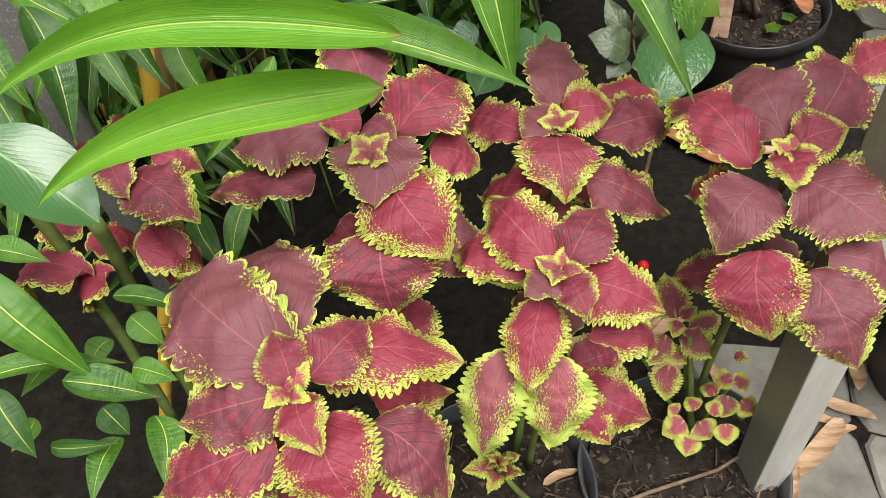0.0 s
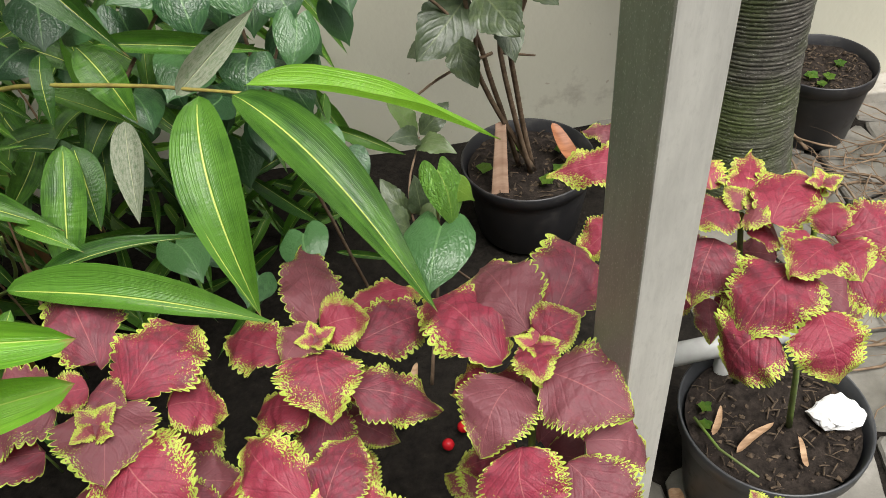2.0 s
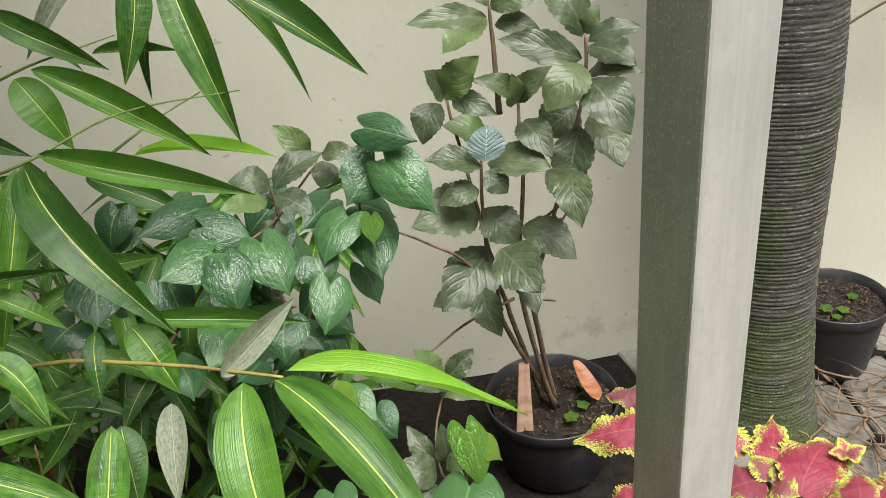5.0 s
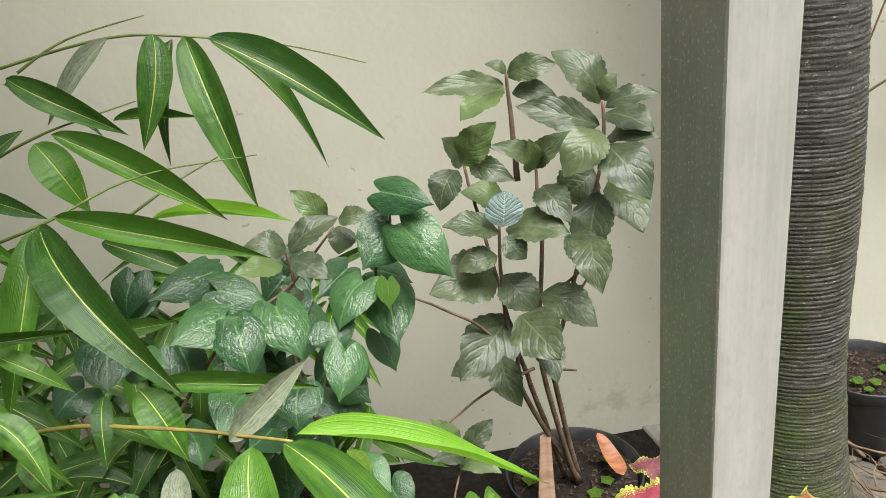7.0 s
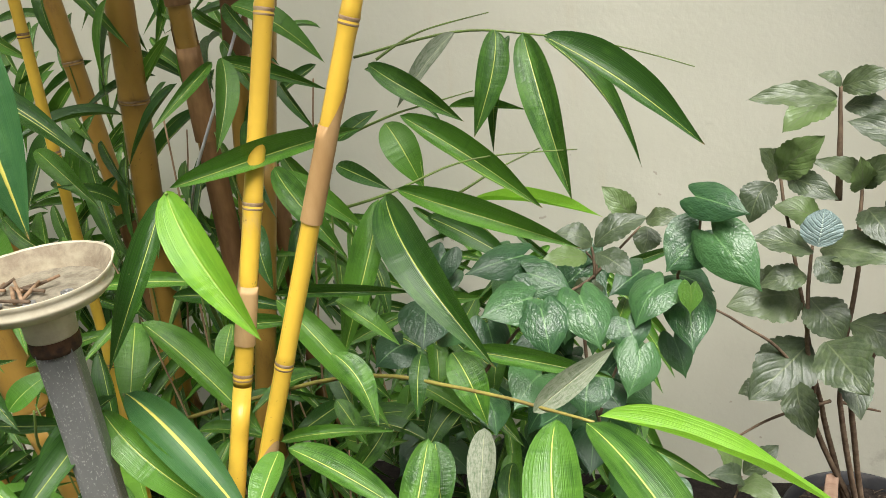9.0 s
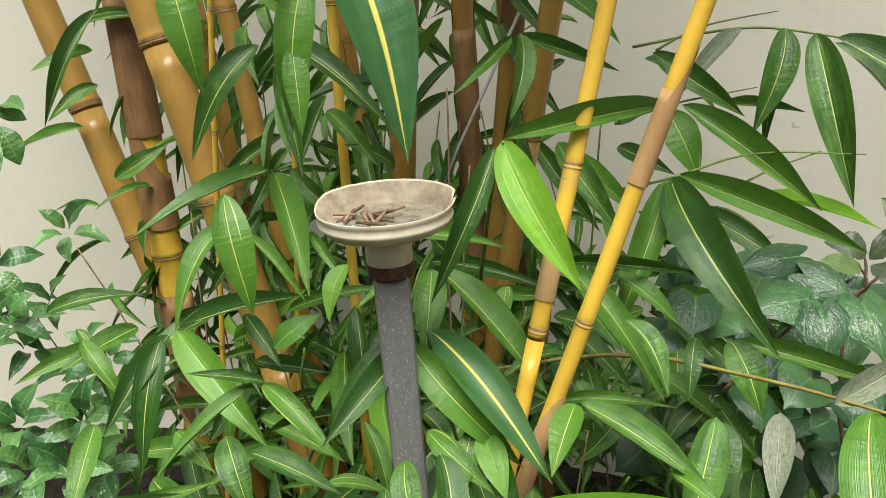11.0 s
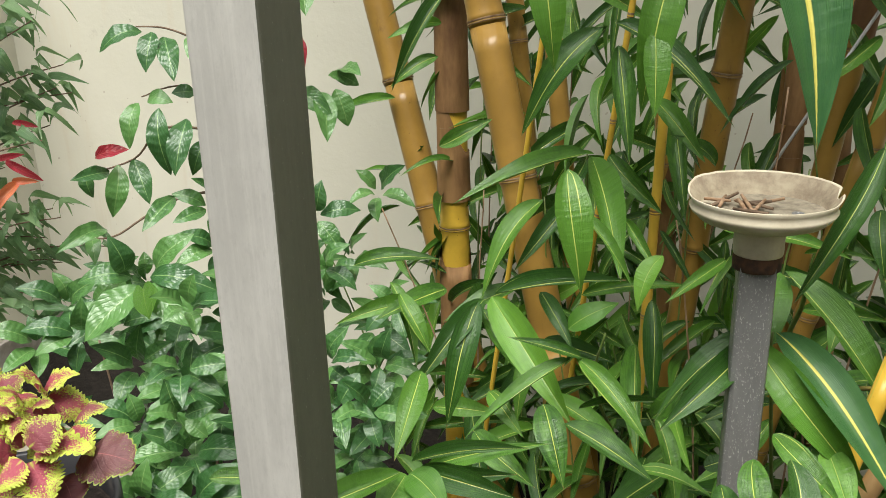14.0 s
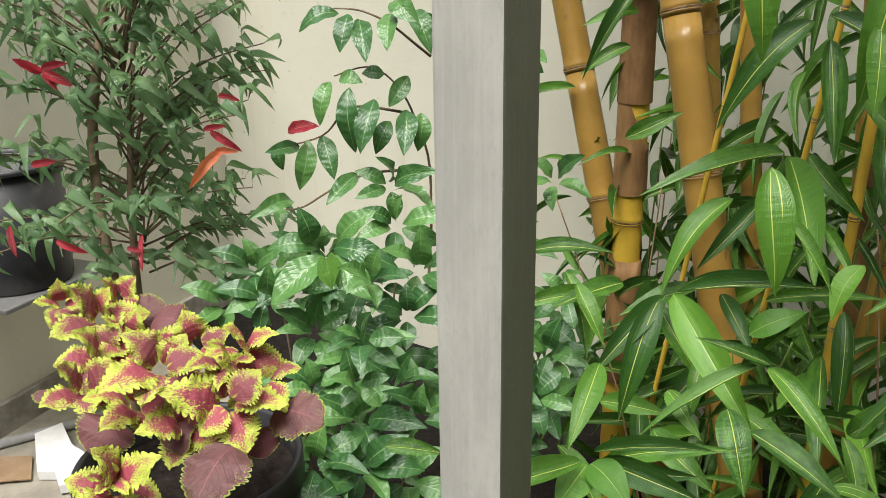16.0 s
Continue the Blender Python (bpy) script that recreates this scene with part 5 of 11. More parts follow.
leaf(COL_Z, COLEUS_LIME, -1.265, 0.093, 1.036, -1.237, 0.067, 1.092, 0.044, 0.59, 0.81, 0.08)
leaf(COL_Z, COLEUS_LIME, -1.291, 0.106, 1.023, -1.276, 0.132, 1.070, 0.051, 0.65, -0.74, 0.20)
leaf(COL_Z, COLEUS_LIME, -1.442, 0.093, 1.048, -1.431, 0.071, 1.025, 0.035, 0.82, -0.17, 0.55)
leaf(COL_Z, COLEUS_LIME, -1.412, 0.085, 1.067, -1.378, 0.047, 1.091, 0.029, 0.22, 0.65, 0.72)
leaf(COL_Z, COLEUS_LIME, -1.420, 0.092, 1.069, -1.401, 0.088, 1.109, 0.034, 0.87, -0.22, -0.44)
leaf(COL_Z, COLEUS_LIME, -1.419, 0.096, 1.063, -1.403, 0.130, 1.067, 0.031, 0.37, -0.28, 0.89)
leaf(COL_Z, COLEUS_LIME, -1.449, 0.099, 1.045, -1.399, 0.108, 1.028, 0.037, 0.31, 0.08, 0.95)
leaf(COL_Z, COLEUS_LIME, -1.227, 0.057, 1.009, -1.204, 0.003, 1.018, 0.046, 0.23, 0.26, 0.94)
leaf(COL_Z, COLEUS_LIME, -1.225, 0.061, 1.018, -1.200, 0.031, 1.069, 0.040, 0.58, 0.79, 0.18)
leaf(COL_Z, COLEUS_LIME, -1.225, 0.069, 1.017, -1.189, 0.097, 1.059, 0.044, 0.28, -0.89, 0.36)
leaf(COL_Z, COLEUS_LIME, -1.244, 0.074, 0.997, -1.220, 0.117, 0.976, 0.044, 0.79, -0.15, 0.59)
leaf(COL_Z, COLEUS_LIME, -1.220, 0.063, 1.007, -1.167, 0.054, 0.998, 0.035, 0.17, 0.01, 0.99)
leaf(COL_Z, COLEUS_LIME, -1.309, 0.159, 1.027, -1.292, 0.203, 1.019, 0.038, 0.34, 0.04, 0.94)
leaf(COL_Z, COLEUS_LIME, -1.273, 0.145, 1.039, -1.201, 0.142, 1.039, 0.032, -0.00, -0.02, 1.00)
leaf(COL_Z, COLEUS_LIME, -1.285, 0.140, 1.036, -1.260, 0.095, 1.036, 0.038, 0.46, 0.26, 0.85)
leaf(COL_Z, COLEUS_LIME, -1.313, 0.149, 1.034, -1.277, 0.112, 1.085, 0.039, 0.28, 0.86, 0.43)
leaf(COL_Z, COLEUS_LIME, -1.316, 0.157, 1.032, -1.306, 0.167, 1.072, 0.039, 0.79, -0.61, -0.05)
leaf(COL_Z, COLEUS_LIME, -1.366, 0.159, 1.064, -1.304, 0.139, 1.053, 0.037, 0.11, -0.18, 0.98)
leaf(COL_Z, COLEUS_LIME, -1.371, 0.156, 1.068, -1.349, 0.116, 1.074, 0.030, 0.46, 0.37, 0.80)
leaf(COL_Z, COLEUS_LIME, -1.384, 0.162, 1.070, -1.354, 0.138, 1.113, 0.032, 0.48, 0.87, 0.15)
leaf(COL_Z, COLEUS_LIME, -1.372, 0.165, 1.074, -1.360, 0.186, 1.104, 0.036, 0.56, -0.77, 0.31)
leaf(COL_Z, COLEUS_LIME, -1.411, 0.176, 1.050, -1.368, 0.198, 1.048, 0.030, 0.17, -0.25, 0.95)
leaf(COL_Z, COLEUS_DARK, -1.311, 0.188, 1.045, -1.264, 0.234, 1.035, 0.071, 0.42, -0.24, 0.87)
leaf(COL_Z, COLEUS_DARK, -1.259, 0.043, 1.004, -1.223, 0.026, 1.000, 0.059, 0.15, 0.08, 0.99)
leaf(COL_Z, COLEUS_DARK, -1.357, 0.178, 1.041, -1.321, 0.211, 1.062, 0.064, 0.38, -0.75, 0.54)

COL_W = thing("coleus", (-1.100, 0.120, 0.865), "lime yellow coleus low beside its pot", "coleus", "lime coleus plants")
stem(COL_W, GREEN_STEM, 0.006, 0.0035, (-1.100, 0.120, 0.865), (-0.969, 0.025, 1.018))
leaf(COL_W, COLEUS_LIME, -0.962, 0.031, 1.013, -0.935, 0.065, 0.999, 0.036, 0.65, -0.22, 0.72)
leaf(COL_W, COLEUS_LIME, -0.960, 0.025, 1.010, -0.911, 0.015, 0.995, 0.044, 0.23, -0.29, 0.93)
leaf(COL_W, COLEUS_LIME, -0.943, 0.016, 1.027, -0.908, -0.025, 1.037, 0.037, 0.39, 0.52, 0.76)
leaf(COL_W, COLEUS_LIME, -0.946, 0.016, 1.032, -0.963, -0.022, 1.048, 0.037, 0.80, -0.11, 0.59)
leaf(COL_W, COLEUS_LIME, -0.947, 0.021, 1.036, -0.927, 0.005, 1.092, 0.040, 0.69, 0.72, -0.04)
leaf(COL_W, COLEUS_LIME, -0.945, 0.027, 1.033, -0.905, 0.058, 1.075, 0.042, 0.15, -0.86, 0.49)
leaf(COL_W, COLEUS_LIME, -0.937, 0.020, 1.042, -0.904, 0.024, 1.044, 0.016, -0.01, -0.37, 0.93)
leaf(COL_W, COLEUS_LIME, -0.938, 0.017, 1.042, -0.919, -0.003, 1.047, 0.017, -0.08, 0.17, 0.98)
leaf(COL_W, COLEUS_LIME, -0.941, 0.016, 1.044, -0.923, -0.009, 1.068, 0.019, 0.35, 0.77, 0.54)
leaf(COL_W, COLEUS_LIME, -0.935, 0.018, 1.050, -0.933, 0.012, 1.074, 0.020, 0.99, -0.12, -0.11)
leaf(COL_W, COLEUS_LIME, -0.962, 0.026, 1.030, -0.935, 0.036, 1.050, 0.015, -0.14, -0.80, 0.59)
leaf(CLUMP, BAMBOO, 0.052, 0.842, 1.096, 0.082, 0.686, 0.942, 0.066, 0.13, -0.68, 0.72)
leaf(CLUMP, BAMBOO, 0.081, 0.854, 1.085, 0.251, 0.661, 0.940, 0.062, 0.09, -0.54, 0.83)
leaf(CLUMP, BAMBOO, -0.104, 0.873, 1.041, -0.118, 0.757, 0.922, 0.048, 0.29, -0.70, 0.65)
leaf(CLUMP, BAMBOO, -0.102, 0.890, 1.026, -0.085, 0.826, 0.960, 0.044, 0.34, -0.63, 0.70)
leaf(CLUMP, BAMBOO, -0.124, 0.742, 0.981, 0.038, 0.764, 0.990, 0.023, 0.01, -0.46, 0.89)
leaf(CLUMP, BAMBOO, -0.133, 0.701, 1.009, 0.103, 0.652, 0.974, 0.040, 0.09, -0.26, 0.96)
leaf(CLUMP, BAMBOO, -0.135, 0.774, 1.024, -0.070, 0.736, 1.014, 0.019, 0.02, -0.22, 0.98)
leaf(CLUMP, BAMBOO_BRIGHT, 0.094, 0.860, 1.090, 0.347, 0.847, 0.994, 0.037, 0.33, -0.27, 0.91)
leaf(CLUMP, BAMBOO_DUSTY, -0.036, 0.875, 1.058, -0.031, 0.790, 0.991, 0.033, 0.07, -0.61, 0.79)
leaf(CLUMP, BAMBOO_DUSTY, 0.017, 0.898, 1.066, 0.108, 0.943, 1.128, 0.031, 0.08, -0.86, 0.50)
leaf(CLUMP, BENT_A, -0.230, 0.412, 1.161, 0.032, 0.466, 1.178, 0.035, 0.10, -0.70, 0.71)
leaf(CLUMP, BENT_B, -0.228, 0.406, 1.085, 0.012, 0.474, 1.130, 0.038, 0.07, -0.71, 0.71)
leaf(CLUMP, BAMBOO, -0.408, 0.473, 0.927, -0.308, 0.419, 0.821, 0.050, 0.59, -0.34, 0.73)
leaf(CLUMP, BAMBOO, -0.422, 0.401, 0.836, -0.305, 0.458, 0.788, 0.031, 0.38, -0.01, 0.92)
leaf(CLUMP, BAMBOO, -0.398, 0.394, 0.841, -0.356, 0.349, 0.793, 0.041, 0.33, -0.53, 0.78)
leaf(CLUMP, BAMBOO, -0.430, 0.810, 0.947, -0.423, 0.722, 0.839, 0.042, 0.21, -0.75, 0.63)
leaf(CLUMP, BAMBOO, -0.373, 0.865, 0.892, -0.396, 0.779, 0.836, 0.032, 0.35, -0.58, 0.74)
leaf(CLUMP, BAMBOO, -0.305, 0.803, 0.941, -0.258, 0.741, 0.858, 0.040, 0.17, -0.74, 0.65)
leaf(CLUMP, BAMBOO, -0.434, 0.819, 0.925, -0.343, 0.776, 0.837, 0.031, 0.39, -0.60, 0.70)
leaf(CLUMP, BAMBOO, -0.191, 0.782, 0.908, -0.266, 0.677, 0.844, 0.033, 0.30, -0.64, 0.71)
leaf(CLUMP, BAMBOO, -0.409, 0.501, 0.917, -0.346, 0.496, 0.905, 0.030, 0.18, -0.06, 0.98)
leaf(CLUMP, BAMBOO, -0.527, 0.864, 0.885, -0.498, 0.887, 0.900, 0.026, 0.25, -0.73, 0.64)
leaf(CLUMP, BAMBOO, -0.313, 0.501, 0.841, -0.241, 0.502, 0.818, 0.025, 0.30, -0.18, 0.94)
leaf(CLUMP, BAMBOO, -0.303, 0.677, 0.758, -0.256, 0.609, 0.738, 0.039, 0.15, -0.18, 0.97)
leaf(CLUMP, BAMBOO, -0.230, 0.677, 0.789, -0.245, 0.603, 0.746, 0.032, 0.32, -0.52, 0.79)
leaf(CLUMP, BAMBOO, -0.104, 1.470, 1.414, -0.136, 1.388, 1.259, 0.056, 0.23, -0.88, 0.42)
leaf(CLUMP, BAMBOO, -0.058, 1.469, 1.405, 0.019, 1.350, 1.159, 0.065, -0.01, -0.90, 0.43)
leaf(CLUMP, BAMBOO, -0.029, 1.484, 1.396, 0.223, 1.429, 1.220, 0.058, 0.32, -0.67, 0.67)
leaf(CLUMP, BAMBOO, -0.033, 1.533, 1.382, 0.129, 1.493, 1.167, 0.044, 0.51, -0.69, 0.51)
leaf(CLUMP, BAMBOO, -0.095, 1.552, 1.391, -0.129, 1.480, 1.204, 0.033, -0.02, -0.93, 0.36)
leaf(CLUMP, BAMBOO, -0.292, 1.372, 1.391, -0.144, 1.366, 1.292, 0.042, 0.27, -0.85, 0.45)
leaf(CLUMP, BAMBOO, -0.316, 1.414, 1.376, -0.186, 1.390, 1.287, 0.039, 0.38, -0.59, 0.72)
leaf(CLUMP, BAMBOO, -0.202, 1.493, 1.285, -0.065, 1.479, 1.279, 0.020, -0.03, -0.66, 0.75)
leaf(CLUMP, BAMBOO, -0.236, 1.325, 1.316, -0.022, 1.322, 1.159, 0.045, 0.37, -0.77, 0.52)
leaf(CLUMP, BAMBOO, -0.258, 1.314, 1.308, -0.199, 1.284, 1.208, 0.061, 0.15, -0.92, 0.36)
leaf(CLUMP, BAMBOO, -0.215, 1.200, 1.238, 0.047, 1.221, 1.133, 0.041, 0.27, -0.81, 0.51)
leaf(CLUMP, BAMBOO, -0.216, 1.156, 1.244, -0.048, 0.995, 1.066, 0.070, -0.03, -0.75, 0.66)
leaf(CLUMP, BAMBOO, -0.222, 1.142, 1.243, -0.267, 1.021, 1.049, 0.046, 0.12, -0.85, 0.50)
leaf(CLUMP, BAMBOO, -0.215, 1.336, 1.143, -0.063, 1.304, 1.071, 0.046, 0.19, -0.68, 0.70)
leaf(CLUMP, BAMBOO, -0.113, 1.089, 1.036, 0.095, 1.097, 0.993, 0.030, 0.16, -0.75, 0.65)
leaf(CLUMP, BAMBOO, -0.114, 1.042, 1.059, -0.064, 0.998, 0.976, 0.054, 0.22, -0.80, 0.56)
leaf(CLUMP, BAMBOO, -0.157, 1.046, 1.055, -0.153, 0.983, 0.992, 0.028, 0.41, -0.63, 0.66)
leaf(CLUMP, BAMBOO, -0.258, 1.023, 1.146, -0.171, 1.009, 1.089, 0.028, 0.44, -0.45, 0.78)
leaf(CLUMP, BAMBOO, -0.214, 0.892, 1.141, -0.153, 0.854, 1.068, 0.039, 0.54, -0.47, 0.70)
leaf(CLUMP, BAMBOO, -0.311, 1.224, 1.270, -0.217, 1.187, 1.241, 0.029, -0.12, -0.78, 0.61)
leaf(CLUMP, BAMBOO, -0.326, 1.280, 1.292, -0.264, 1.308, 1.331, 0.028, 0.01, -0.82, 0.57)
leaf(CLUMP, BAMBOO_DUSTY, -0.172, 1.472, 1.415, -0.250, 1.358, 1.324, 0.027, 0.14, -0.67, 0.73)
leaf(CLUMP, BAMBOO_BRIGHT, -0.153, 1.392, 1.148, 0.061, 1.408, 1.113, 0.016, 0.17, -0.24, 0.96)
leaf(CLUMP, BAMBOO, -0.342, 0.846, 1.365, -0.188, 1.040, 1.374, 0.030, 0.66, -0.55, 0.51)
leaf(CLUMP, BAMBOO, -0.349, 0.839, 1.358, -0.388, 0.731, 1.206, 0.030, 0.35, -0.80, 0.48)
leaf(CLUMP, BAMBOO, -0.454, 0.885, 1.183, -0.299, 0.853, 1.048, 0.042, 0.58, -0.33, 0.74)
leaf(CLUMP, BAMBOO, -0.471, 0.896, 1.177, -0.439, 0.799, 1.097, 0.046, 0.45, -0.48, 0.76)
leaf(CLUMP, BAMBOO, -0.314, 0.970, 1.172, -0.169, 0.927, 1.016, 0.042, 0.39, -0.72, 0.57)
leaf(CLUMP, BAMBOO, -0.339, 1.012, 1.159, -0.143, 1.039, 1.151, 0.017, 0.13, -0.80, 0.59)
leaf(CLUMP, BAMBOO, -0.392, 1.185, 1.283, -0.276, 1.127, 1.162, 0.043, 0.28, -0.73, 0.62)
leaf(CLUMP, BAMBOO, -0.455, 1.210, 1.443, -0.446, 1.128, 1.324, 0.040, 0.66, -0.59, 0.46)
leaf(CLUMP, BAMBOO, -0.469, 1.225, 1.437, -0.309, 1.232, 1.383, 0.025, 0.20, -0.86, 0.47)
leaf(CLUMP, BAMBOO, -0.467, 1.203, 1.439, -0.520, 1.096, 1.368, 0.022, 0.68, -0.61, 0.41)
leaf(CLUMP, BAMBOO, -0.433, 1.229, 1.512, -0.307, 1.240, 1.422, 0.045, 0.46, -0.69, 0.56)
leaf(CLUMP, BAMBOO, -0.426, 1.165, 1.202, -0.395, 1.112, 1.117, 0.036, 0.35, -0.73, 0.58)
leaf(CLUMP, BAMBOO, -0.436, 0.761, 1.140, -0.293, 0.747, 1.009, 0.046, 0.43, -0.72, 0.54)
leaf(CLUMP, BAMBOO, -0.440, 0.756, 1.139, -0.473, 0.617, 1.077, 0.035, 0.38, -0.45, 0.81)
leaf(CLUMP, BAMBOO, -0.241, 0.797, 1.075, -0.090, 0.764, 1.019, 0.034, 0.25, -0.38, 0.89)
leaf(CLUMP, BAMBOO, -0.241, 0.777, 1.085, -0.239, 0.687, 1.049, 0.038, 0.09, -0.37, 0.93)
leaf(CLUMP, BAMBOO, -0.301, 0.885, 1.018, -0.156, 0.911, 1.024, 0.021, 0.10, -0.70, 0.71)
leaf(CLUMP, BAMBOO, -0.728, 0.816, 1.287, -0.677, 0.780, 1.132, 0.054, 0.76, -0.53, 0.37)
leaf(CLUMP, BAMBOO, -0.737, 0.855, 1.218, -0.635, 0.841, 1.134, 0.016, 0.57, -0.34, 0.75)
leaf(CLUMP, BAMBOO, -0.416, 0.887, 1.026, -0.310, 0.900, 1.007, 0.022, 0.21, -0.49, 0.85)
leaf(CLUMP, BAMBOO, -0.311, 1.049, 1.083, -0.243, 0.991, 1.047, 0.032, -0.07, -0.58, 0.81)
leaf(CLUMP, BAMBOO, -0.412, 1.011, 1.115, -0.410, 0.951, 1.058, 0.032, 0.14, -0.68, 0.72)
leaf(CLUMP, BAMBOO, -0.561, 0.945, 1.200, -0.410, 1.027, 1.168, 0.028, 0.48, -0.66, 0.58)
leaf(CLUMP, BAMBOO_BRIGHT, -0.334, 0.828, 1.368, -0.228, 0.769, 1.225, 0.046, 0.28, -0.80, 0.54)
leaf(CLUMP, BAMBOO_FRESH, -0.398, 1.223, 1.264, -0.279, 1.221, 1.168, 0.033, 0.44, -0.71, 0.56)
leaf(CLUMP, BAMBOO_STRIPE, -0.445, 0.685, 1.617, -0.353, 0.649, 1.387, 0.071, 0.60, -0.71, 0.35)
leaf(CLUMP, BAMBOO, -0.900, 1.132, 1.231, -1.023, 0.908, 1.170, 0.050, 0.36, -0.43, 0.83)
leaf(CLUMP, BAMBOO, -0.893, 1.135, 1.225, -0.732, 0.977, 1.079, 0.053, 0.44, -0.33, 0.84)
leaf(CLUMP, BAMBOO, -0.901, 1.129, 1.221, -0.889, 1.039, 1.165, 0.026, 0.61, -0.36, 0.71)
leaf(CLUMP, BAMBOO, -0.868, 1.152, 1.229, -0.755, 1.145, 1.142, 0.037, 0.32, -0.82, 0.48)
leaf(CLUMP, BAMBOO, -0.922, 1.033, 1.165, -0.953, 0.897, 1.019, 0.048, 0.24, -0.73, 0.63)
leaf(CLUMP, BAMBOO, -0.897, 1.091, 1.169, -0.930, 0.959, 1.055, 0.033, 0.40, -0.65, 0.64)
leaf(CLUMP, BAMBOO, -0.781, 1.061, 1.150, -0.695, 1.022, 1.085, 0.020, 0.23, -0.66, 0.71)
leaf(CLUMP, BAMBOO, -0.868, 0.831, 1.067, -0.692, 0.917, 1.109, 0.029, 0.05, -0.52, 0.85)
leaf(CLUMP, BAMBOO, -0.878, 0.818, 1.061, -0.895, 0.681, 0.967, 0.039, 0.44, -0.54, 0.71)
leaf(CLUMP, BAMBOO, -0.872, 0.798, 1.065, -0.850, 0.694, 0.902, 0.045, 0.63, -0.61, 0.48)
leaf(CLUMP, BAMBOO, -0.432, 0.784, 1.144, -0.516, 0.682, 1.043, 0.034, 0.01, -0.71, 0.70)
leaf(CLUMP, BAMBOO, -0.669, 0.764, 1.042, -0.540, 0.734, 0.972, 0.032, 0.23, -0.67, 0.70)
leaf(CLUMP, BAMBOO, -0.679, 0.758, 1.043, -0.758, 0.621, 0.952, 0.028, 0.09, -0.59, 0.81)
leaf(CLUMP, BAMBOO, -0.667, 0.767, 1.046, -0.743, 0.704, 1.077, 0.020, 0.63, -0.45, 0.63)
leaf(CLUMP, BAMBOO, -0.846, 0.905, 1.572, -0.804, 0.890, 1.403, 0.058, 0.55, -0.81, 0.21)
leaf(CLUMP, BAMBOO, -0.661, 0.968, 1.556, -0.676, 0.912, 1.347, 0.058, 0.59, -0.79, 0.17)
leaf(CLUMP, BAMBOO, -0.847, 1.084, 1.449, -0.935, 0.982, 1.282, 0.054, 0.36, -0.87, 0.34)
leaf(CLUMP, BAMBOO, -0.832, 1.095, 1.457, -0.628, 1.111, 1.311, 0.047, 0.48, -0.64, 0.60)
leaf(CLUMP, BAMBOO, -0.835, 1.113, 1.420, -0.766, 1.045, 1.246, 0.040, 0.50, -0.72, 0.48)
leaf(CLUMP, BAMBOO, -0.815, 1.205, 1.323, -0.698, 1.170, 1.234, 0.037, 0.29, -0.70, 0.65)
leaf(CLUMP, BAMBOO, -1.104, 1.013, 1.519, -1.135, 0.886, 1.355, 0.026, 0.42, -0.76, 0.51)
leaf(CLUMP, BAMBOO, -1.152, 1.026, 1.395, -1.197, 0.946, 1.347, 0.027, 0.70, -0.61, 0.37)
leaf(CLUMP, BAMBOO, -1.137, 1.007, 1.237, -1.061, 1.068, 1.287, 0.035, 0.37, -0.82, 0.44)
leaf(CLUMP, BAMBOO, -0.692, 0.486, 1.003, -0.579, 0.566, 1.043, 0.026, 0.34, -0.76, 0.56)
leaf(CLUMP, BAMBOO, -0.826, 0.621, 1.032, -0.778, 0.518, 0.964, 0.038, 0.49, -0.31, 0.81)
leaf(CLUMP, BAMBOO, -0.637, 0.685, 0.993, -0.517, 0.700, 0.952, 0.034, 0.34, -0.33, 0.88)
leaf(CLUMP, BAMBOO, -0.666, 0.678, 1.014, -0.601, 0.630, 0.942, 0.044, 0.25, -0.69, 0.68)
leaf(CLUMP, BAMBOO, -0.711, 0.595, 0.996, -0.614, 0.591, 0.958, 0.036, 0.28, -0.57, 0.77)
leaf(CLUMP, BAMBOO, -0.679, 0.473, 1.011, -0.584, 0.514, 1.028, 0.026, 0.23, -0.78, 0.58)
leaf(CLUMP, BAMBOO, -0.546, 0.711, 0.949, -0.459, 0.742, 0.933, 0.025, 0.29, -0.34, 0.89)
leaf(CLUMP, BAMBOO, -0.353, 0.737, 1.047, -0.350, 0.684, 0.989, 0.033, 0.31, -0.69, 0.65)
leaf(CLUMP, BAMBOO, -0.630, 1.121, 1.094, -0.669, 1.002, 1.049, 0.026, 0.56, -0.45, 0.70)
leaf(CLUMP, BAMBOO, -1.351, 0.969, 0.969, -1.214, 1.088, 0.982, 0.043, 0.44, -0.58, 0.69)
leaf(CLUMP, BAMBOO, -1.041, 0.796, 1.038, -0.958, 0.781, 0.958, 0.032, 0.64, -0.28, 0.72)
leaf(CLUMP, BAMBOO, -0.711, 1.237, 1.214, -0.756, 1.157, 1.276, 0.032, 0.91, -0.33, 0.23)
leaf(CLUMP, BAMBOO_STRIPE, -0.423, 0.788, 1.144, -0.250, 0.721, 1.015, 0.047, 0.24, -0.69, 0.68)
leaf(CLUMP, BAMBOO_FRESH, -0.871, 0.827, 1.064, -0.686, 0.776, 0.932, 0.054, 0.29, -0.68, 0.67)
leaf(CLUMP, BAMBOO_FRESH, -0.341, 0.743, 1.049, -0.293, 0.693, 1.003, 0.034, 0.25, -0.52, 0.82)
leaf(CLUMP, BAMBOO_FRESH, -0.868, 1.036, 0.937, -0.803, 1.096, 0.986, 0.043, 0.32, -0.78, 0.53)
leaf(CLUMP, BAMBOO_FRESH, -0.695, 1.036, 1.111, -0.704, 0.977, 1.034, 0.036, 0.16, -0.79, 0.59)
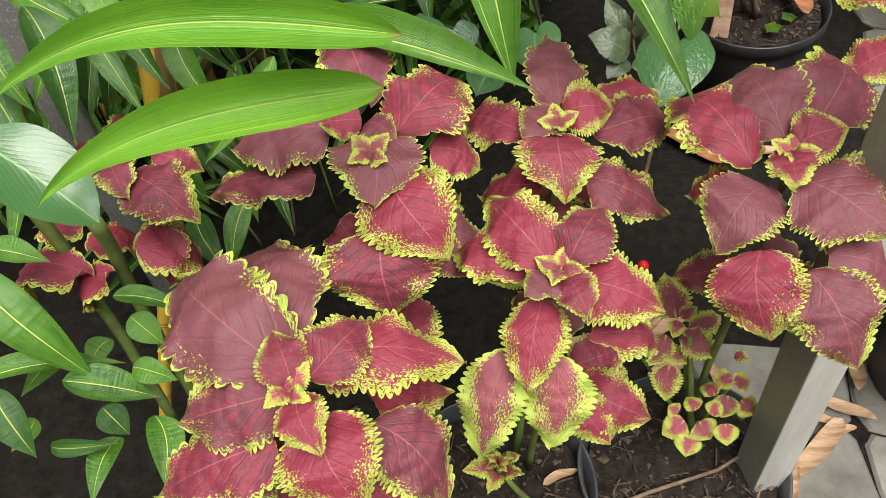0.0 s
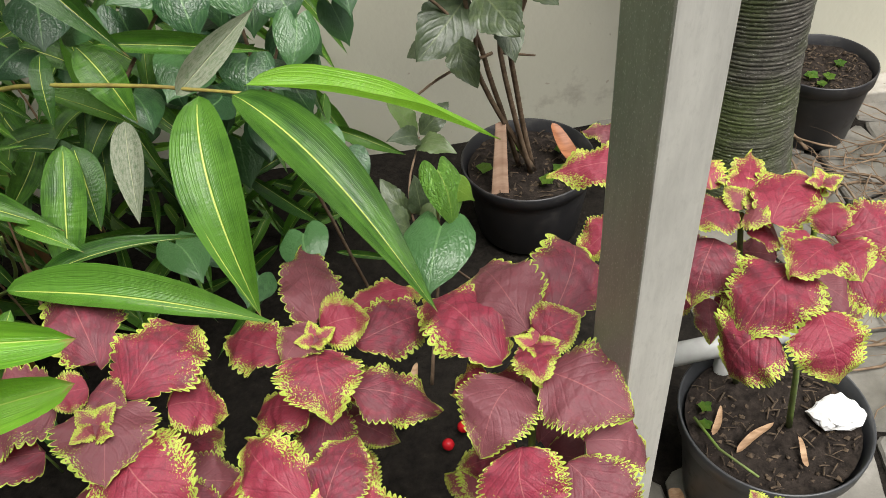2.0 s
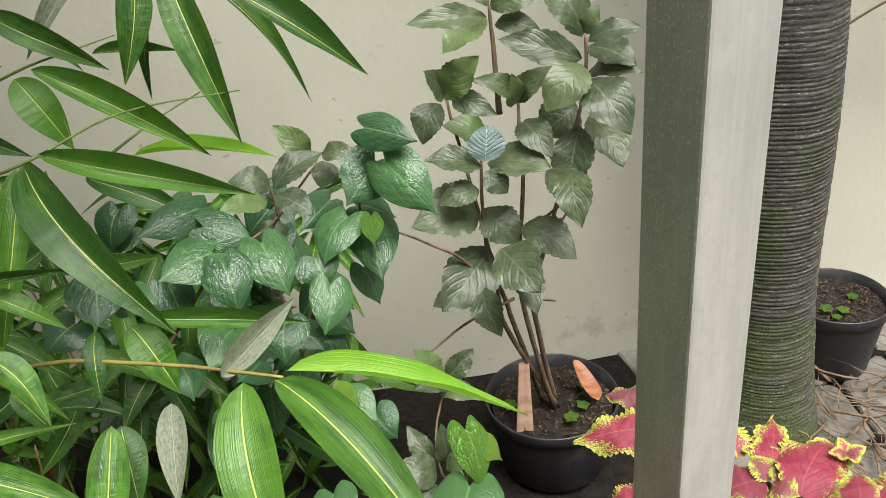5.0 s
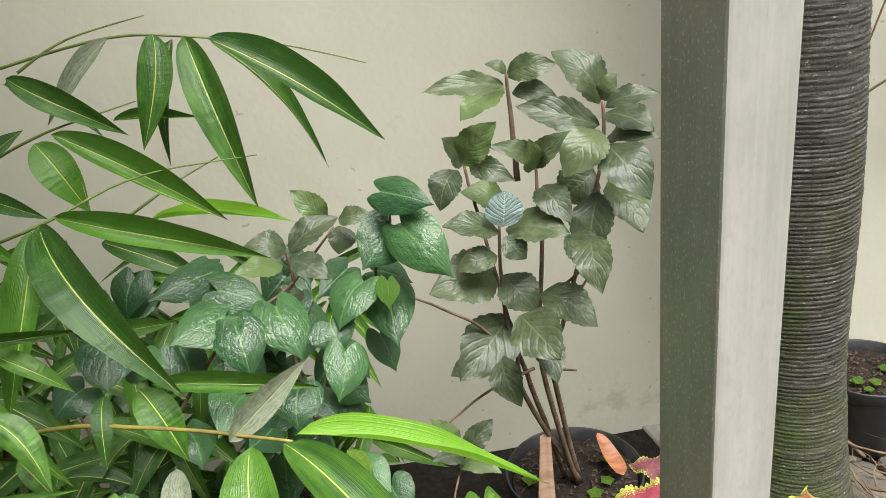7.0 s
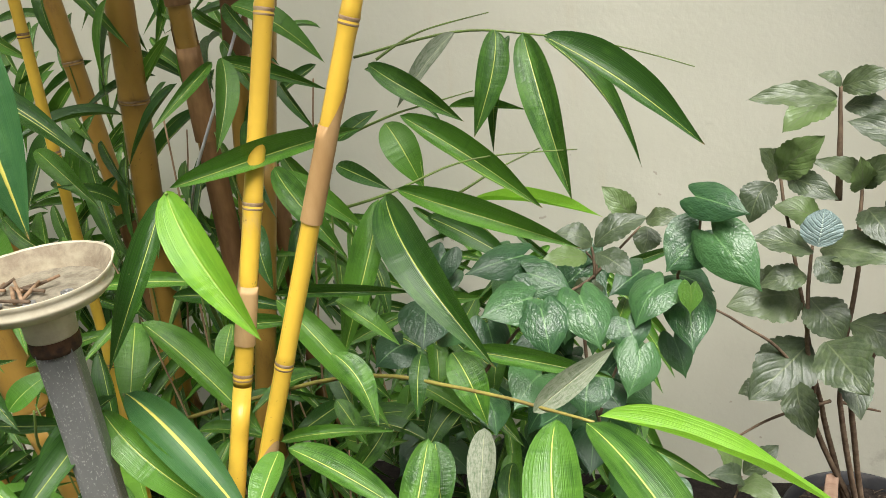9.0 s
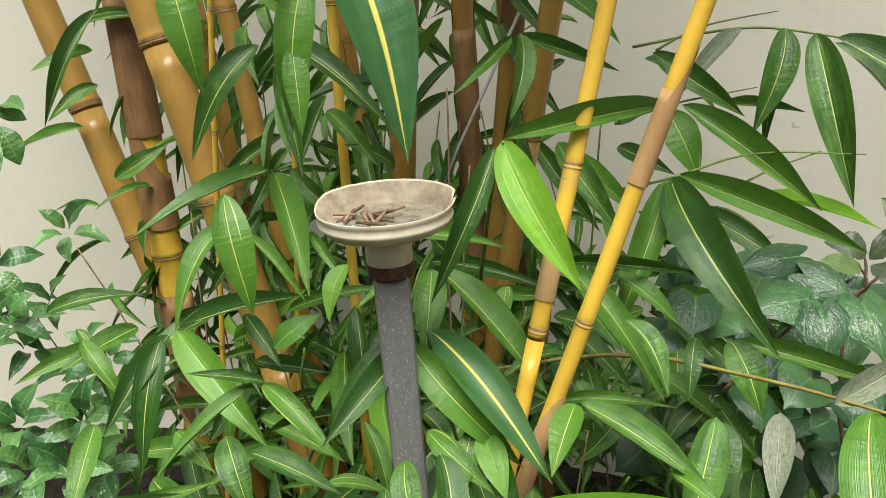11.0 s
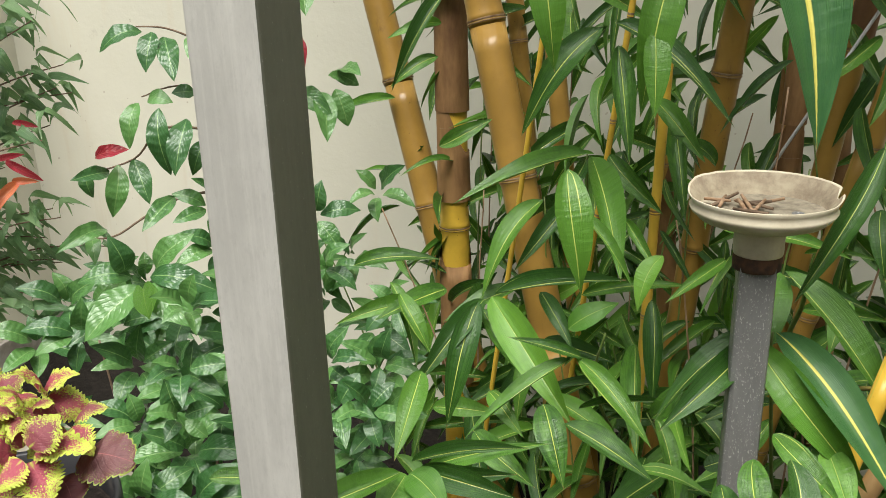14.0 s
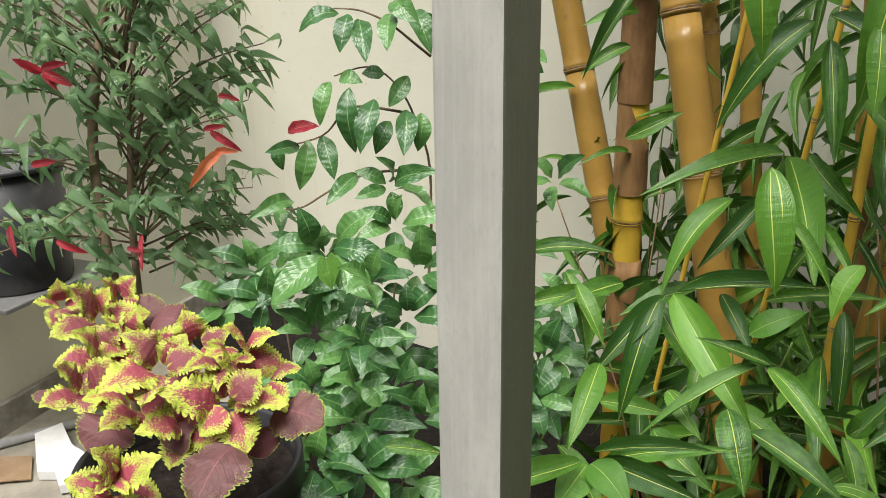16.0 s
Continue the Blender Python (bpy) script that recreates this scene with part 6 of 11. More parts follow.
leaf(CLUMP, BAMBOO, -0.657, 0.429, 1.056, -0.554, 0.494, 1.084, 0.016, 0.11, -0.54, 0.83)
leaf(CLUMP, BAMBOO, -0.650, 0.405, 1.058, -0.698, 0.264, 1.043, 0.027, 0.42, -0.24, 0.88)
leaf(CLUMP, BAMBOO, -0.649, 0.430, 1.049, -0.551, 0.474, 1.033, 0.032, 0.40, -0.67, 0.63)
leaf(CLUMP, BAMBOO, -1.001, 0.387, 0.909, -0.944, 0.451, 0.901, 0.026, 0.51, -0.35, 0.79)
leaf(CLUMP, BAMBOO, -0.773, 0.699, 0.987, -0.701, 0.682, 0.950, 0.028, 0.17, -0.73, 0.66)
leaf(CLUMP, BAMBOO, -0.665, 0.761, 0.971, -0.530, 0.787, 1.019, 0.009, -0.13, -0.68, 0.73)
leaf(CLUMP, BAMBOO, -0.539, 0.727, 1.019, -0.505, 0.744, 1.079, 0.027, 0.02, -0.97, 0.26)
leaf(CLUMP, BAMBOO, -1.122, 0.852, 1.022, -1.029, 0.819, 0.892, 0.032, 0.71, -0.37, 0.60)
leaf(CLUMP, BAMBOO, -0.667, 0.922, 1.463, -0.642, 0.887, 1.352, 0.039, 0.59, -0.72, 0.36)
leaf(CLUMP, BAMBOO_FRESH, -0.657, 0.420, 1.045, -0.645, 0.363, 1.022, 0.037, 0.56, -0.21, 0.80)
leaf(CLUMP, BAMBOO_FRESH, -0.654, 0.422, 1.046, -0.591, 0.413, 1.030, 0.037, 0.14, -0.51, 0.85)
leaf(CLUMP, BAMBOO_FRESH, -1.107, 0.989, 1.457, -1.144, 0.894, 1.438, 0.023, 0.81, -0.40, 0.42)
leaf(CLUMP, BAMBOO, -0.374, 0.625, 1.078, -0.335, 0.575, 1.019, 0.034, 0.37, -0.57, 0.73)
leaf(CLUMP, BAMBOO, -0.346, 0.648, 1.078, -0.305, 0.564, 0.992, 0.039, 0.55, -0.45, 0.70)
leaf(CLUMP, BAMBOO, -0.325, 0.681, 1.060, -0.345, 0.589, 1.012, 0.030, 0.31, -0.49, 0.81)
leaf(CLUMP, BAMBOO, -0.405, 0.626, 1.035, -0.345, 0.551, 0.971, 0.036, 0.30, -0.47, 0.83)
leaf(CLUMP, BAMBOO, -0.325, 0.688, 1.029, -0.265, 0.619, 0.972, 0.027, 0.10, -0.58, 0.81)
leaf(CLUMP, BAMBOO, -0.323, 0.753, 1.021, -0.267, 0.680, 0.950, 0.031, 0.16, -0.62, 0.77)
leaf(CLUMP, BAMBOO, -0.377, 0.682, 1.079, -0.292, 0.656, 1.039, 0.029, 0.24, -0.50, 0.83)
leaf(CLUMP, BAMBOO, -0.413, 0.606, 0.984, -0.341, 0.565, 0.933, 0.032, 0.26, -0.54, 0.80)
leaf(CLUMP, BAMBOO, -0.524, 1.001, 0.638, -0.581, 0.841, 0.553, 0.043, 0.51, -0.54, 0.67)
leaf(CLUMP, BAMBOO, -0.561, 0.810, 0.885, -0.586, 0.678, 0.872, 0.038, 0.39, -0.16, 0.91)
leaf(CLUMP, BAMBOO, -0.463, 0.912, 0.855, -0.451, 0.802, 0.778, 0.026, 0.43, -0.49, 0.76)
leaf(CLUMP, BAMBOO, -0.512, 0.783, 0.791, -0.519, 0.678, 0.763, 0.037, 0.48, -0.26, 0.84)
leaf(CLUMP, BAMBOO, -0.418, 0.944, 0.859, -0.302, 0.908, 0.775, 0.029, 0.41, -0.49, 0.77)
leaf(CLUMP, BAMBOO, -0.368, 0.971, 0.620, -0.272, 0.830, 0.529, 0.038, 0.23, -0.41, 0.88)
leaf(CLUMP, BAMBOO, -0.558, 0.800, 0.768, -0.585, 0.669, 0.679, 0.040, 0.22, -0.58, 0.79)
leaf(CLUMP, BAMBOO, -0.549, 0.990, 0.820, -0.489, 0.950, 0.748, 0.033, 0.26, -0.74, 0.62)
leaf(CLUMP, BAMBOO, -0.636, 0.846, 0.801, -0.588, 0.763, 0.730, 0.040, 0.49, -0.38, 0.78)
leaf(CLUMP, BAMBOO, -0.478, 0.825, 0.867, -0.495, 0.747, 0.817, 0.038, 0.58, -0.52, 0.62)
leaf(CLUMP, BAMBOO, -0.437, 0.931, 0.668, -0.311, 0.883, 0.573, 0.034, 0.49, -0.31, 0.81)
leaf(CLUMP, BAMBOO, -0.667, 0.989, 0.856, -0.588, 0.924, 0.737, 0.033, 0.50, -0.57, 0.65)
leaf(CLUMP, BAMBOO, -0.399, 0.973, 0.595, -0.347, 0.877, 0.502, 0.038, 0.55, -0.41, 0.73)
leaf(CLUMP, BAMBOO, -0.690, 0.934, 0.700, -0.730, 0.779, 0.632, 0.031, 0.23, -0.44, 0.87)
leaf(CLUMP, BAMBOO, -0.682, 0.992, 0.774, -0.665, 0.825, 0.695, 0.036, 0.31, -0.38, 0.87)
leaf(CLUMP, BAMBOO, -0.433, 0.898, 0.849, -0.384, 0.819, 0.791, 0.027, 0.17, -0.52, 0.84)
leaf(CLUMP, BAMBOO, -0.453, 0.890, 0.659, -0.392, 0.846, 0.581, 0.043, 0.65, -0.32, 0.69)
leaf(CLUMP, BAMBOO, -0.510, 0.948, 0.831, -0.509, 0.817, 0.743, 0.034, 0.37, -0.52, 0.77)
leaf(CLUMP, BAMBOO, -0.565, 0.756, 0.819, -0.493, 0.733, 0.733, 0.037, 0.45, -0.70, 0.56)
leaf(CLUMP, BAMBOO, -0.426, 0.884, 0.681, -0.415, 0.723, 0.624, 0.029, 0.51, -0.26, 0.82)
leaf(CLUMP, BAMBOO, -0.664, 0.907, 0.695, -0.597, 0.811, 0.612, 0.047, 0.24, -0.53, 0.81)
leaf(CLUMP, BAMBOO, -0.323, 0.954, 0.762, -0.305, 0.846, 0.656, 0.034, 0.25, -0.66, 0.71)
leaf(CLUMP, BAMBOO, -0.540, 1.004, 0.814, -0.504, 0.908, 0.678, 0.044, 0.25, -0.76, 0.60)
leaf(CLUMP, BAMBOO, -0.550, 1.039, 0.733, -0.471, 1.004, 0.643, 0.043, 0.44, -0.64, 0.63)
leaf(CLUMP, BAMBOO, -0.586, 0.928, 0.692, -0.606, 0.771, 0.643, 0.040, 0.26, -0.32, 0.91)
leaf(CLUMP, BAMBOO, -0.573, 0.929, 0.717, -0.515, 0.847, 0.619, 0.041, 0.21, -0.69, 0.70)
leaf(CLUMP, BAMBOO, -0.387, 1.328, 0.727, -0.367, 1.190, 0.657, 0.031, 0.54, -0.32, 0.78)
leaf(CLUMP, BAMBOO, -0.432, 1.448, 0.768, -0.342, 1.333, 0.647, 0.044, 0.41, -0.49, 0.77)
leaf(CLUMP, BAMBOO, -0.400, 1.476, 0.756, -0.429, 1.325, 0.660, 0.039, 0.53, -0.53, 0.67)
leaf(CLUMP, BAMBOO, -0.156, 1.418, 0.733, -0.295, 1.309, 0.708, 0.039, 0.29, -0.55, 0.78)
leaf(CLUMP, BAMBOO, -0.455, 1.384, 0.744, -0.515, 1.261, 0.739, 0.044, 0.66, -0.35, 0.67)
leaf(CLUMP, BAMBOO, -0.185, 1.478, 0.930, -0.243, 1.368, 0.838, 0.041, 0.41, -0.70, 0.58)
leaf(CLUMP, BAMBOO, -0.219, 1.283, 0.806, -0.221, 1.183, 0.695, 0.029, 0.36, -0.70, 0.62)
leaf(CLUMP, BAMBOO, -0.266, 1.261, 0.882, -0.141, 1.250, 0.807, 0.037, 0.45, -0.40, 0.80)
leaf(CLUMP, BAMBOO, -0.260, 1.377, 0.976, -0.147, 1.367, 0.982, 0.033, -0.10, -0.77, 0.63)
leaf(CLUMP, BAMBOO, -0.403, 1.500, 1.011, -0.344, 1.429, 0.902, 0.042, 0.36, -0.68, 0.64)
leaf(CLUMP, BAMBOO, -0.387, 1.296, 0.772, -0.271, 1.336, 0.769, 0.034, 0.16, -0.41, 0.90)
leaf(CLUMP, BAMBOO, -0.380, 1.216, 0.864, -0.323, 1.184, 0.796, 0.037, 0.42, -0.63, 0.65)
leaf(CLUMP, BAMBOO, -0.264, 1.433, 0.897, -0.231, 1.297, 0.767, 0.043, 0.33, -0.61, 0.72)
leaf(CLUMP, BAMBOO, -0.181, 1.434, 0.747, -0.094, 1.348, 0.692, 0.041, 0.01, -0.53, 0.85)
leaf(CLUMP, BAMBOO, -0.087, 1.217, 0.753, -0.074, 1.114, 0.689, 0.040, 0.14, -0.51, 0.85)
leaf(CLUMP, BAMBOO, -0.496, 1.480, 0.806, -0.481, 1.392, 0.719, 0.045, 0.11, -0.69, 0.72)
leaf(CLUMP, BAMBOO, -0.325, 1.390, 0.895, -0.216, 1.371, 0.836, 0.046, 0.34, -0.51, 0.79)
leaf(CLUMP, BAMBOO, -0.122, 1.363, 0.664, -0.108, 1.265, 0.583, 0.047, 0.05, -0.63, 0.77)
leaf(CLUMP, BAMBOO, -0.319, 1.442, 0.909, -0.423, 1.367, 0.879, 0.035, 0.29, -0.67, 0.68)
leaf(CLUMP, BAMBOO, -0.482, 1.452, 0.797, -0.411, 1.376, 0.703, 0.047, 0.20, -0.68, 0.70)
leaf(CLUMP, BAMBOO, -0.429, 1.299, 0.931, -0.292, 1.252, 0.843, 0.041, 0.35, -0.49, 0.80)
leaf(CLUMP, BAMBOO, -0.366, 1.455, 0.979, -0.446, 1.370, 0.961, 0.040, 0.45, -0.57, 0.69)
leaf(CLUMP, BAMBOO, -0.222, 1.357, 0.826, -0.253, 1.282, 0.756, 0.041, 0.27, -0.71, 0.65)
leaf(CLUMP, BAMBOO, -0.262, 1.416, 0.909, -0.139, 1.346, 0.839, 0.037, 0.09, -0.62, 0.78)
leaf(CLUMP, BAMBOO, -0.242, 1.541, 0.708, -0.099, 1.544, 0.715, 0.042, -0.01, -0.83, 0.56)
leaf(CLUMP, BAMBOO, -0.147, 1.462, 0.767, 0.030, 1.497, 0.771, 0.038, 0.10, -0.58, 0.81)
leaf(CLUMP, BAMBOO, -0.207, 1.381, 0.794, -0.132, 1.263, 0.672, 0.036, 0.14, -0.67, 0.73)
leaf(CLUMP, BAMBOO, -0.170, 1.608, 0.846, -0.013, 1.535, 0.740, 0.034, 0.15, -0.69, 0.70)
leaf(CLUMP, BAMBOO, -0.182, 1.347, 0.898, -0.048, 1.283, 0.819, 0.042, 0.04, -0.74, 0.67)
leaf(CLUMP, BAMBOO, -0.315, 1.435, 0.812, -0.271, 1.368, 0.701, 0.034, 0.17, -0.81, 0.56)
leaf(CLUMP, BAMBOO, -0.167, 1.577, 0.921, -0.001, 1.545, 0.833, 0.045, 0.13, -0.83, 0.54)
leaf(CLUMP, BAMBOO, -0.398, 1.215, 0.911, -0.473, 1.093, 0.910, 0.038, 0.31, -0.20, 0.93)
leaf(CLUMP, BAMBOO, -0.117, 1.391, 0.948, -0.121, 1.250, 0.830, 0.039, 0.42, -0.59, 0.69)
leaf(CLUMP, BAMBOO, -0.335, 1.232, 0.808, -0.201, 1.217, 0.771, 0.035, 0.21, -0.35, 0.91)
leaf(CLUMP, BAMBOO, -0.532, 1.201, 1.008, -0.398, 1.188, 1.028, 0.029, -0.17, -0.74, 0.65)
leaf(CLUMP, BAMBOO, -0.556, 1.137, 0.761, -0.610, 1.017, 0.743, 0.037, 0.44, -0.32, 0.84)
leaf(CLUMP, BAMBOO, -0.577, 1.266, 0.794, -0.673, 1.149, 0.772, 0.032, 0.18, -0.32, 0.93)
leaf(CLUMP, BAMBOO, -1.022, 0.956, 0.770, -0.902, 0.851, 0.659, 0.041, 0.38, -0.44, 0.82)
leaf(CLUMP, BAMBOO, -0.858, 0.963, 0.842, -0.701, 0.973, 0.786, 0.037, 0.33, -0.34, 0.88)
leaf(CLUMP, BAMBOO, -0.970, 1.062, 0.843, -0.970, 0.941, 0.778, 0.043, 0.50, -0.41, 0.76)
leaf(CLUMP, BAMBOO, -1.018, 0.842, 0.814, -0.901, 0.883, 0.825, 0.039, 0.15, -0.64, 0.76)
leaf(CLUMP, BAMBOO, -0.286, 1.364, 0.825, -0.160, 1.302, 0.761, 0.032, 0.07, -0.64, 0.77)
leaf(CLUMP, BAMBOO, -1.065, 0.868, 0.992, -1.126, 0.725, 0.986, 0.032, 0.57, -0.28, 0.77)
leaf(CLUMP, BAMBOO, -0.176, 1.273, 0.828, -0.232, 1.190, 0.773, 0.040, 0.29, -0.66, 0.69)
leaf(CLUMP, BAMBOO, -0.901, 0.976, 0.912, -0.873, 0.893, 0.811, 0.035, 0.50, -0.60, 0.63)
leaf(CLUMP, BAMBOO, -0.315, 1.282, 0.791, -0.385, 1.200, 0.702, 0.045, 0.23, -0.80, 0.56)
leaf(CLUMP, BAMBOO, -0.529, 1.114, 0.847, -0.559, 1.008, 0.768, 0.030, 0.34, -0.62, 0.70)
leaf(CLUMP, BAMBOO, -0.930, 0.966, 1.022, -0.995, 0.847, 0.981, 0.040, 0.32, -0.46, 0.83)
leaf(CLUMP, BAMBOO, -0.631, 1.022, 0.743, -0.609, 0.927, 0.656, 0.036, 0.25, -0.62, 0.74)
leaf(CLUMP, BAMBOO, -0.987, 0.946, 0.974, -0.896, 0.951, 0.869, 0.043, 0.71, -0.38, 0.59)
leaf(CLUMP, BAMBOO, -0.934, 1.058, 0.892, -0.815, 1.119, 0.857, 0.034, 0.47, -0.49, 0.73)
leaf(CLUMP, BAMBOO, -1.104, 0.827, 0.690, -0.957, 0.815, 0.577, 0.043, 0.59, -0.20, 0.78)
leaf(CLUMP, BAMBOO, -0.678, 1.120, 0.648, -0.503, 1.121, 0.688, 0.036, -0.20, -0.43, 0.88)
leaf(CLUMP, BAMBOO, -0.421, 1.226, 0.975, -0.322, 1.206, 0.964, 0.032, -0.01, -0.53, 0.85)
leaf(CLUMP, BAMBOO, -0.709, 1.005, 0.694, -0.607, 0.981, 0.626, 0.037, 0.46, -0.35, 0.82)
leaf(CLUMP, BAMBOO, -0.433, 1.331, 0.703, -0.307, 1.326, 0.707, 0.045, -0.05, -0.80, 0.60)
leaf(CLUMP, BAMBOO, -0.537, 1.312, 0.808, -0.628, 1.239, 0.791, 0.033, 0.15, -0.40, 0.90)
leaf(CLUMP, BAMBOO, -0.776, 1.162, 0.977, -0.724, 1.084, 0.811, 0.038, 0.23, -0.85, 0.47)
leaf(CLUMP, BAMBOO, -1.028, 0.896, 1.018, -1.054, 0.747, 1.002, 0.043, 0.60, -0.19, 0.78)
leaf(CLUMP, BAMBOO, -0.950, 1.067, 0.978, -0.851, 1.027, 0.906, 0.034, 0.36, -0.51, 0.78)
leaf(CLUMP, BAMBOO, -0.902, 1.129, 0.964, -0.730, 1.219, 0.999, 0.033, 0.29, -0.77, 0.57)
leaf(CLUMP, BAMBOO, -0.772, 1.127, 0.794, -0.626, 1.141, 0.828, 0.032, -0.15, -0.51, 0.84)
leaf(CLUMP, BAMBOO, -0.231, 1.315, 0.817, -0.297, 1.200, 0.780, 0.031, 0.11, -0.36, 0.93)
leaf(CLUMP, BAMBOO, -0.716, 1.240, 0.736, -0.591, 1.207, 0.632, 0.045, 0.52, -0.41, 0.75)
stem(CLUMP, GREEN_STEM, 0.0026, 0.0009, (-0.345, 1.448, 1.391), (-0.171, 1.473, 1.415), (-0.040, 1.482, 1.399), (0.083, 1.496, 1.370), (0.210, 1.476, 1.330))
stem(CLUMP, GREEN_STEM, 0.0026, 0.0009, (-0.354, 1.375, 1.273), (-0.268, 1.344, 1.309), (-0.206, 1.359, 1.322), (-0.134, 1.406, 1.330))
stem(CLUMP, GREEN_STEM, 0.0026, 0.0009, (-0.322, 1.229, 1.197), (-0.221, 1.196, 1.235), (-0.120, 1.293, 1.250), (0.029, 1.376, 1.234))
stem(CLUMP, GREEN_STEM, 0.0026, 0.0009, (-0.303, 1.443, 1.385), (-0.229, 1.476, 1.420), (-0.119, 1.511, 1.437))
stem(CLUMP, GREEN_STEM, 0.0026, 0.0009, (-0.166, 1.311, 1.182), (-0.104, 1.361, 1.208), (-0.035, 1.405, 1.231))

GING = thing("ginger_plant", (-0.708, 0.748, 0), "green leafy plant with pale broad leaves and thick stems", "plant")
leaf(GING, BROAD, -0.308, 0.472, 1.091, -0.218, 0.440, 1.031, 0.065, 0.49, -0.20, 0.85)
leaf(GING, BAMBOO, -0.337, 0.411, 0.830, -0.258, 0.421, 0.787, 0.040, 0.48, 0.00, 0.88)
leaf(GING, BAMBOO, -0.274, 0.430, 0.826, -0.229, 0.422, 0.819, 0.028, 0.05, -0.48, 0.88)
leaf(GING, BAMBOO, -0.349, 0.363, 0.790, -0.281, 0.367, 0.795, 0.019, -0.04, -0.39, 0.92)
leaf(GING, BAMBOO, -0.296, 0.386, 0.766, -0.297, 0.316, 0.775, 0.031, 0.27, 0.12, 0.96)
leaf(GING, BAMBOO, -0.280, 0.419, 0.748, -0.253, 0.353, 0.734, 0.041, 0.43, -0.02, 0.90)
leaf(GING, BAMBOO, -0.322, 0.513, 0.786, -0.288, 0.495, 0.761, 0.036, 0.41, -0.38, 0.83)
leaf(GING, BAMBOO, -0.339, 0.426, 0.748, -0.312, 0.408, 0.724, 0.036, 0.44, -0.41, 0.80)
leaf(GING, BAMBOO, -0.437, 0.505, 0.794, -0.424, 0.468, 0.765, 0.032, 0.36, -0.49, 0.79)
leaf(GING, BAMBOO, -0.398, 0.488, 0.755, -0.404, 0.417, 0.785, 0.032, 0.75, 0.20, 0.63)
leaf(GING, BAMBOO, -0.360, 0.511, 0.742, -0.377, 0.474, 0.733, 0.032, 0.22, -0.33, 0.92)
leaf(GING, BAMBOO, -0.419, 0.418, 0.733, -0.427, 0.379, 0.735, 0.027, 0.23, 0.00, 0.97)
stem(GING, GREEN_STEM, 0.008, 0.006, (-0.373, 0.541, 0.982), (-0.369, 0.537, 0.792), (-0.337, 0.489, 0.590))
stem(GING, GREEN_STEM, 0.008, 0.006, (-0.309, 0.533, 0.920), (-0.326, 0.541, 0.766), (-0.318, 0.518, 0.595))

BETEL = thing("betel_vine", (0.05, 1.45, 0), "climbing vine with glossy puckered heart-shaped leaves", "vine")
leaf(BETEL, HEART, 0.205, 1.365, 1.154, 0.281, 1.315, 1.142, 0.055, -0.32, -0.66, 0.68)
leaf(BETEL, HEART, 0.213, 1.383, 1.089, 0.160, 1.335, 1.041, 0.079, 0.27, -0.81, 0.51)
leaf(BETEL, HEART, 0.230, 1.345, 1.100, 0.295, 1.280, 1.034, 0.075, -0.27, -0.81, 0.53)
leaf(BETEL, HEART, 0.157, 1.339, 1.018, 0.112, 1.279, 0.973, 0.071, -0.17, -0.51, 0.84)
leaf(BETEL, HEART, 0.197, 1.370, 0.987, 0.200, 1.270, 0.935, 0.073, 0.08, -0.46, 0.89)
leaf(BETEL, HEART, -0.048, 1.260, 1.105, -0.127, 1.200, 1.102, 0.055, 0.33, -0.48, 0.81)
leaf(BETEL, HEART, -0.038, 1.223, 1.092, 0.031, 1.213, 1.064, 0.055, 0.21, -0.63, 0.75)
leaf(BETEL, HEART, -0.028, 1.190, 1.067, -0.096, 1.138, 1.062, 0.069, 0.31, -0.49, 0.81)
leaf(BETEL, HEART, -0.013, 1.168, 1.061, 0.005, 1.118, 1.005, 0.063, 0.11, -0.72, 0.68)
leaf(BETEL, HEART, 0.040, 1.203, 1.065, 0.074, 1.139, 1.012, 0.069, 0.27, -0.53, 0.81)
leaf(BETEL, HEART, 0.100, 1.301, 0.975, 0.118, 1.272, 0.938, 0.067, 0.26, -0.70, 0.67)
leaf(BETEL, HEART, 0.119, 1.263, 0.944, 0.102, 1.207, 0.891, 0.060, 0.22, -0.70, 0.67)
leaf(BETEL, HEART, 0.169, 1.380, 0.901, 0.189, 1.346, 0.843, 0.049, 0.37, -0.74, 0.56)
leaf(BETEL, HEART, -0.176, 1.144, 1.069, -0.169, 1.086, 1.036, 0.069, 0.33, -0.44, 0.84)
leaf(BETEL, HEART, -0.213, 1.126, 1.022, -0.247, 1.090, 1.005, 0.062, 0.08, -0.49, 0.87)
leaf(BETEL, HEART, -0.013, 1.139, 0.969, -0.042, 1.068, 0.956, 0.069, 0.47, -0.34, 0.82)
leaf(BETEL, HEART, 0.049, 1.207, 0.925, 0.043, 1.159, 0.883, 0.068, 0.13, -0.66, 0.74)
leaf(BETEL, HEART, 0.012, 1.133, 0.914, -0.010, 1.074, 0.927, 0.050, 0.68, -0.10, 0.72)
leaf(BETEL, HEART, 0.126, 1.127, 0.830, 0.166, 1.090, 0.808, 0.055, -0.08, -0.57, 0.81)
leaf(BETEL, HEART, -0.102, 1.202, 1.018, -0.084, 1.163, 0.965, 0.060, 0.57, -0.56, 0.60)
leaf(BETEL, HEART, -0.092, 1.105, 0.951, -0.067, 1.053, 0.922, 0.057, 0.40, -0.29, 0.87)
leaf(BETEL, HEART, 0.062, 1.269, 0.869, 0.095, 1.227, 0.851, 0.055, 0.15, -0.29, 0.95)
leaf(BETEL, HEART, -0.160, 1.184, 1.020, -0.106, 1.147, 1.025, 0.051, -0.33, -0.36, 0.87)
leaf(BETEL, HEART, 0.170, 1.455, 0.981, 0.234, 1.390, 0.982, 0.050, -0.50, -0.48, 0.72)
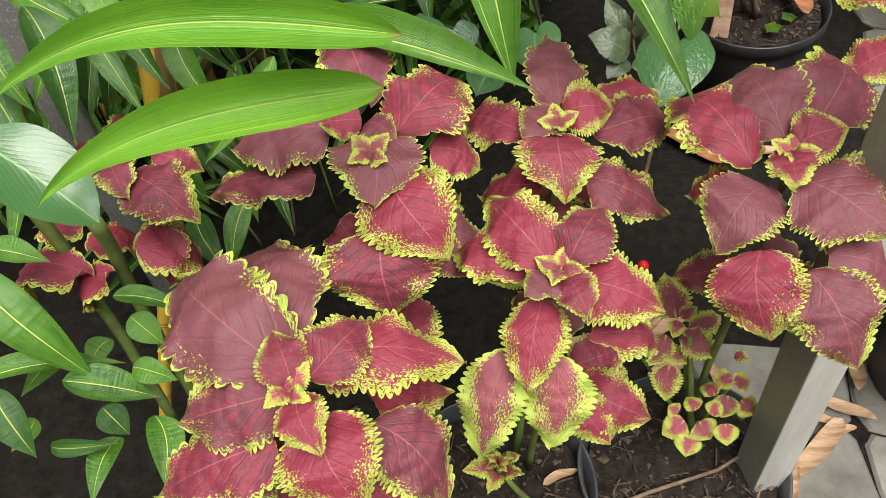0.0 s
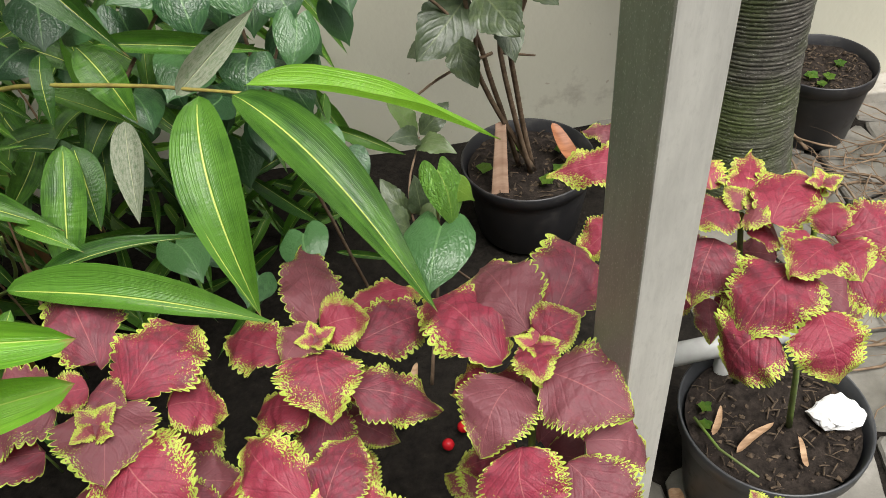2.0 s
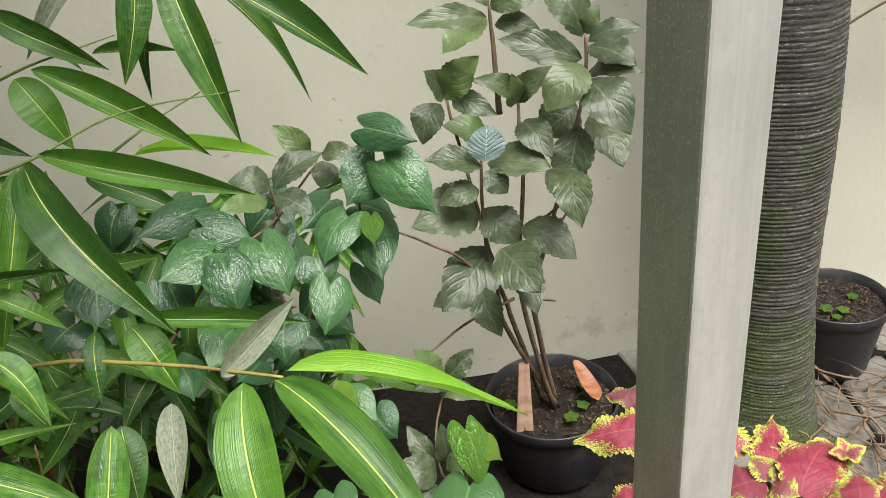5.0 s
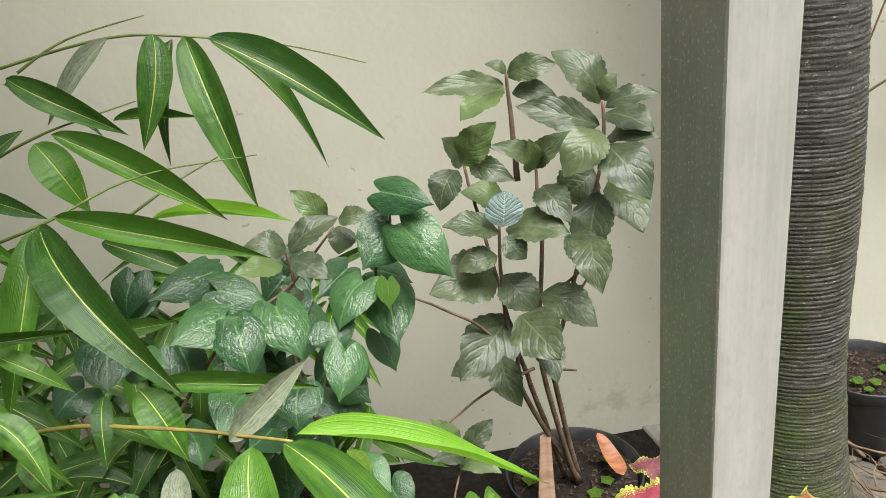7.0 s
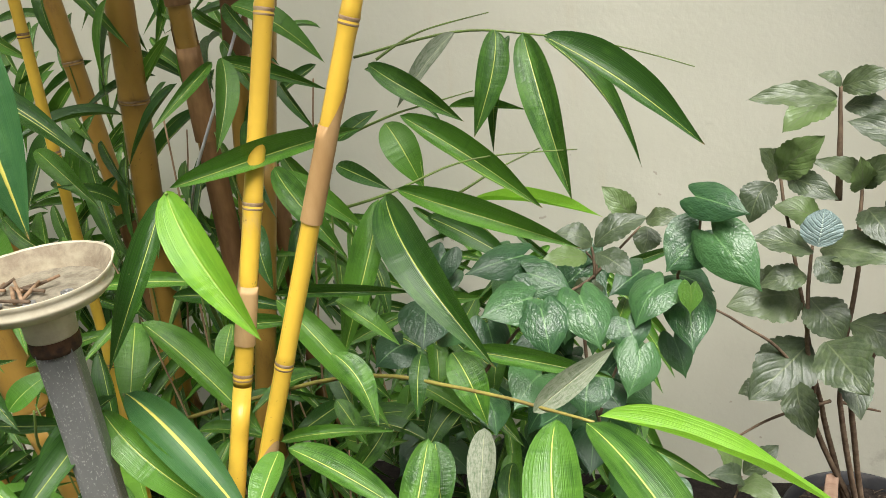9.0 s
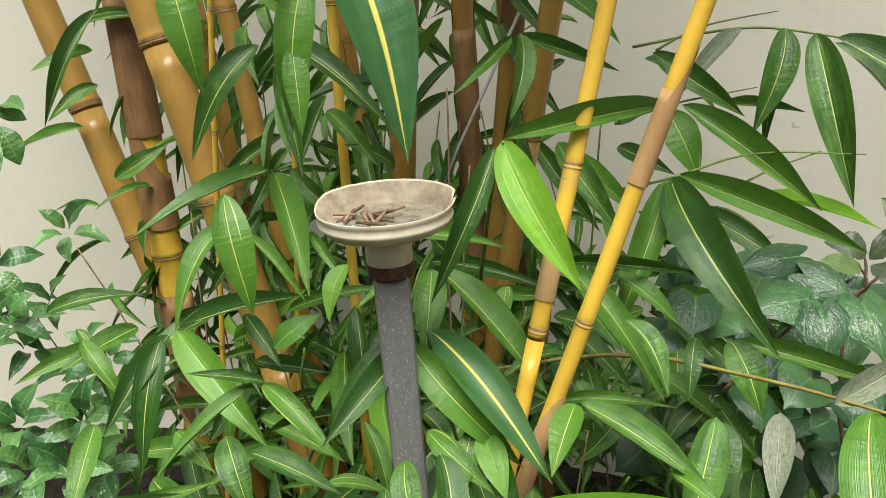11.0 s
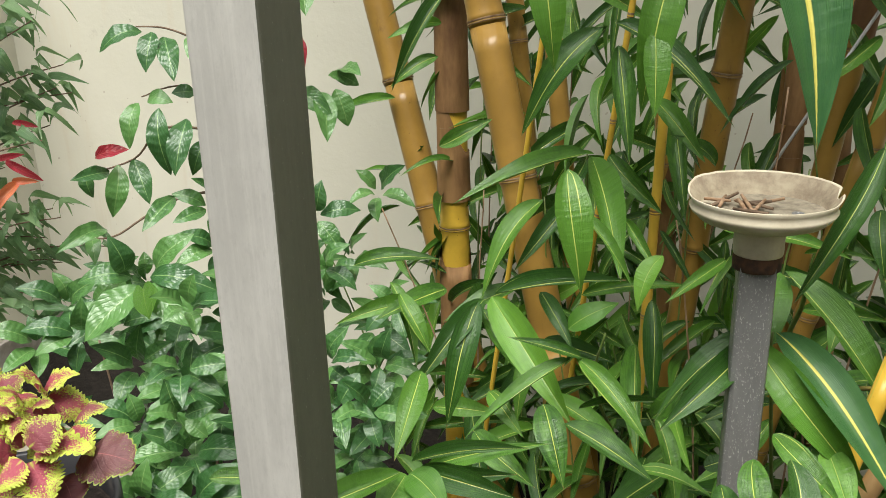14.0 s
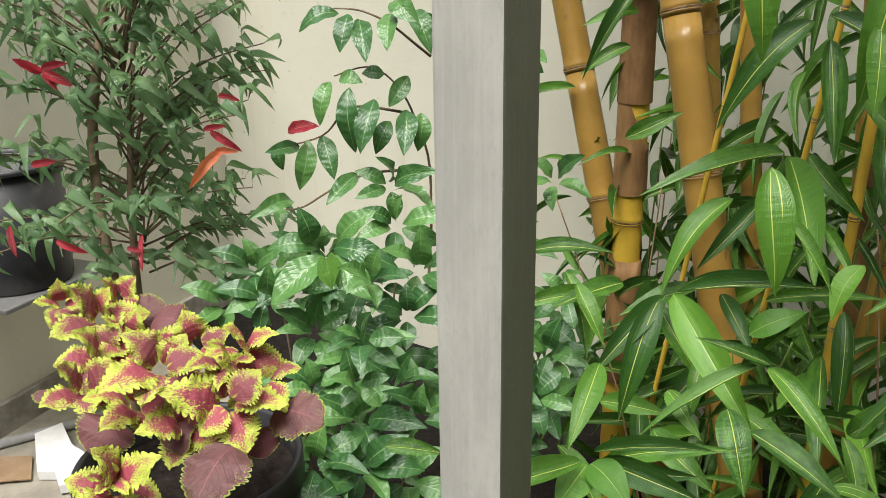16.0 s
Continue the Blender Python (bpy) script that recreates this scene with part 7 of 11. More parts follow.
leaf(BETEL, HEART_LIGHT, 0.196, 1.313, 1.028, 0.195, 1.245, 1.015, 0.032, 0.17, -0.19, 0.97)
leaf(BETEL, HEART_LIGHT, 0.110, 1.110, 0.860, 0.142, 1.078, 0.839, 0.045, 0.16, -0.42, 0.89)
leaf(BETEL, HEART, 0.284, 1.017, 0.726, 0.248, 0.918, 0.690, 0.090, -0.14, -0.29, 0.95)
leaf(BETEL, HEART, 0.088, 1.045, 0.725, 0.101, 0.984, 0.699, 0.065, -0.13, -0.41, 0.90)
leaf(BETEL, HEART, 0.160, 1.195, 0.735, 0.189, 1.162, 0.706, 0.061, -0.13, -0.72, 0.68)
leaf(BETEL, HEART, -0.073, 0.990, 0.787, -0.033, 0.917, 0.779, 0.057, 0.03, -0.09, 1.00)
leaf(BETEL, HEART, 0.026, 0.966, 0.730, 0.012, 0.911, 0.728, 0.049, 0.35, -0.12, 0.93)
leaf(BETEL, HEART, -0.028, 1.034, 0.742, -0.010, 1.001, 0.714, 0.060, 0.26, -0.54, 0.80)
leaf(BETEL, HEART_LIGHT, 0.290, 1.070, 0.785, 0.302, 1.008, 0.724, 0.053, 0.27, -0.65, 0.71)
leaf(BETEL, HEART_LIGHT, 0.307, 1.072, 0.758, 0.335, 1.025, 0.760, 0.039, -0.35, -0.17, 0.92)
stem(BETEL, TWIG, 0.003, 0.0018, (0.197, 1.401, 0.982), (0.178, 1.392, 1.010), (0.211, 1.384, 1.089), (0.209, 1.383, 1.142))
stem(BETEL, TWIG, 0.003, 0.0018, (0.048, 1.302, 0.794), (0.089, 1.341, 0.883), (0.171, 1.384, 0.994))
stem(BETEL, TWIG, 0.003, 0.0018, (-0.141, 1.181, 0.904), (-0.041, 1.219, 1.017), (0.045, 1.382, 1.015), (0.032, 1.396, 1.051))
stem(BETEL, TWIG, 0.003, 0.0018, (0.239, 0.901, 0.519), (0.269, 0.986, 0.640), (0.283, 1.030, 0.711), (0.282, 1.102, 0.760))

CROTON = thing("dark_shrub", (0.15, 1.55, 0), "dark dusty leaves of a thin shrub, partly eaten", "shrub")
leaf(CROTON, FICUS, 0.043, 1.383, 1.067, -0.017, 1.368, 1.095, 0.047, 0.44, -0.67, 0.59)
leaf(CROTON, FICUS, 0.047, 1.382, 1.065, 0.131, 1.403, 1.110, 0.051, -0.19, -0.70, 0.69)
leaf(CROTON, FICUS, 0.051, 1.360, 1.064, 0.109, 1.312, 1.047, 0.047, -0.05, -0.39, 0.92)
leaf(CROTON, FICUS, 0.037, 1.356, 1.058, -0.028, 1.293, 1.079, 0.041, 0.60, -0.39, 0.70)
leaf(CROTON, FICUS, 0.110, 1.444, 1.091, 0.060, 1.439, 1.150, 0.043, 0.36, -0.91, 0.23)
leaf(CROTON, FICUS, 0.128, 1.444, 1.087, 0.184, 1.414, 1.102, 0.034, -0.47, -0.53, 0.70)
leaf(CROTON, FICUS, 0.060, 1.375, 0.995, 0.002, 1.356, 0.978, 0.046, 0.02, -0.70, 0.71)
leaf(CROTON, FICUS, 0.126, 1.459, 1.071, 0.120, 1.428, 1.033, 0.048, 0.21, -0.77, 0.60)
stem(CROTON, TWIG, 0.004, 0.002, (0.150, 1.550, 0.000), (0.025, 1.394, 0.792), (0.045, 1.382, 1.015), (0.043, 1.382, 1.065))
stem(CROTON, TWIG, 0.003, 0.0015, (0.045, 1.382, 1.015), (0.118, 1.440, 1.079))

SEEDLING = thing("young_shrub", (0.42, 1.55, 0), "small dark seedling with dusty pointed leaves", "shrub")
leaf(SEEDLING, FICUS, 0.249, 1.328, 0.472, 0.202, 1.378, 0.542, 0.043, -0.09, -0.84, 0.54)
leaf(SEEDLING, FICUS, 0.270, 1.333, 0.477, 0.265, 1.328, 0.576, 0.046, 0.15, -0.99, -0.04)
leaf(SEEDLING, FICUS, 0.246, 1.302, 0.473, 0.174, 1.296, 0.525, 0.066, 0.52, -0.55, 0.65)
leaf(SEEDLING, FICUS, 0.267, 1.322, 0.466, 0.342, 1.339, 0.534, 0.048, -0.46, -0.60, 0.65)
leaf(SEEDLING, FICUS, 0.265, 1.300, 0.472, 0.292, 1.262, 0.472, 0.054, -0.22, -0.16, 0.96)
leaf(SEEDLING, FICUS, 0.237, 1.297, 0.468, 0.205, 1.247, 0.465, 0.043, 0.12, -0.13, 0.98)
leaf(SEEDLING, FICUS, 0.284, 1.486, 0.554, 0.235, 1.481, 0.644, 0.048, 0.63, -0.72, 0.30)
leaf(SEEDLING, FICUS, 0.292, 1.485, 0.553, 0.355, 1.503, 0.608, 0.048, -0.15, -0.88, 0.46)
leaf(SEEDLING, FICUS, 0.287, 1.462, 0.556, 0.231, 1.405, 0.610, 0.041, 0.77, -0.18, 0.61)
leaf(SEEDLING, FICUS, 0.284, 1.457, 0.549, 0.349, 1.385, 0.578, 0.045, -0.42, -0.01, 0.91)
stem(SEEDLING, TWIG, 0.003, 0.002, (0.420, 1.550, 0.000), (0.256, 1.320, 0.463), (0.287, 1.482, 0.549))

POTTREE = thing("potted_tree", (0.572, 1.79, 0.19), "young potted tree with dark dusty wavy leaves", "tree")
leaf(POTTREE, FICUS, 0.462, 1.709, 1.230, 0.425, 1.716, 1.255, 0.030, 0.29, -0.71, 0.63)
leaf(POTTREE, FICUS, 0.470, 1.761, 1.215, 0.561, 1.721, 1.237, 0.054, -0.44, -0.84, 0.31)
leaf(POTTREE, FICUS, 0.446, 1.645, 1.227, 0.298, 1.617, 1.240, 0.050, 0.20, -0.80, 0.57)
leaf(POTTREE, FICUS, 0.463, 1.761, 1.199, 0.367, 1.711, 1.153, 0.077, -0.12, -0.54, 0.83)
leaf(POTTREE, FICUS, 0.479, 1.763, 1.180, 0.564, 1.729, 1.169, 0.048, -0.22, -0.76, 0.61)
leaf(POTTREE, FICUS, 0.647, 1.741, 1.141, 0.566, 1.769, 1.253, 0.090, 0.25, -0.88, 0.40)
leaf(POTTREE, FICUS, 0.644, 1.706, 1.158, 0.667, 1.694, 1.212, 0.047, -0.81, -0.54, 0.22)
leaf(POTTREE, FICUS, 0.623, 1.610, 1.171, 0.714, 1.575, 1.196, 0.044, -0.42, -0.65, 0.63)
leaf(POTTREE, FICUS, 0.645, 1.692, 1.136, 0.713, 1.605, 1.120, 0.072, -0.17, -0.31, 0.94)
leaf(POTTREE, FICUS, 0.626, 1.665, 1.122, 0.471, 1.679, 1.176, 0.068, 0.07, -0.90, 0.44)
leaf(POTTREE, FICUS, 0.612, 1.612, 1.129, 0.531, 1.557, 1.071, 0.089, -0.14, -0.62, 0.78)
leaf(POTTREE, FICUS, 0.645, 1.689, 1.081, 0.720, 1.603, 1.109, 0.050, -0.52, -0.19, 0.83)
leaf(POTTREE, FICUS, 0.629, 1.609, 1.098, 0.669, 1.492, 1.036, 0.094, -0.13, -0.50, 0.86)
leaf(POTTREE, FICUS, 0.618, 1.688, 1.029, 0.539, 1.672, 0.982, 0.095, -0.15, -0.83, 0.54)
leaf(POTTREE, FICUS, 0.647, 1.678, 1.002, 0.682, 1.569, 0.935, 0.089, 0.09, -0.50, 0.86)
leaf(POTTREE, FICUS, 0.603, 1.598, 1.014, 0.561, 1.527, 0.911, 0.086, -0.41, -0.66, 0.63)
leaf(POTTREE, FICUS, 0.568, 1.529, 0.955, 0.558, 1.429, 0.896, 0.071, -0.41, -0.43, 0.80)
leaf(POTTREE, FICUS, 0.506, 1.713, 1.046, 0.416, 1.660, 1.111, 0.047, 0.61, -0.76, 0.23)
leaf(POTTREE, FICUS, 0.486, 1.603, 1.084, 0.535, 1.541, 1.157, 0.046, -0.84, -0.54, 0.10)
leaf(POTTREE, FICUS, 0.484, 1.593, 1.077, 0.471, 1.543, 1.149, 0.044, 0.35, -0.80, -0.49)
leaf(POTTREE, FICUS, 0.371, 1.745, 1.054, 0.329, 1.701, 1.124, 0.059, 0.70, -0.71, -0.03)
leaf(POTTREE, FICUS, 0.354, 1.638, 1.091, 0.416, 1.583, 1.178, 0.066, -0.69, -0.72, 0.04)
leaf(POTTREE, FICUS, 0.370, 1.640, 1.088, 0.441, 1.571, 1.070, 0.047, -0.51, -0.67, 0.55)
leaf(POTTREE, FICUS, 0.349, 1.661, 1.071, 0.304, 1.616, 1.013, 0.067, -0.15, -0.72, 0.68)
leaf(POTTREE, FICUS, 0.432, 1.678, 0.971, 0.354, 1.661, 1.028, 0.069, 0.53, -0.67, 0.52)
leaf(POTTREE, FICUS, 0.410, 1.576, 0.968, 0.304, 1.565, 1.004, 0.068, 0.33, -0.31, 0.89)
leaf(POTTREE, FICUS, 0.424, 1.597, 0.965, 0.527, 1.515, 0.978, 0.083, -0.31, -0.24, 0.92)
leaf(POTTREE, FICUS, 0.411, 1.551, 0.969, 0.448, 1.528, 0.930, 0.050, -0.01, -0.87, 0.50)
leaf(POTTREE, FICUS, 0.400, 1.570, 0.925, 0.319, 1.543, 0.920, 0.051, 0.15, -0.60, 0.78)
leaf(POTTREE, FICUS, 0.402, 1.628, 0.842, 0.269, 1.560, 0.871, 0.110, 0.46, -0.64, 0.62)
leaf(POTTREE, FICUS, 0.413, 1.614, 0.860, 0.468, 1.557, 0.803, 0.087, 0.16, -0.62, 0.77)
leaf(POTTREE, FICUS, 0.477, 1.579, 0.827, 0.569, 1.499, 0.786, 0.082, -0.14, -0.57, 0.81)
leaf(POTTREE, FICUS, 0.418, 1.617, 0.766, 0.304, 1.507, 0.703, 0.112, 0.30, -0.69, 0.66)
leaf(POTTREE, FICUS, 0.421, 1.479, 0.842, 0.469, 1.367, 0.811, 0.097, -0.38, -0.39, 0.84)
leaf(POTTREE, FICUS, 0.461, 1.489, 0.780, 0.466, 1.394, 0.748, 0.058, -0.13, -0.32, 0.94)
leaf(POTTREE, FICUS, 0.390, 1.540, 0.724, 0.406, 1.455, 0.663, 0.064, -0.29, -0.59, 0.75)
leaf(POTTREE, FICUS, 0.502, 1.620, 1.031, 0.532, 1.525, 0.996, 0.065, -0.17, -0.39, 0.91)
leaf(POTTREE, FICUS, 0.350, 1.593, 0.686, 0.287, 1.568, 0.679, 0.046, 0.06, -0.41, 0.91)
leaf(POTTREE, FICUS, 0.527, 1.554, 0.951, 0.585, 1.478, 0.919, 0.064, -0.33, -0.57, 0.76)
leaf(POTTREE, FICUS_PALE, 0.413, 1.556, 0.987, 0.422, 1.564, 1.054, 0.071, 0.00, -0.99, 0.12)
stem(POTTREE, TWIG, 0.007, 0.003, (0.574, 1.766, 0.190), (0.490, 1.678, 0.596), (0.502, 1.667, 0.894), (0.501, 1.688, 1.054))
stem(POTTREE, TWIG, 0.007, 0.003, (0.550, 1.800, 0.190), (0.464, 1.688, 0.550), (0.408, 1.582, 0.787), (0.416, 1.622, 0.962))
stem(POTTREE, TWIG, 0.007, 0.003, (0.468, 1.702, 1.019), (0.467, 1.718, 1.130), (0.464, 1.723, 1.229))
stem(POTTREE, TWIG, 0.007, 0.003, (0.583, 1.787, 0.190), (0.511, 1.689, 0.600), (0.536, 1.636, 0.737), (0.621, 1.656, 1.037), (0.635, 1.672, 1.167))
stem(POTTREE, TWIG, 0.007, 0.003, (0.584, 1.773, 0.190), (0.451, 1.693, 0.519), (0.424, 1.609, 0.717), (0.364, 1.691, 1.072))
stem(POTTREE, TWIG, 0.004, 0.002, (0.472, 1.680, 0.595), (0.367, 1.588, 0.618), (0.262, 1.520, 0.598))
stem(POTTREE, TWIG, 0.004, 0.002, (0.408, 1.582, 0.709), (0.338, 1.551, 0.802), (0.236, 1.475, 0.906))
stem(POTTREE, TWIG, 0.004, 0.002, (0.491, 1.686, 0.591), (0.558, 1.651, 0.594))
stem(POTTREE, TWIG, 0.004, 0.002, (0.519, 1.620, 0.806), (0.577, 1.593, 0.867))
stem(POTTREE, TWIG, 0.004, 0.002, (0.542, 1.602, 0.780), (0.574, 1.584, 0.847))
leaf(BETEL, HEART, 0.023, 1.388, 0.694, 0.026, 1.309, 0.667, 0.062, 0.20, -0.31, 0.93)
leaf(BETEL, HEART, -0.042, 1.632, 0.730, -0.091, 1.572, 0.691, 0.073, -0.33, -0.31, 0.89)
leaf(BETEL, HEART, -0.211, 1.485, 0.675, -0.234, 1.391, 0.665, 0.071, 0.62, -0.23, 0.75)
leaf(BETEL, HEART, 0.000, 1.583, 0.898, -0.013, 1.494, 0.842, 0.079, -0.28, -0.48, 0.83)
leaf(BETEL, HEART, 0.031, 1.440, 0.726, -0.026, 1.407, 0.693, 0.065, 0.20, -0.84, 0.50)
leaf(BETEL, HEART, 0.021, 1.432, 0.671, 0.030, 1.350, 0.649, 0.059, 0.08, -0.25, 0.96)
leaf(BETEL, HEART, -0.022, 1.548, 0.870, -0.096, 1.512, 0.850, 0.072, 0.03, -0.53, 0.85)
leaf(BETEL, HEART, -0.029, 1.602, 0.805, -0.106, 1.526, 0.798, 0.085, -0.04, -0.05, 1.00)
leaf(BETEL, HEART, -0.031, 1.421, 0.744, -0.090, 1.359, 0.711, 0.080, -0.23, -0.28, 0.93)
leaf(BETEL, HEART, -0.141, 1.446, 0.795, -0.109, 1.397, 0.734, 0.071, -0.22, -0.81, 0.54)
leaf(BETEL, HEART, 0.065, 1.524, 0.749, 0.130, 1.472, 0.705, 0.076, -0.11, -0.72, 0.69)
leaf(BETEL, HEART, -0.250, 1.625, 0.761, -0.190, 1.570, 0.724, 0.069, -0.04, -0.58, 0.81)
leaf(BETEL, HEART, 0.016, 1.634, 0.962, -0.030, 1.602, 0.920, 0.059, -0.42, -0.44, 0.79)
leaf(BETEL, HEART, 0.068, 1.518, 0.701, 0.097, 1.470, 0.641, 0.069, 0.00, -0.78, 0.62)
leaf(BETEL, HEART, -0.289, 1.465, 0.594, -0.214, 1.416, 0.570, 0.074, 0.09, -0.32, 0.94)
leaf(BETEL, HEART, -0.187, 1.512, 0.547, -0.126, 1.424, 0.504, 0.092, -0.31, -0.58, 0.75)
leaf(BETEL, HEART, -0.061, 1.528, 0.565, -0.051, 1.446, 0.507, 0.086, -0.20, -0.58, 0.79)
leaf(BETEL, HEART, -0.074, 1.481, 0.827, -0.108, 1.419, 0.790, 0.066, 0.47, -0.63, 0.62)
leaf(BETEL, HEART, 0.026, 1.550, 0.874, 0.025, 1.467, 0.816, 0.077, 0.24, -0.56, 0.80)
leaf(BETEL, HEART, -0.257, 1.557, 0.985, -0.278, 1.518, 0.922, 0.067, -0.09, -0.83, 0.55)
leaf(BETEL, HEART, -0.162, 1.527, 0.562, -0.111, 1.444, 0.532, 0.075, 0.02, -0.33, 0.94)
leaf(BETEL, HEART, -0.028, 1.539, 0.888, -0.030, 1.492, 0.820, 0.069, 0.07, -0.82, 0.57)
leaf(BETEL, HEART, -0.152, 1.634, 0.837, -0.201, 1.574, 0.805, 0.070, 0.26, -0.61, 0.75)
leaf(BETEL, HEART, 0.083, 1.426, 0.600, 0.103, 1.340, 0.565, 0.074, -0.24, -0.41, 0.88)
leaf(BETEL, HEART, -0.133, 1.515, 0.807, -0.177, 1.415, 0.791, 0.083, 0.12, -0.21, 0.97)
leaf(BETEL, HEART, -0.319, 1.599, 0.807, -0.263, 1.580, 0.767, 0.063, 0.02, -0.89, 0.46)
leaf(BETEL, HEART, -0.294, 1.559, 0.682, -0.259, 1.477, 0.620, 0.090, 0.09, -0.58, 0.81)
leaf(BETEL, HEART, -0.258, 1.583, 0.938, -0.327, 1.547, 0.916, 0.076, -0.07, -0.41, 0.91)
leaf(BETEL, HEART, 0.016, 1.410, 0.683, 0.012, 1.355, 0.628, 0.068, 0.04, -0.71, 0.70)
leaf(BETEL, HEART, -0.122, 1.552, 0.956, -0.136, 1.452, 0.919, 0.072, -0.15, -0.32, 0.93)
leaf(BETEL, HEART, -0.024, 1.645, 0.920, 0.049, 1.558, 0.891, 0.077, -0.27, -0.50, 0.83)
leaf(BETEL, HEART, 0.055, 1.608, 0.638, 0.022, 1.517, 0.623, 0.066, -0.12, -0.12, 0.99)
leaf(BETEL, HEART, -0.305, 1.590, 0.718, -0.369, 1.518, 0.707, 0.089, 0.30, -0.40, 0.87)
leaf(BETEL, HEART, -0.155, 1.603, 0.640, -0.194, 1.526, 0.628, 0.068, 0.44, -0.35, 0.82)
leaf(BETEL, HEART, 0.083, 1.536, 0.783, 0.027, 1.500, 0.735, 0.069, -0.19, -0.67, 0.72)
leaf(BETEL, HEART, 0.020, 1.614, 0.945, -0.049, 1.572, 0.888, 0.084, 0.18, -0.88, 0.44)
leaf(BETEL, HEART, 0.105, 1.768, 0.850, 0.045, 1.662, 0.844, 0.072, 0.56, -0.36, 0.75)
leaf(BETEL, HEART, -0.167, 1.515, 0.575, -0.095, 1.454, 0.570, 0.065, -0.44, -0.58, 0.68)
leaf(BETEL, HEART, -0.040, 1.530, 0.757, 0.029, 1.455, 0.754, 0.063, -0.23, -0.25, 0.94)
leaf(BETEL, HEART, -0.314, 1.454, 0.612, -0.361, 1.388, 0.575, 0.088, 0.31, -0.62, 0.72)
leaf(BETEL, HEART, -0.147, 1.654, 0.945, -0.175, 1.568, 0.920, 0.063, 0.51, -0.39, 0.77)
leaf(BETEL, HEART, -0.118, 1.565, 0.770, -0.051, 1.483, 0.765, 0.062, -0.25, -0.26, 0.93)
leaf(BETEL, HEART, -0.265, 1.455, 0.848, -0.211, 1.409, 0.810, 0.064, 0.37, -0.29, 0.88)
leaf(BETEL, HEART, -0.071, 1.604, 0.796, -0.026, 1.544, 0.753, 0.066, 0.09, -0.53, 0.84)
leaf(BETEL, HEART, 0.086, 1.533, 0.796, 0.136, 1.484, 0.753, 0.066, 0.31, -0.43, 0.85)
leaf(BETEL, HEART, -0.077, 1.458, 0.679, -0.081, 1.366, 0.662, 0.063, -0.25, -0.17, 0.95)

COFFEE = thing("coffee_shrub", (-1.512, 0.606, 0), "low shrub with glossy deeply veined green leaves", "shrub")
leaf(COFFEE, QUILT, -1.467, 0.565, 1.018, -1.468, 0.447, 0.952, 0.066, 0.52, -0.42, 0.74)
leaf(COFFEE, QUILT, -1.465, 0.570, 1.018, -1.356, 0.600, 0.959, 0.062, 0.52, -0.44, 0.73)
leaf(COFFEE, QUILT, -1.480, 0.591, 1.026, -1.367, 0.662, 1.005, 0.050, 0.49, -0.58, 0.65)
leaf(COFFEE, QUILT, -1.529, 0.581, 1.015, -1.570, 0.496, 1.023, 0.045, 0.70, -0.27, 0.66)
leaf(COFFEE, QUILT, -1.539, 0.569, 1.025, -1.525, 0.547, 1.105, 0.047, 0.97, -0.10, -0.20)
leaf(COFFEE, QUILT, -1.511, 0.621, 1.023, -1.454, 0.673, 1.093, 0.051, 0.33, -0.87, 0.37)
leaf(COFFEE, HEART_LIGHT, -1.448, 0.558, 1.020, -1.365, 0.520, 0.996, 0.039, 0.12, -0.34, 0.93)
leaf(COFFEE, QUILT, -1.643, 0.514, 0.877, -1.624, 0.487, 0.824, 0.038, 0.53, -0.67, 0.53)
leaf(COFFEE, QUILT, -1.643, 0.505, 0.887, -1.646, 0.426, 0.882, 0.037, 0.49, -0.07, 0.87)
leaf(COFFEE, QUILT, -1.646, 0.505, 0.894, -1.680, 0.423, 0.923, 0.043, 0.75, -0.08, 0.65)
leaf(COFFEE, QUILT, -1.617, 0.507, 0.912, -1.581, 0.502, 0.986, 0.037, 0.70, -0.61, -0.38)
leaf(COFFEE, QUILT, -1.627, 0.522, 0.903, -1.581, 0.590, 0.953, 0.046, 0.52, -0.71, 0.49)
leaf(COFFEE, QUILT, -1.613, 0.513, 0.891, -1.547, 0.558, 0.860, 0.040, 0.53, -0.20, 0.83)
leaf(COFFEE, QUILT, -1.491, 0.562, 0.847, -1.429, 0.625, 0.814, 0.044, 0.61, -0.20, 0.77)
leaf(COFFEE, QUILT, -1.474, 0.545, 0.851, -1.400, 0.544, 0.809, 0.043, 0.42, -0.52, 0.75)
leaf(COFFEE, QUILT, -1.495, 0.544, 0.845, -1.455, 0.480, 0.816, 0.040, 0.47, -0.10, 0.88)
leaf(COFFEE, QUILT, -1.526, 0.556, 0.843, -1.520, 0.475, 0.871, 0.032, 0.73, 0.27, 0.63)
leaf(COFFEE, QUILT, -1.479, 0.533, 0.875, -1.471, 0.461, 0.939, 0.038, 0.81, 0.44, 0.39)
leaf(COFFEE, QUILT, -1.525, 0.568, 0.853, -1.477, 0.554, 0.941, 0.039, 0.39, -0.85, -0.35)
leaf(COFFEE, QUILT, -1.516, 0.571, 0.850, -1.483, 0.621, 0.886, 0.034, 0.55, -0.70, 0.47)
leaf(COFFEE, QUILT, -1.429, 0.627, 0.804, -1.313, 0.669, 0.810, 0.047, 0.08, -0.36, 0.93)
leaf(COFFEE, QUILT, -1.426, 0.613, 0.802, -1.338, 0.592, 0.786, 0.036, 0.05, -0.48, 0.88)
leaf(COFFEE, QUILT, -1.435, 0.607, 0.799, -1.427, 0.544, 0.754, 0.043, 0.28, -0.53, 0.80)
leaf(COFFEE, QUILT, -1.423, 0.594, 0.818, -1.420, 0.500, 0.836, 0.037, 0.33, 0.19, 0.92)
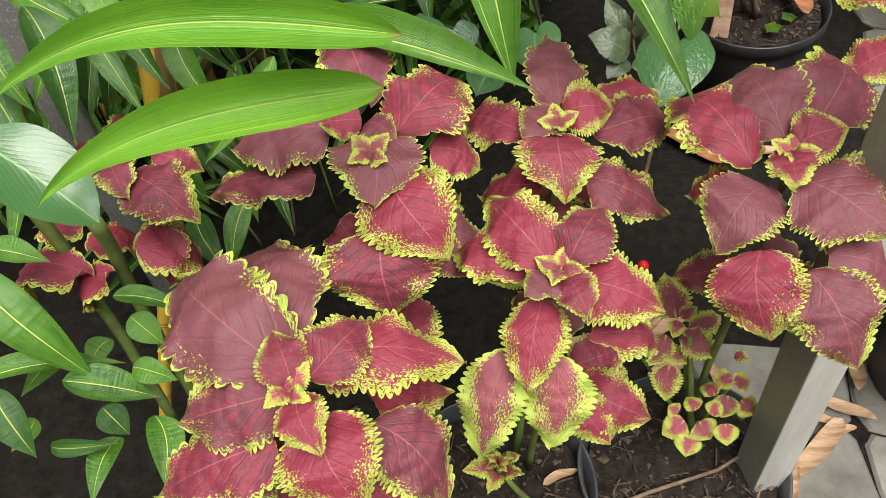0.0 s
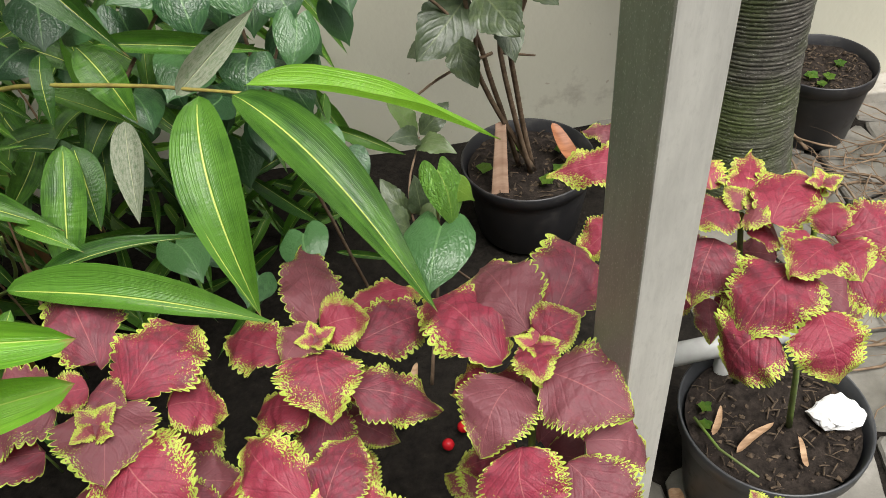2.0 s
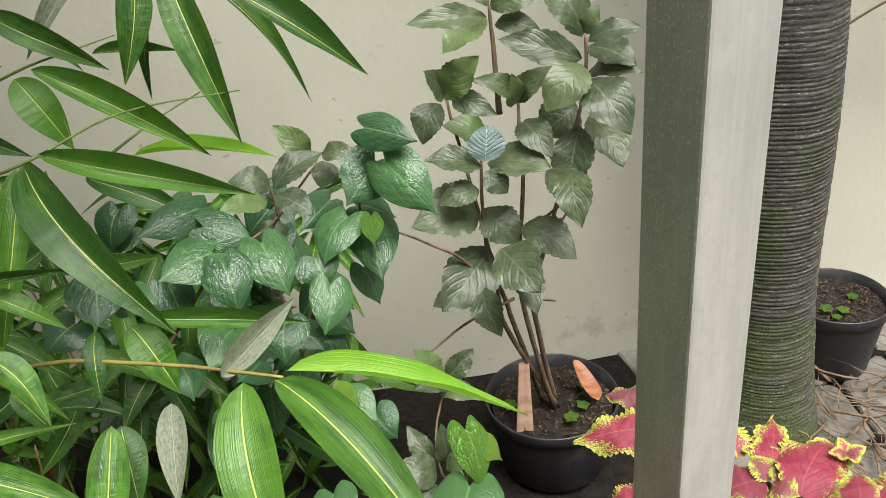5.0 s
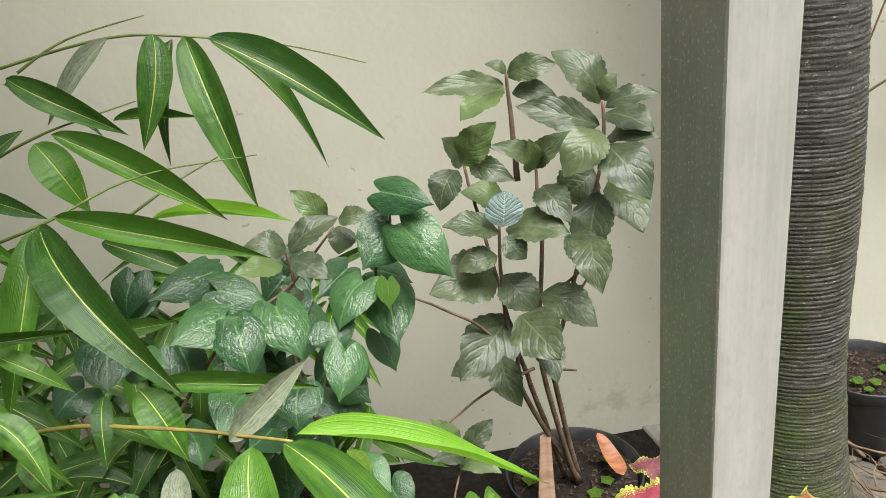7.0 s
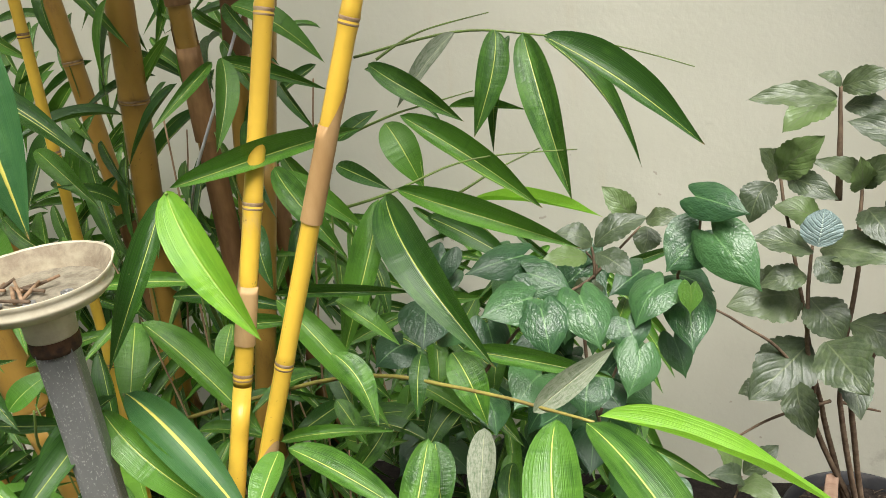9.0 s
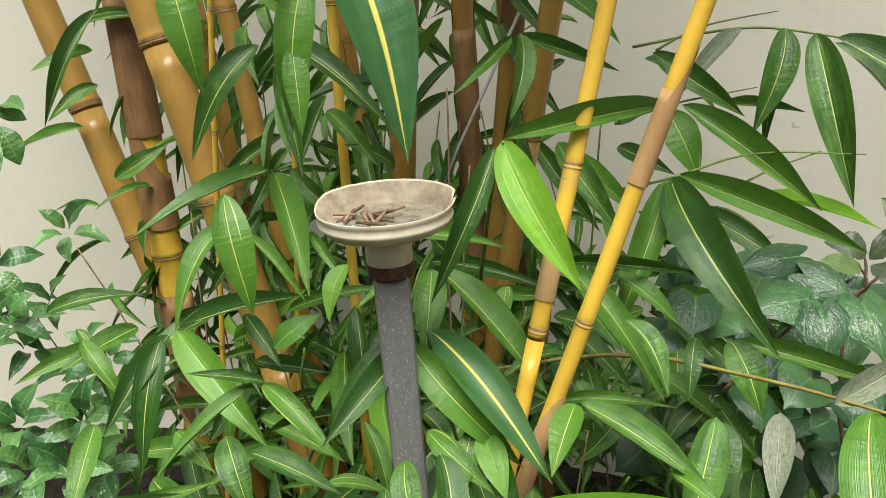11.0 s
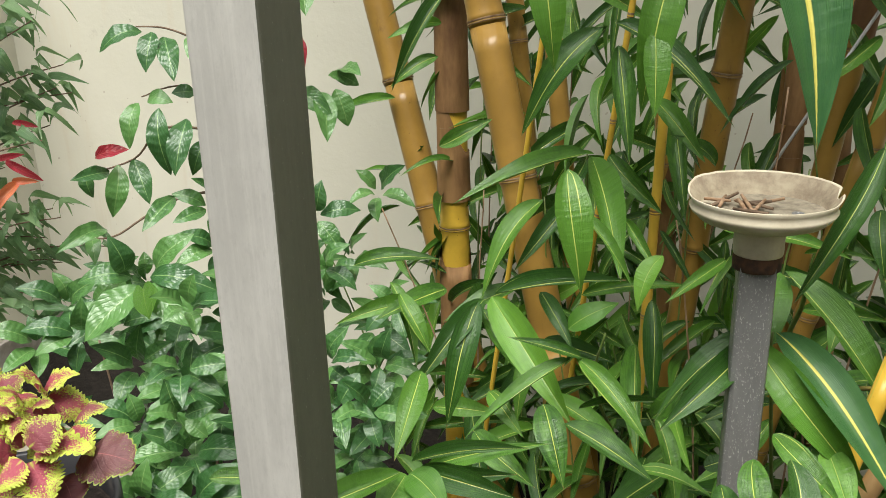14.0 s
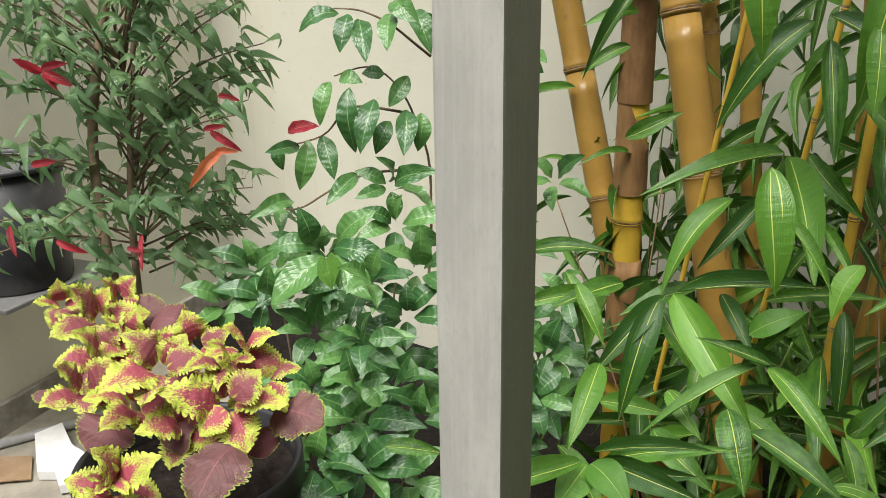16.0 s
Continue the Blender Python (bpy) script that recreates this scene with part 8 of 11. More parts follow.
leaf(COFFEE, QUILT, -1.426, 0.598, 0.827, -1.473, 0.541, 0.868, 0.041, 0.62, 0.05, 0.78)
leaf(COFFEE, QUILT, -1.427, 0.612, 0.829, -1.434, 0.635, 0.899, 0.044, 0.80, -0.54, 0.26)
leaf(COFFEE, QUILT, -1.392, 0.604, 0.837, -1.293, 0.646, 0.897, 0.044, -0.15, -0.68, 0.72)
leaf(COFFEE, QUILT, -1.349, 0.645, 0.764, -1.252, 0.651, 0.755, 0.039, 0.11, -0.41, 0.91)
leaf(COFFEE, QUILT, -1.316, 0.611, 0.783, -1.265, 0.561, 0.746, 0.043, 0.46, -0.18, 0.87)
leaf(COFFEE, QUILT, -1.345, 0.620, 0.782, -1.330, 0.521, 0.814, 0.035, 0.65, 0.32, 0.69)
leaf(COFFEE, QUILT, -1.347, 0.627, 0.789, -1.362, 0.583, 0.838, 0.031, 0.90, 0.14, 0.41)
leaf(COFFEE, QUILT, -1.319, 0.620, 0.805, -1.275, 0.622, 0.878, 0.033, 0.17, -0.98, -0.08)
leaf(COFFEE, QUILT, -1.316, 0.626, 0.796, -1.251, 0.671, 0.821, 0.033, 0.07, -0.56, 0.83)
leaf(COFFEE, QUILT, -1.398, 0.482, 0.794, -1.405, 0.409, 0.804, 0.032, 0.67, 0.04, 0.74)
leaf(COFFEE, QUILT, -1.417, 0.491, 0.792, -1.464, 0.428, 0.833, 0.042, 0.61, 0.05, 0.79)
leaf(COFFEE, QUILT, -1.409, 0.496, 0.797, -1.417, 0.487, 0.853, 0.032, 0.98, 0.11, 0.16)
leaf(COFFEE, QUILT, -1.393, 0.499, 0.799, -1.373, 0.559, 0.827, 0.034, 0.21, -0.47, 0.86)
leaf(COFFEE, QUILT, -1.393, 0.502, 0.791, -1.343, 0.568, 0.787, 0.036, 0.48, -0.32, 0.82)
leaf(COFFEE, QUILT, -1.393, 0.492, 0.781, -1.335, 0.479, 0.744, 0.038, 0.55, 0.07, 0.83)
leaf(COFFEE, QUILT, -1.395, 0.487, 0.783, -1.323, 0.428, 0.772, 0.037, 0.05, -0.13, 0.99)
leaf(COFFEE, QUILT, -1.290, 0.525, 0.755, -1.213, 0.501, 0.724, 0.044, 0.38, 0.01, 0.93)
leaf(COFFEE, QUILT, -1.295, 0.519, 0.758, -1.244, 0.442, 0.749, 0.039, 0.33, 0.11, 0.94)
leaf(COFFEE, QUILT, -1.294, 0.509, 0.773, -1.328, 0.416, 0.784, 0.045, 0.46, -0.07, 0.88)
leaf(COFFEE, QUILT, -1.283, 0.508, 0.787, -1.283, 0.438, 0.848, 0.036, 0.90, 0.28, 0.32)
leaf(COFFEE, QUILT, -1.311, 0.533, 0.769, -1.284, 0.504, 0.850, 0.034, 0.95, 0.07, -0.29)
leaf(COFFEE, QUILT, -1.316, 0.548, 0.761, -1.276, 0.594, 0.817, 0.040, -0.08, -0.74, 0.67)
leaf(COFFEE, QUILT, -1.275, 0.529, 0.773, -1.166, 0.574, 0.795, 0.045, 0.09, -0.61, 0.79)
leaf(COFFEE, QUILT, -1.246, 0.628, 0.747, -1.173, 0.674, 0.730, 0.040, 0.35, -0.22, 0.91)
leaf(COFFEE, QUILT, -1.288, 0.640, 0.719, -1.243, 0.583, 0.708, 0.031, -0.01, -0.20, 0.98)
leaf(COFFEE, QUILT, -1.265, 0.616, 0.744, -1.266, 0.531, 0.753, 0.034, 0.45, 0.09, 0.89)
leaf(COFFEE, QUILT, -1.284, 0.632, 0.743, -1.274, 0.566, 0.820, 0.036, 0.64, 0.62, 0.45)
leaf(COFFEE, QUILT, -1.268, 0.632, 0.753, -1.252, 0.630, 0.818, 0.032, 0.46, -0.88, -0.14)
leaf(COFFEE, QUILT, -1.284, 0.655, 0.732, -1.216, 0.707, 0.777, 0.041, -0.06, -0.61, 0.79)
leaf(COFFEE, QUILT, -1.213, 0.394, 0.758, -1.122, 0.391, 0.755, 0.036, 0.03, 0.06, 1.00)
leaf(COFFEE, QUILT, -1.225, 0.390, 0.751, -1.173, 0.338, 0.727, 0.042, 0.46, 0.05, 0.89)
leaf(COFFEE, QUILT, -1.214, 0.376, 0.772, -1.218, 0.291, 0.781, 0.039, 0.36, 0.08, 0.93)
leaf(COFFEE, QUILT, -1.234, 0.389, 0.767, -1.246, 0.324, 0.817, 0.035, 0.61, 0.41, 0.68)
leaf(COFFEE, QUILT, -1.228, 0.398, 0.773, -1.209, 0.403, 0.846, 0.037, 0.45, -0.89, -0.06)
leaf(COFFEE, QUILT, -1.218, 0.402, 0.773, -1.190, 0.469, 0.808, 0.041, 0.41, -0.55, 0.73)
leaf(COFFEE, QUILT, -1.200, 0.393, 0.773, -1.115, 0.429, 0.788, 0.035, 0.01, -0.40, 0.92)
leaf(COFFEE, QUILT, -1.170, 0.436, 0.754, -1.142, 0.341, 0.761, 0.042, 0.51, 0.21, 0.83)
leaf(COFFEE, QUILT, -1.177, 0.441, 0.766, -1.225, 0.392, 0.800, 0.037, 0.60, -0.03, 0.80)
leaf(COFFEE, QUILT, -1.196, 0.458, 0.753, -1.229, 0.446, 0.804, 0.036, 0.82, -0.37, 0.44)
leaf(COFFEE, QUILT, -1.172, 0.459, 0.764, -1.121, 0.506, 0.825, 0.042, 0.16, -0.84, 0.52)
leaf(COFFEE, QUILT, -1.165, 0.459, 0.757, -1.103, 0.526, 0.762, 0.041, 0.35, -0.39, 0.85)
leaf(COFFEE, QUILT, -1.182, 0.460, 0.738, -1.093, 0.449, 0.738, 0.034, -0.02, -0.20, 0.98)
leaf(COFFEE, QUILT, -1.196, 0.459, 0.728, -1.165, 0.420, 0.691, 0.039, 0.31, -0.51, 0.80)
leaf(COFFEE, QUILT, -1.293, 0.355, 0.708, -1.237, 0.427, 0.691, 0.043, 0.52, -0.21, 0.82)
leaf(COFFEE, QUILT, -1.283, 0.339, 0.712, -1.213, 0.318, 0.704, 0.032, -0.01, -0.38, 0.93)
leaf(COFFEE, QUILT, -1.288, 0.331, 0.714, -1.269, 0.264, 0.707, 0.037, 0.69, 0.12, 0.71)
leaf(COFFEE, QUILT, -1.292, 0.329, 0.723, -1.315, 0.248, 0.750, 0.041, 0.80, -0.03, 0.60)
leaf(COFFEE, QUILT, -1.287, 0.336, 0.734, -1.283, 0.306, 0.811, 0.038, 0.95, 0.30, 0.07)
leaf(COFFEE, QUILT, -1.268, 0.339, 0.742, -1.248, 0.384, 0.789, 0.037, 0.64, -0.67, 0.38)
leaf(COFFEE, QUILT, -1.154, 0.515, 0.708, -1.154, 0.450, 0.685, 0.037, 0.48, -0.29, 0.83)
leaf(COFFEE, QUILT, -1.184, 0.533, 0.700, -1.184, 0.452, 0.762, 0.036, 0.58, 0.50, 0.65)
leaf(COFFEE, QUILT, -1.174, 0.533, 0.711, -1.206, 0.520, 0.763, 0.036, 0.85, -0.29, 0.45)
leaf(COFFEE, QUILT, -1.189, 0.557, 0.692, -1.159, 0.603, 0.747, 0.040, 0.02, -0.77, 0.63)
leaf(COFFEE, QUILT, -1.144, 0.531, 0.709, -1.079, 0.586, 0.684, 0.042, 0.63, -0.45, 0.63)
leaf(COFFEE, QUILT, -1.162, 0.531, 0.693, -1.082, 0.484, 0.691, 0.038, -0.05, -0.13, 0.99)
leaf(COFFEE, QUILT, -1.498, 0.787, 0.924, -1.529, 0.718, 0.911, 0.034, 0.32, -0.31, 0.89)
leaf(COFFEE, QUILT, -1.465, 0.765, 0.951, -1.464, 0.689, 1.010, 0.037, 0.58, 0.51, 0.64)
leaf(COFFEE, QUILT, -1.483, 0.790, 0.947, -1.444, 0.768, 1.039, 0.045, 0.72, -0.54, -0.43)
leaf(COFFEE, QUILT, -1.469, 0.794, 0.940, -1.404, 0.861, 0.967, 0.042, 0.09, -0.45, 0.89)
leaf(COFFEE, QUILT, -1.447, 0.775, 0.935, -1.346, 0.781, 0.911, 0.043, 0.23, -0.42, 0.88)
leaf(COFFEE, QUILT, -1.480, 0.784, 0.924, -1.475, 0.756, 0.875, 0.033, 0.78, -0.50, 0.37)
leaf(COFFEE, QUILT, -1.443, 0.730, 0.848, -1.402, 0.699, 0.810, 0.035, 0.64, -0.08, 0.76)
leaf(COFFEE, QUILT, -1.425, 0.704, 0.865, -1.446, 0.619, 0.839, 0.043, 0.37, -0.35, 0.86)
leaf(COFFEE, QUILT, -1.425, 0.706, 0.877, -1.430, 0.627, 0.919, 0.034, 0.88, 0.18, 0.44)
leaf(COFFEE, QUILT, -1.435, 0.725, 0.876, -1.438, 0.726, 0.934, 0.033, 0.72, -0.70, 0.05)
leaf(COFFEE, QUILT, -1.435, 0.735, 0.873, -1.402, 0.789, 0.931, 0.044, 0.40, -0.77, 0.49)
leaf(COFFEE, QUILT, -1.428, 0.737, 0.861, -1.325, 0.786, 0.871, 0.045, 0.16, -0.51, 0.84)
leaf(COFFEE, QUILT, -1.508, 0.676, 0.904, -1.416, 0.695, 0.869, 0.045, 0.39, -0.22, 0.90)
leaf(COFFEE, QUILT, -1.536, 0.678, 0.892, -1.476, 0.609, 0.857, 0.043, 0.34, -0.18, 0.92)
leaf(COFFEE, QUILT, -1.538, 0.670, 0.902, -1.560, 0.581, 0.893, 0.041, 0.63, -0.23, 0.74)
leaf(COFFEE, QUILT, -1.501, 0.654, 0.932, -1.502, 0.599, 0.992, 0.035, 0.81, 0.43, 0.41)
leaf(COFFEE, QUILT, -1.489, 0.661, 0.937, -1.442, 0.679, 1.009, 0.040, 0.30, -0.95, 0.04)
leaf(COFFEE, QUILT, -1.511, 0.680, 0.918, -1.408, 0.705, 0.967, 0.037, -0.23, -0.58, 0.78)
leaf(COFFEE, QUILT, -1.625, 0.585, 0.879, -1.543, 0.543, 0.866, 0.030, 0.06, -0.19, 0.98)
leaf(COFFEE, QUILT, -1.646, 0.583, 0.879, -1.617, 0.481, 0.893, 0.038, 0.49, 0.25, 0.83)
leaf(COFFEE, QUILT, -1.649, 0.586, 0.889, -1.669, 0.515, 0.941, 0.042, 0.86, 0.12, 0.50)
leaf(COFFEE, QUILT, -1.596, 0.576, 0.911, -1.550, 0.586, 0.974, 0.033, 0.24, -0.97, -0.02)
leaf(COFFEE, QUILT, -1.591, 0.579, 0.904, -1.536, 0.627, 0.921, 0.031, 0.41, -0.69, 0.60)
leaf(COFFEE, QUILT, -1.625, 0.593, 0.878, -1.512, 0.599, 0.866, 0.039, 0.12, -0.51, 0.85)
leaf(COFFEE, QUILT, -1.579, 0.815, 0.995, -1.512, 0.877, 0.964, 0.044, 0.70, -0.49, 0.53)
leaf(COFFEE, QUILT, -1.571, 0.793, 0.995, -1.534, 0.753, 0.942, 0.042, 0.70, -0.24, 0.67)
leaf(COFFEE, QUILT, -1.569, 0.780, 1.007, -1.565, 0.688, 1.000, 0.037, 0.75, -0.02, 0.66)
leaf(COFFEE, QUILT, -1.574, 0.785, 1.015, -1.584, 0.712, 1.057, 0.035, 0.92, 0.09, 0.37)
leaf(COFFEE, QUILT, -1.564, 0.792, 1.021, -1.526, 0.781, 1.088, 0.033, 0.09, -0.97, -0.21)
leaf(COFFEE, QUILT, -1.543, 0.793, 1.019, -1.464, 0.865, 1.045, 0.047, 0.26, -0.56, 0.78)
leaf(COFFEE, QUILT, -1.654, 0.827, 1.068, -1.649, 0.744, 1.061, 0.033, 0.79, -0.00, 0.62)
leaf(COFFEE, QUILT, -1.662, 0.833, 1.076, -1.696, 0.777, 1.110, 0.034, 0.81, -0.15, 0.56)
leaf(COFFEE, QUILT, -1.651, 0.833, 1.083, -1.609, 0.782, 1.154, 0.035, 0.76, 0.64, 0.01)
leaf(COFFEE, QUILT, -1.634, 0.840, 1.081, -1.517, 0.867, 1.130, 0.044, 0.02, -0.89, 0.45)
leaf(COFFEE, QUILT, -1.654, 0.852, 1.061, -1.534, 0.870, 1.043, 0.044, 0.17, -0.14, 0.98)
leaf(COFFEE, QUILT, -1.649, 0.837, 1.060, -1.626, 0.835, 1.003, 0.037, 0.88, -0.31, 0.37)
leaf(COFFEE, QUILT, -1.279, 0.951, 0.740, -1.225, 0.874, 0.721, 0.038, 0.16, -0.13, 0.98)
leaf(COFFEE, QUILT, -1.284, 0.943, 0.752, -1.299, 0.842, 0.771, 0.038, 0.78, 0.00, 0.62)
leaf(COFFEE, QUILT, -1.268, 0.932, 0.776, -1.282, 0.864, 0.857, 0.046, 0.94, 0.16, 0.29)
leaf(COFFEE, QUILT, -1.262, 0.943, 0.777, -1.213, 0.929, 0.878, 0.046, -0.23, -0.97, -0.02)
leaf(COFFEE, QUILT, -1.263, 0.957, 0.761, -1.180, 0.999, 0.802, 0.042, -0.03, -0.67, 0.74)
leaf(COFFEE, QUILT, -1.276, 0.962, 0.742, -1.175, 0.934, 0.747, 0.034, -0.10, -0.19, 0.98)
leaf(COFFEE, QUILT, -1.333, 1.016, 0.807, -1.255, 1.029, 0.774, 0.043, 0.41, -0.45, 0.79)
leaf(COFFEE, QUILT, -1.312, 0.976, 0.826, -1.313, 0.919, 0.789, 0.036, 0.66, -0.42, 0.62)
leaf(COFFEE, QUILT, -1.352, 1.008, 0.816, -1.354, 0.910, 0.848, 0.033, 0.48, 0.26, 0.84)
leaf(COFFEE, QUILT, -1.336, 1.000, 0.833, -1.320, 0.937, 0.915, 0.038, 0.91, 0.39, 0.12)
leaf(COFFEE, QUILT, -1.320, 1.003, 0.836, -1.272, 1.042, 0.890, 0.039, -0.09, -0.77, 0.63)
leaf(COFFEE, QUILT, -1.177, 0.879, 0.706, -1.109, 0.840, 0.692, 0.034, -0.09, -0.47, 0.88)
leaf(COFFEE, QUILT, -1.194, 0.879, 0.699, -1.164, 0.768, 0.693, 0.044, 0.44, 0.07, 0.89)
leaf(COFFEE, QUILT, -1.183, 0.865, 0.724, -1.191, 0.763, 0.779, 0.038, 0.70, 0.30, 0.65)
leaf(COFFEE, QUILT, -1.181, 0.875, 0.731, -1.177, 0.849, 0.807, 0.038, 0.92, -0.36, -0.17)
leaf(COFFEE, QUILT, -1.168, 0.875, 0.733, -1.105, 0.885, 0.807, 0.037, -0.36, -0.83, 0.42)
leaf(COFFEE, QUILT, -1.179, 0.891, 0.712, -1.118, 0.933, 0.720, 0.033, 0.38, -0.67, 0.64)
leaf(COFFEE, QUILT, -1.809, 0.494, 0.816, -1.737, 0.457, 0.791, 0.035, 0.41, 0.18, 0.90)
leaf(COFFEE, QUILT, -1.785, 0.477, 0.832, -1.749, 0.397, 0.821, 0.038, 0.51, 0.11, 0.85)
leaf(COFFEE, QUILT, -1.795, 0.479, 0.844, -1.812, 0.404, 0.897, 0.045, 0.75, 0.26, 0.61)
leaf(COFFEE, QUILT, -1.792, 0.488, 0.845, -1.801, 0.484, 0.899, 0.033, 0.96, -0.26, 0.14)
leaf(COFFEE, QUILT, -1.800, 0.502, 0.837, -1.739, 0.543, 0.889, 0.037, -0.09, -0.73, 0.68)
leaf(COFFEE, QUILT, -1.773, 0.494, 0.832, -1.705, 0.554, 0.800, 0.045, 0.52, -0.13, 0.85)
leaf(COFFEE, QUILT, -1.754, 0.546, 0.899, -1.680, 0.517, 0.864, 0.038, 0.35, -0.21, 0.91)
leaf(COFFEE, QUILT, -1.808, 0.559, 0.886, -1.784, 0.483, 0.879, 0.034, 0.29, 0.00, 0.96)
leaf(COFFEE, QUILT, -1.785, 0.547, 0.911, -1.805, 0.473, 0.965, 0.045, 0.71, 0.28, 0.65)
leaf(COFFEE, QUILT, -1.801, 0.564, 0.906, -1.820, 0.555, 0.969, 0.040, 0.96, 0.02, 0.29)
leaf(COFFEE, QUILT, -1.767, 0.561, 0.914, -1.685, 0.591, 0.980, 0.040, 0.10, -0.95, 0.31)
leaf(COFFEE, QUILT, -1.789, 0.571, 0.893, -1.744, 0.624, 0.877, 0.032, 0.45, -0.12, 0.89)
leaf(COFFEE, QUILT, -1.392, 0.917, 1.069, -1.348, 0.933, 1.015, 0.040, 0.76, -0.41, 0.50)
leaf(COFFEE, QUILT, -1.421, 0.923, 1.063, -1.382, 0.824, 1.049, 0.040, 0.47, 0.06, 0.88)
leaf(COFFEE, QUILT, -1.413, 0.916, 1.078, -1.407, 0.835, 1.106, 0.032, 0.79, 0.25, 0.56)
leaf(COFFEE, QUILT, -1.409, 0.927, 1.086, -1.387, 0.928, 1.151, 0.039, 0.47, -0.87, -0.15)
leaf(COFFEE, QUILT, -1.402, 0.933, 1.077, -1.349, 0.995, 1.085, 0.039, 0.44, -0.47, 0.77)
leaf(COFFEE, QUILT, -1.361, 0.890, 0.980, -1.316, 0.826, 0.968, 0.028, 0.16, -0.07, 0.98)
leaf(COFFEE, QUILT, -1.394, 0.907, 0.977, -1.400, 0.820, 1.008, 0.037, 0.49, 0.26, 0.83)
leaf(COFFEE, QUILT, -1.364, 0.890, 0.998, -1.377, 0.846, 1.058, 0.038, 0.99, -0.11, 0.13)
leaf(COFFEE, QUILT, -1.369, 0.910, 0.989, -1.309, 0.923, 1.037, 0.033, -0.11, -0.92, 0.38)
leaf(COFFEE, QUILT, -1.373, 0.914, 0.971, -1.303, 0.932, 0.941, 0.037, 0.43, -0.23, 0.87)
leaf(COFFEE, QUILT, -1.224, 0.788, 0.847, -1.160, 0.789, 0.828, 0.029, 0.25, -0.54, 0.80)
leaf(COFFEE, QUILT, -1.206, 0.764, 0.860, -1.149, 0.696, 0.858, 0.030, -0.07, -0.09, 0.99)
leaf(COFFEE, QUILT, -1.245, 0.783, 0.848, -1.286, 0.717, 0.856, 0.039, 0.72, -0.38, 0.58)
leaf(COFFEE, QUILT, -1.235, 0.781, 0.863, -1.265, 0.740, 0.919, 0.039, 0.85, 0.09, 0.52)
leaf(COFFEE, QUILT, -1.239, 0.799, 0.858, -1.195, 0.808, 0.931, 0.041, 0.07, -0.99, 0.08)
leaf(COFFEE, QUILT, -1.209, 0.780, 0.864, -1.129, 0.789, 0.894, 0.028, -0.24, -0.54, 0.80)
leaf(COFFEE, QUILT, -1.084, 0.740, 0.822, -1.076, 0.657, 0.844, 0.032, 0.50, 0.27, 0.82)
leaf(COFFEE, QUILT, -1.088, 0.749, 0.830, -1.076, 0.694, 0.905, 0.032, 0.88, 0.44, 0.18)
leaf(COFFEE, QUILT, -1.103, 0.775, 0.813, -1.084, 0.815, 0.852, 0.035, 0.18, -0.73, 0.66)
leaf(COFFEE, QUILT, -1.070, 0.750, 0.825, -1.006, 0.772, 0.827, 0.028, 0.17, -0.58, 0.80)
leaf(COFFEE, QUILT, -1.067, 0.738, 0.822, -1.027, 0.717, 0.790, 0.032, 0.27, -0.62, 0.74)
leaf(COFFEE, QUILT, -1.105, 0.701, 0.830, -1.030, 0.650, 0.822, 0.035, 0.11, -0.00, 0.99)
leaf(COFFEE, QUILT, -1.116, 0.699, 0.836, -1.130, 0.646, 0.843, 0.027, 0.54, -0.03, 0.84)
leaf(COFFEE, QUILT, -1.147, 0.725, 0.825, -1.148, 0.674, 0.893, 0.034, 0.72, 0.55, 0.43)
leaf(COFFEE, QUILT, -1.117, 0.716, 0.842, -1.106, 0.754, 0.888, 0.038, 0.48, -0.73, 0.49)
leaf(COFFEE, QUILT, -1.111, 0.713, 0.832, -1.034, 0.719, 0.843, 0.027, -0.10, -0.38, 0.92)
leaf(COFFEE, QUILT, -1.418, 1.124, 1.075, -1.333, 1.137, 1.062, 0.034, 0.21, -0.52, 0.83)
leaf(COFFEE, QUILT, -1.414, 1.106, 1.073, -1.380, 1.069, 1.035, 0.032, 0.26, -0.57, 0.78)
leaf(COFFEE, QUILT, -1.397, 1.082, 1.088, -1.403, 1.010, 1.084, 0.029, 0.47, -0.09, 0.88)
leaf(COFFEE, QUILT, -1.442, 1.126, 1.084, -1.466, 1.094, 1.132, 0.034, 0.86, 0.11, 0.50)
leaf(COFFEE, QUILT, -1.390, 1.095, 1.100, -1.310, 1.083, 1.165, 0.038, -0.33, -0.92, 0.23)
leaf(COFFEE, QUILT, -1.220, 0.958, 0.908, -1.176, 0.937, 0.867, 0.035, 0.47, -0.47, 0.75)
leaf(COFFEE, QUILT, -1.248, 0.970, 0.900, -1.256, 0.906, 0.872, 0.037, 0.37, -0.41, 0.84)
leaf(COFFEE, QUILT, -1.250, 0.975, 0.913, -1.275, 0.941, 0.952, 0.028, 0.90, -0.35, 0.27)
leaf(COFFEE, QUILT, -1.250, 0.987, 0.911, -1.194, 0.962, 0.976, 0.028, -0.71, -0.60, 0.38)
leaf(COFFEE, QUILT, -1.221, 0.969, 0.917, -1.138, 0.989, 0.937, 0.033, -0.04, -0.62, 0.79)
leaf(COFFEE, QUILT, -1.154, 0.847, 0.845, -1.142, 0.816, 0.815, 0.028, 0.72, -0.32, 0.62)
leaf(COFFEE, QUILT, -1.189, 0.869, 0.837, -1.210, 0.806, 0.870, 0.031, 0.75, 0.09, 0.65)
leaf(COFFEE, QUILT, -1.174, 0.871, 0.850, -1.142, 0.861, 0.920, 0.034, 0.40, -0.86, -0.31)
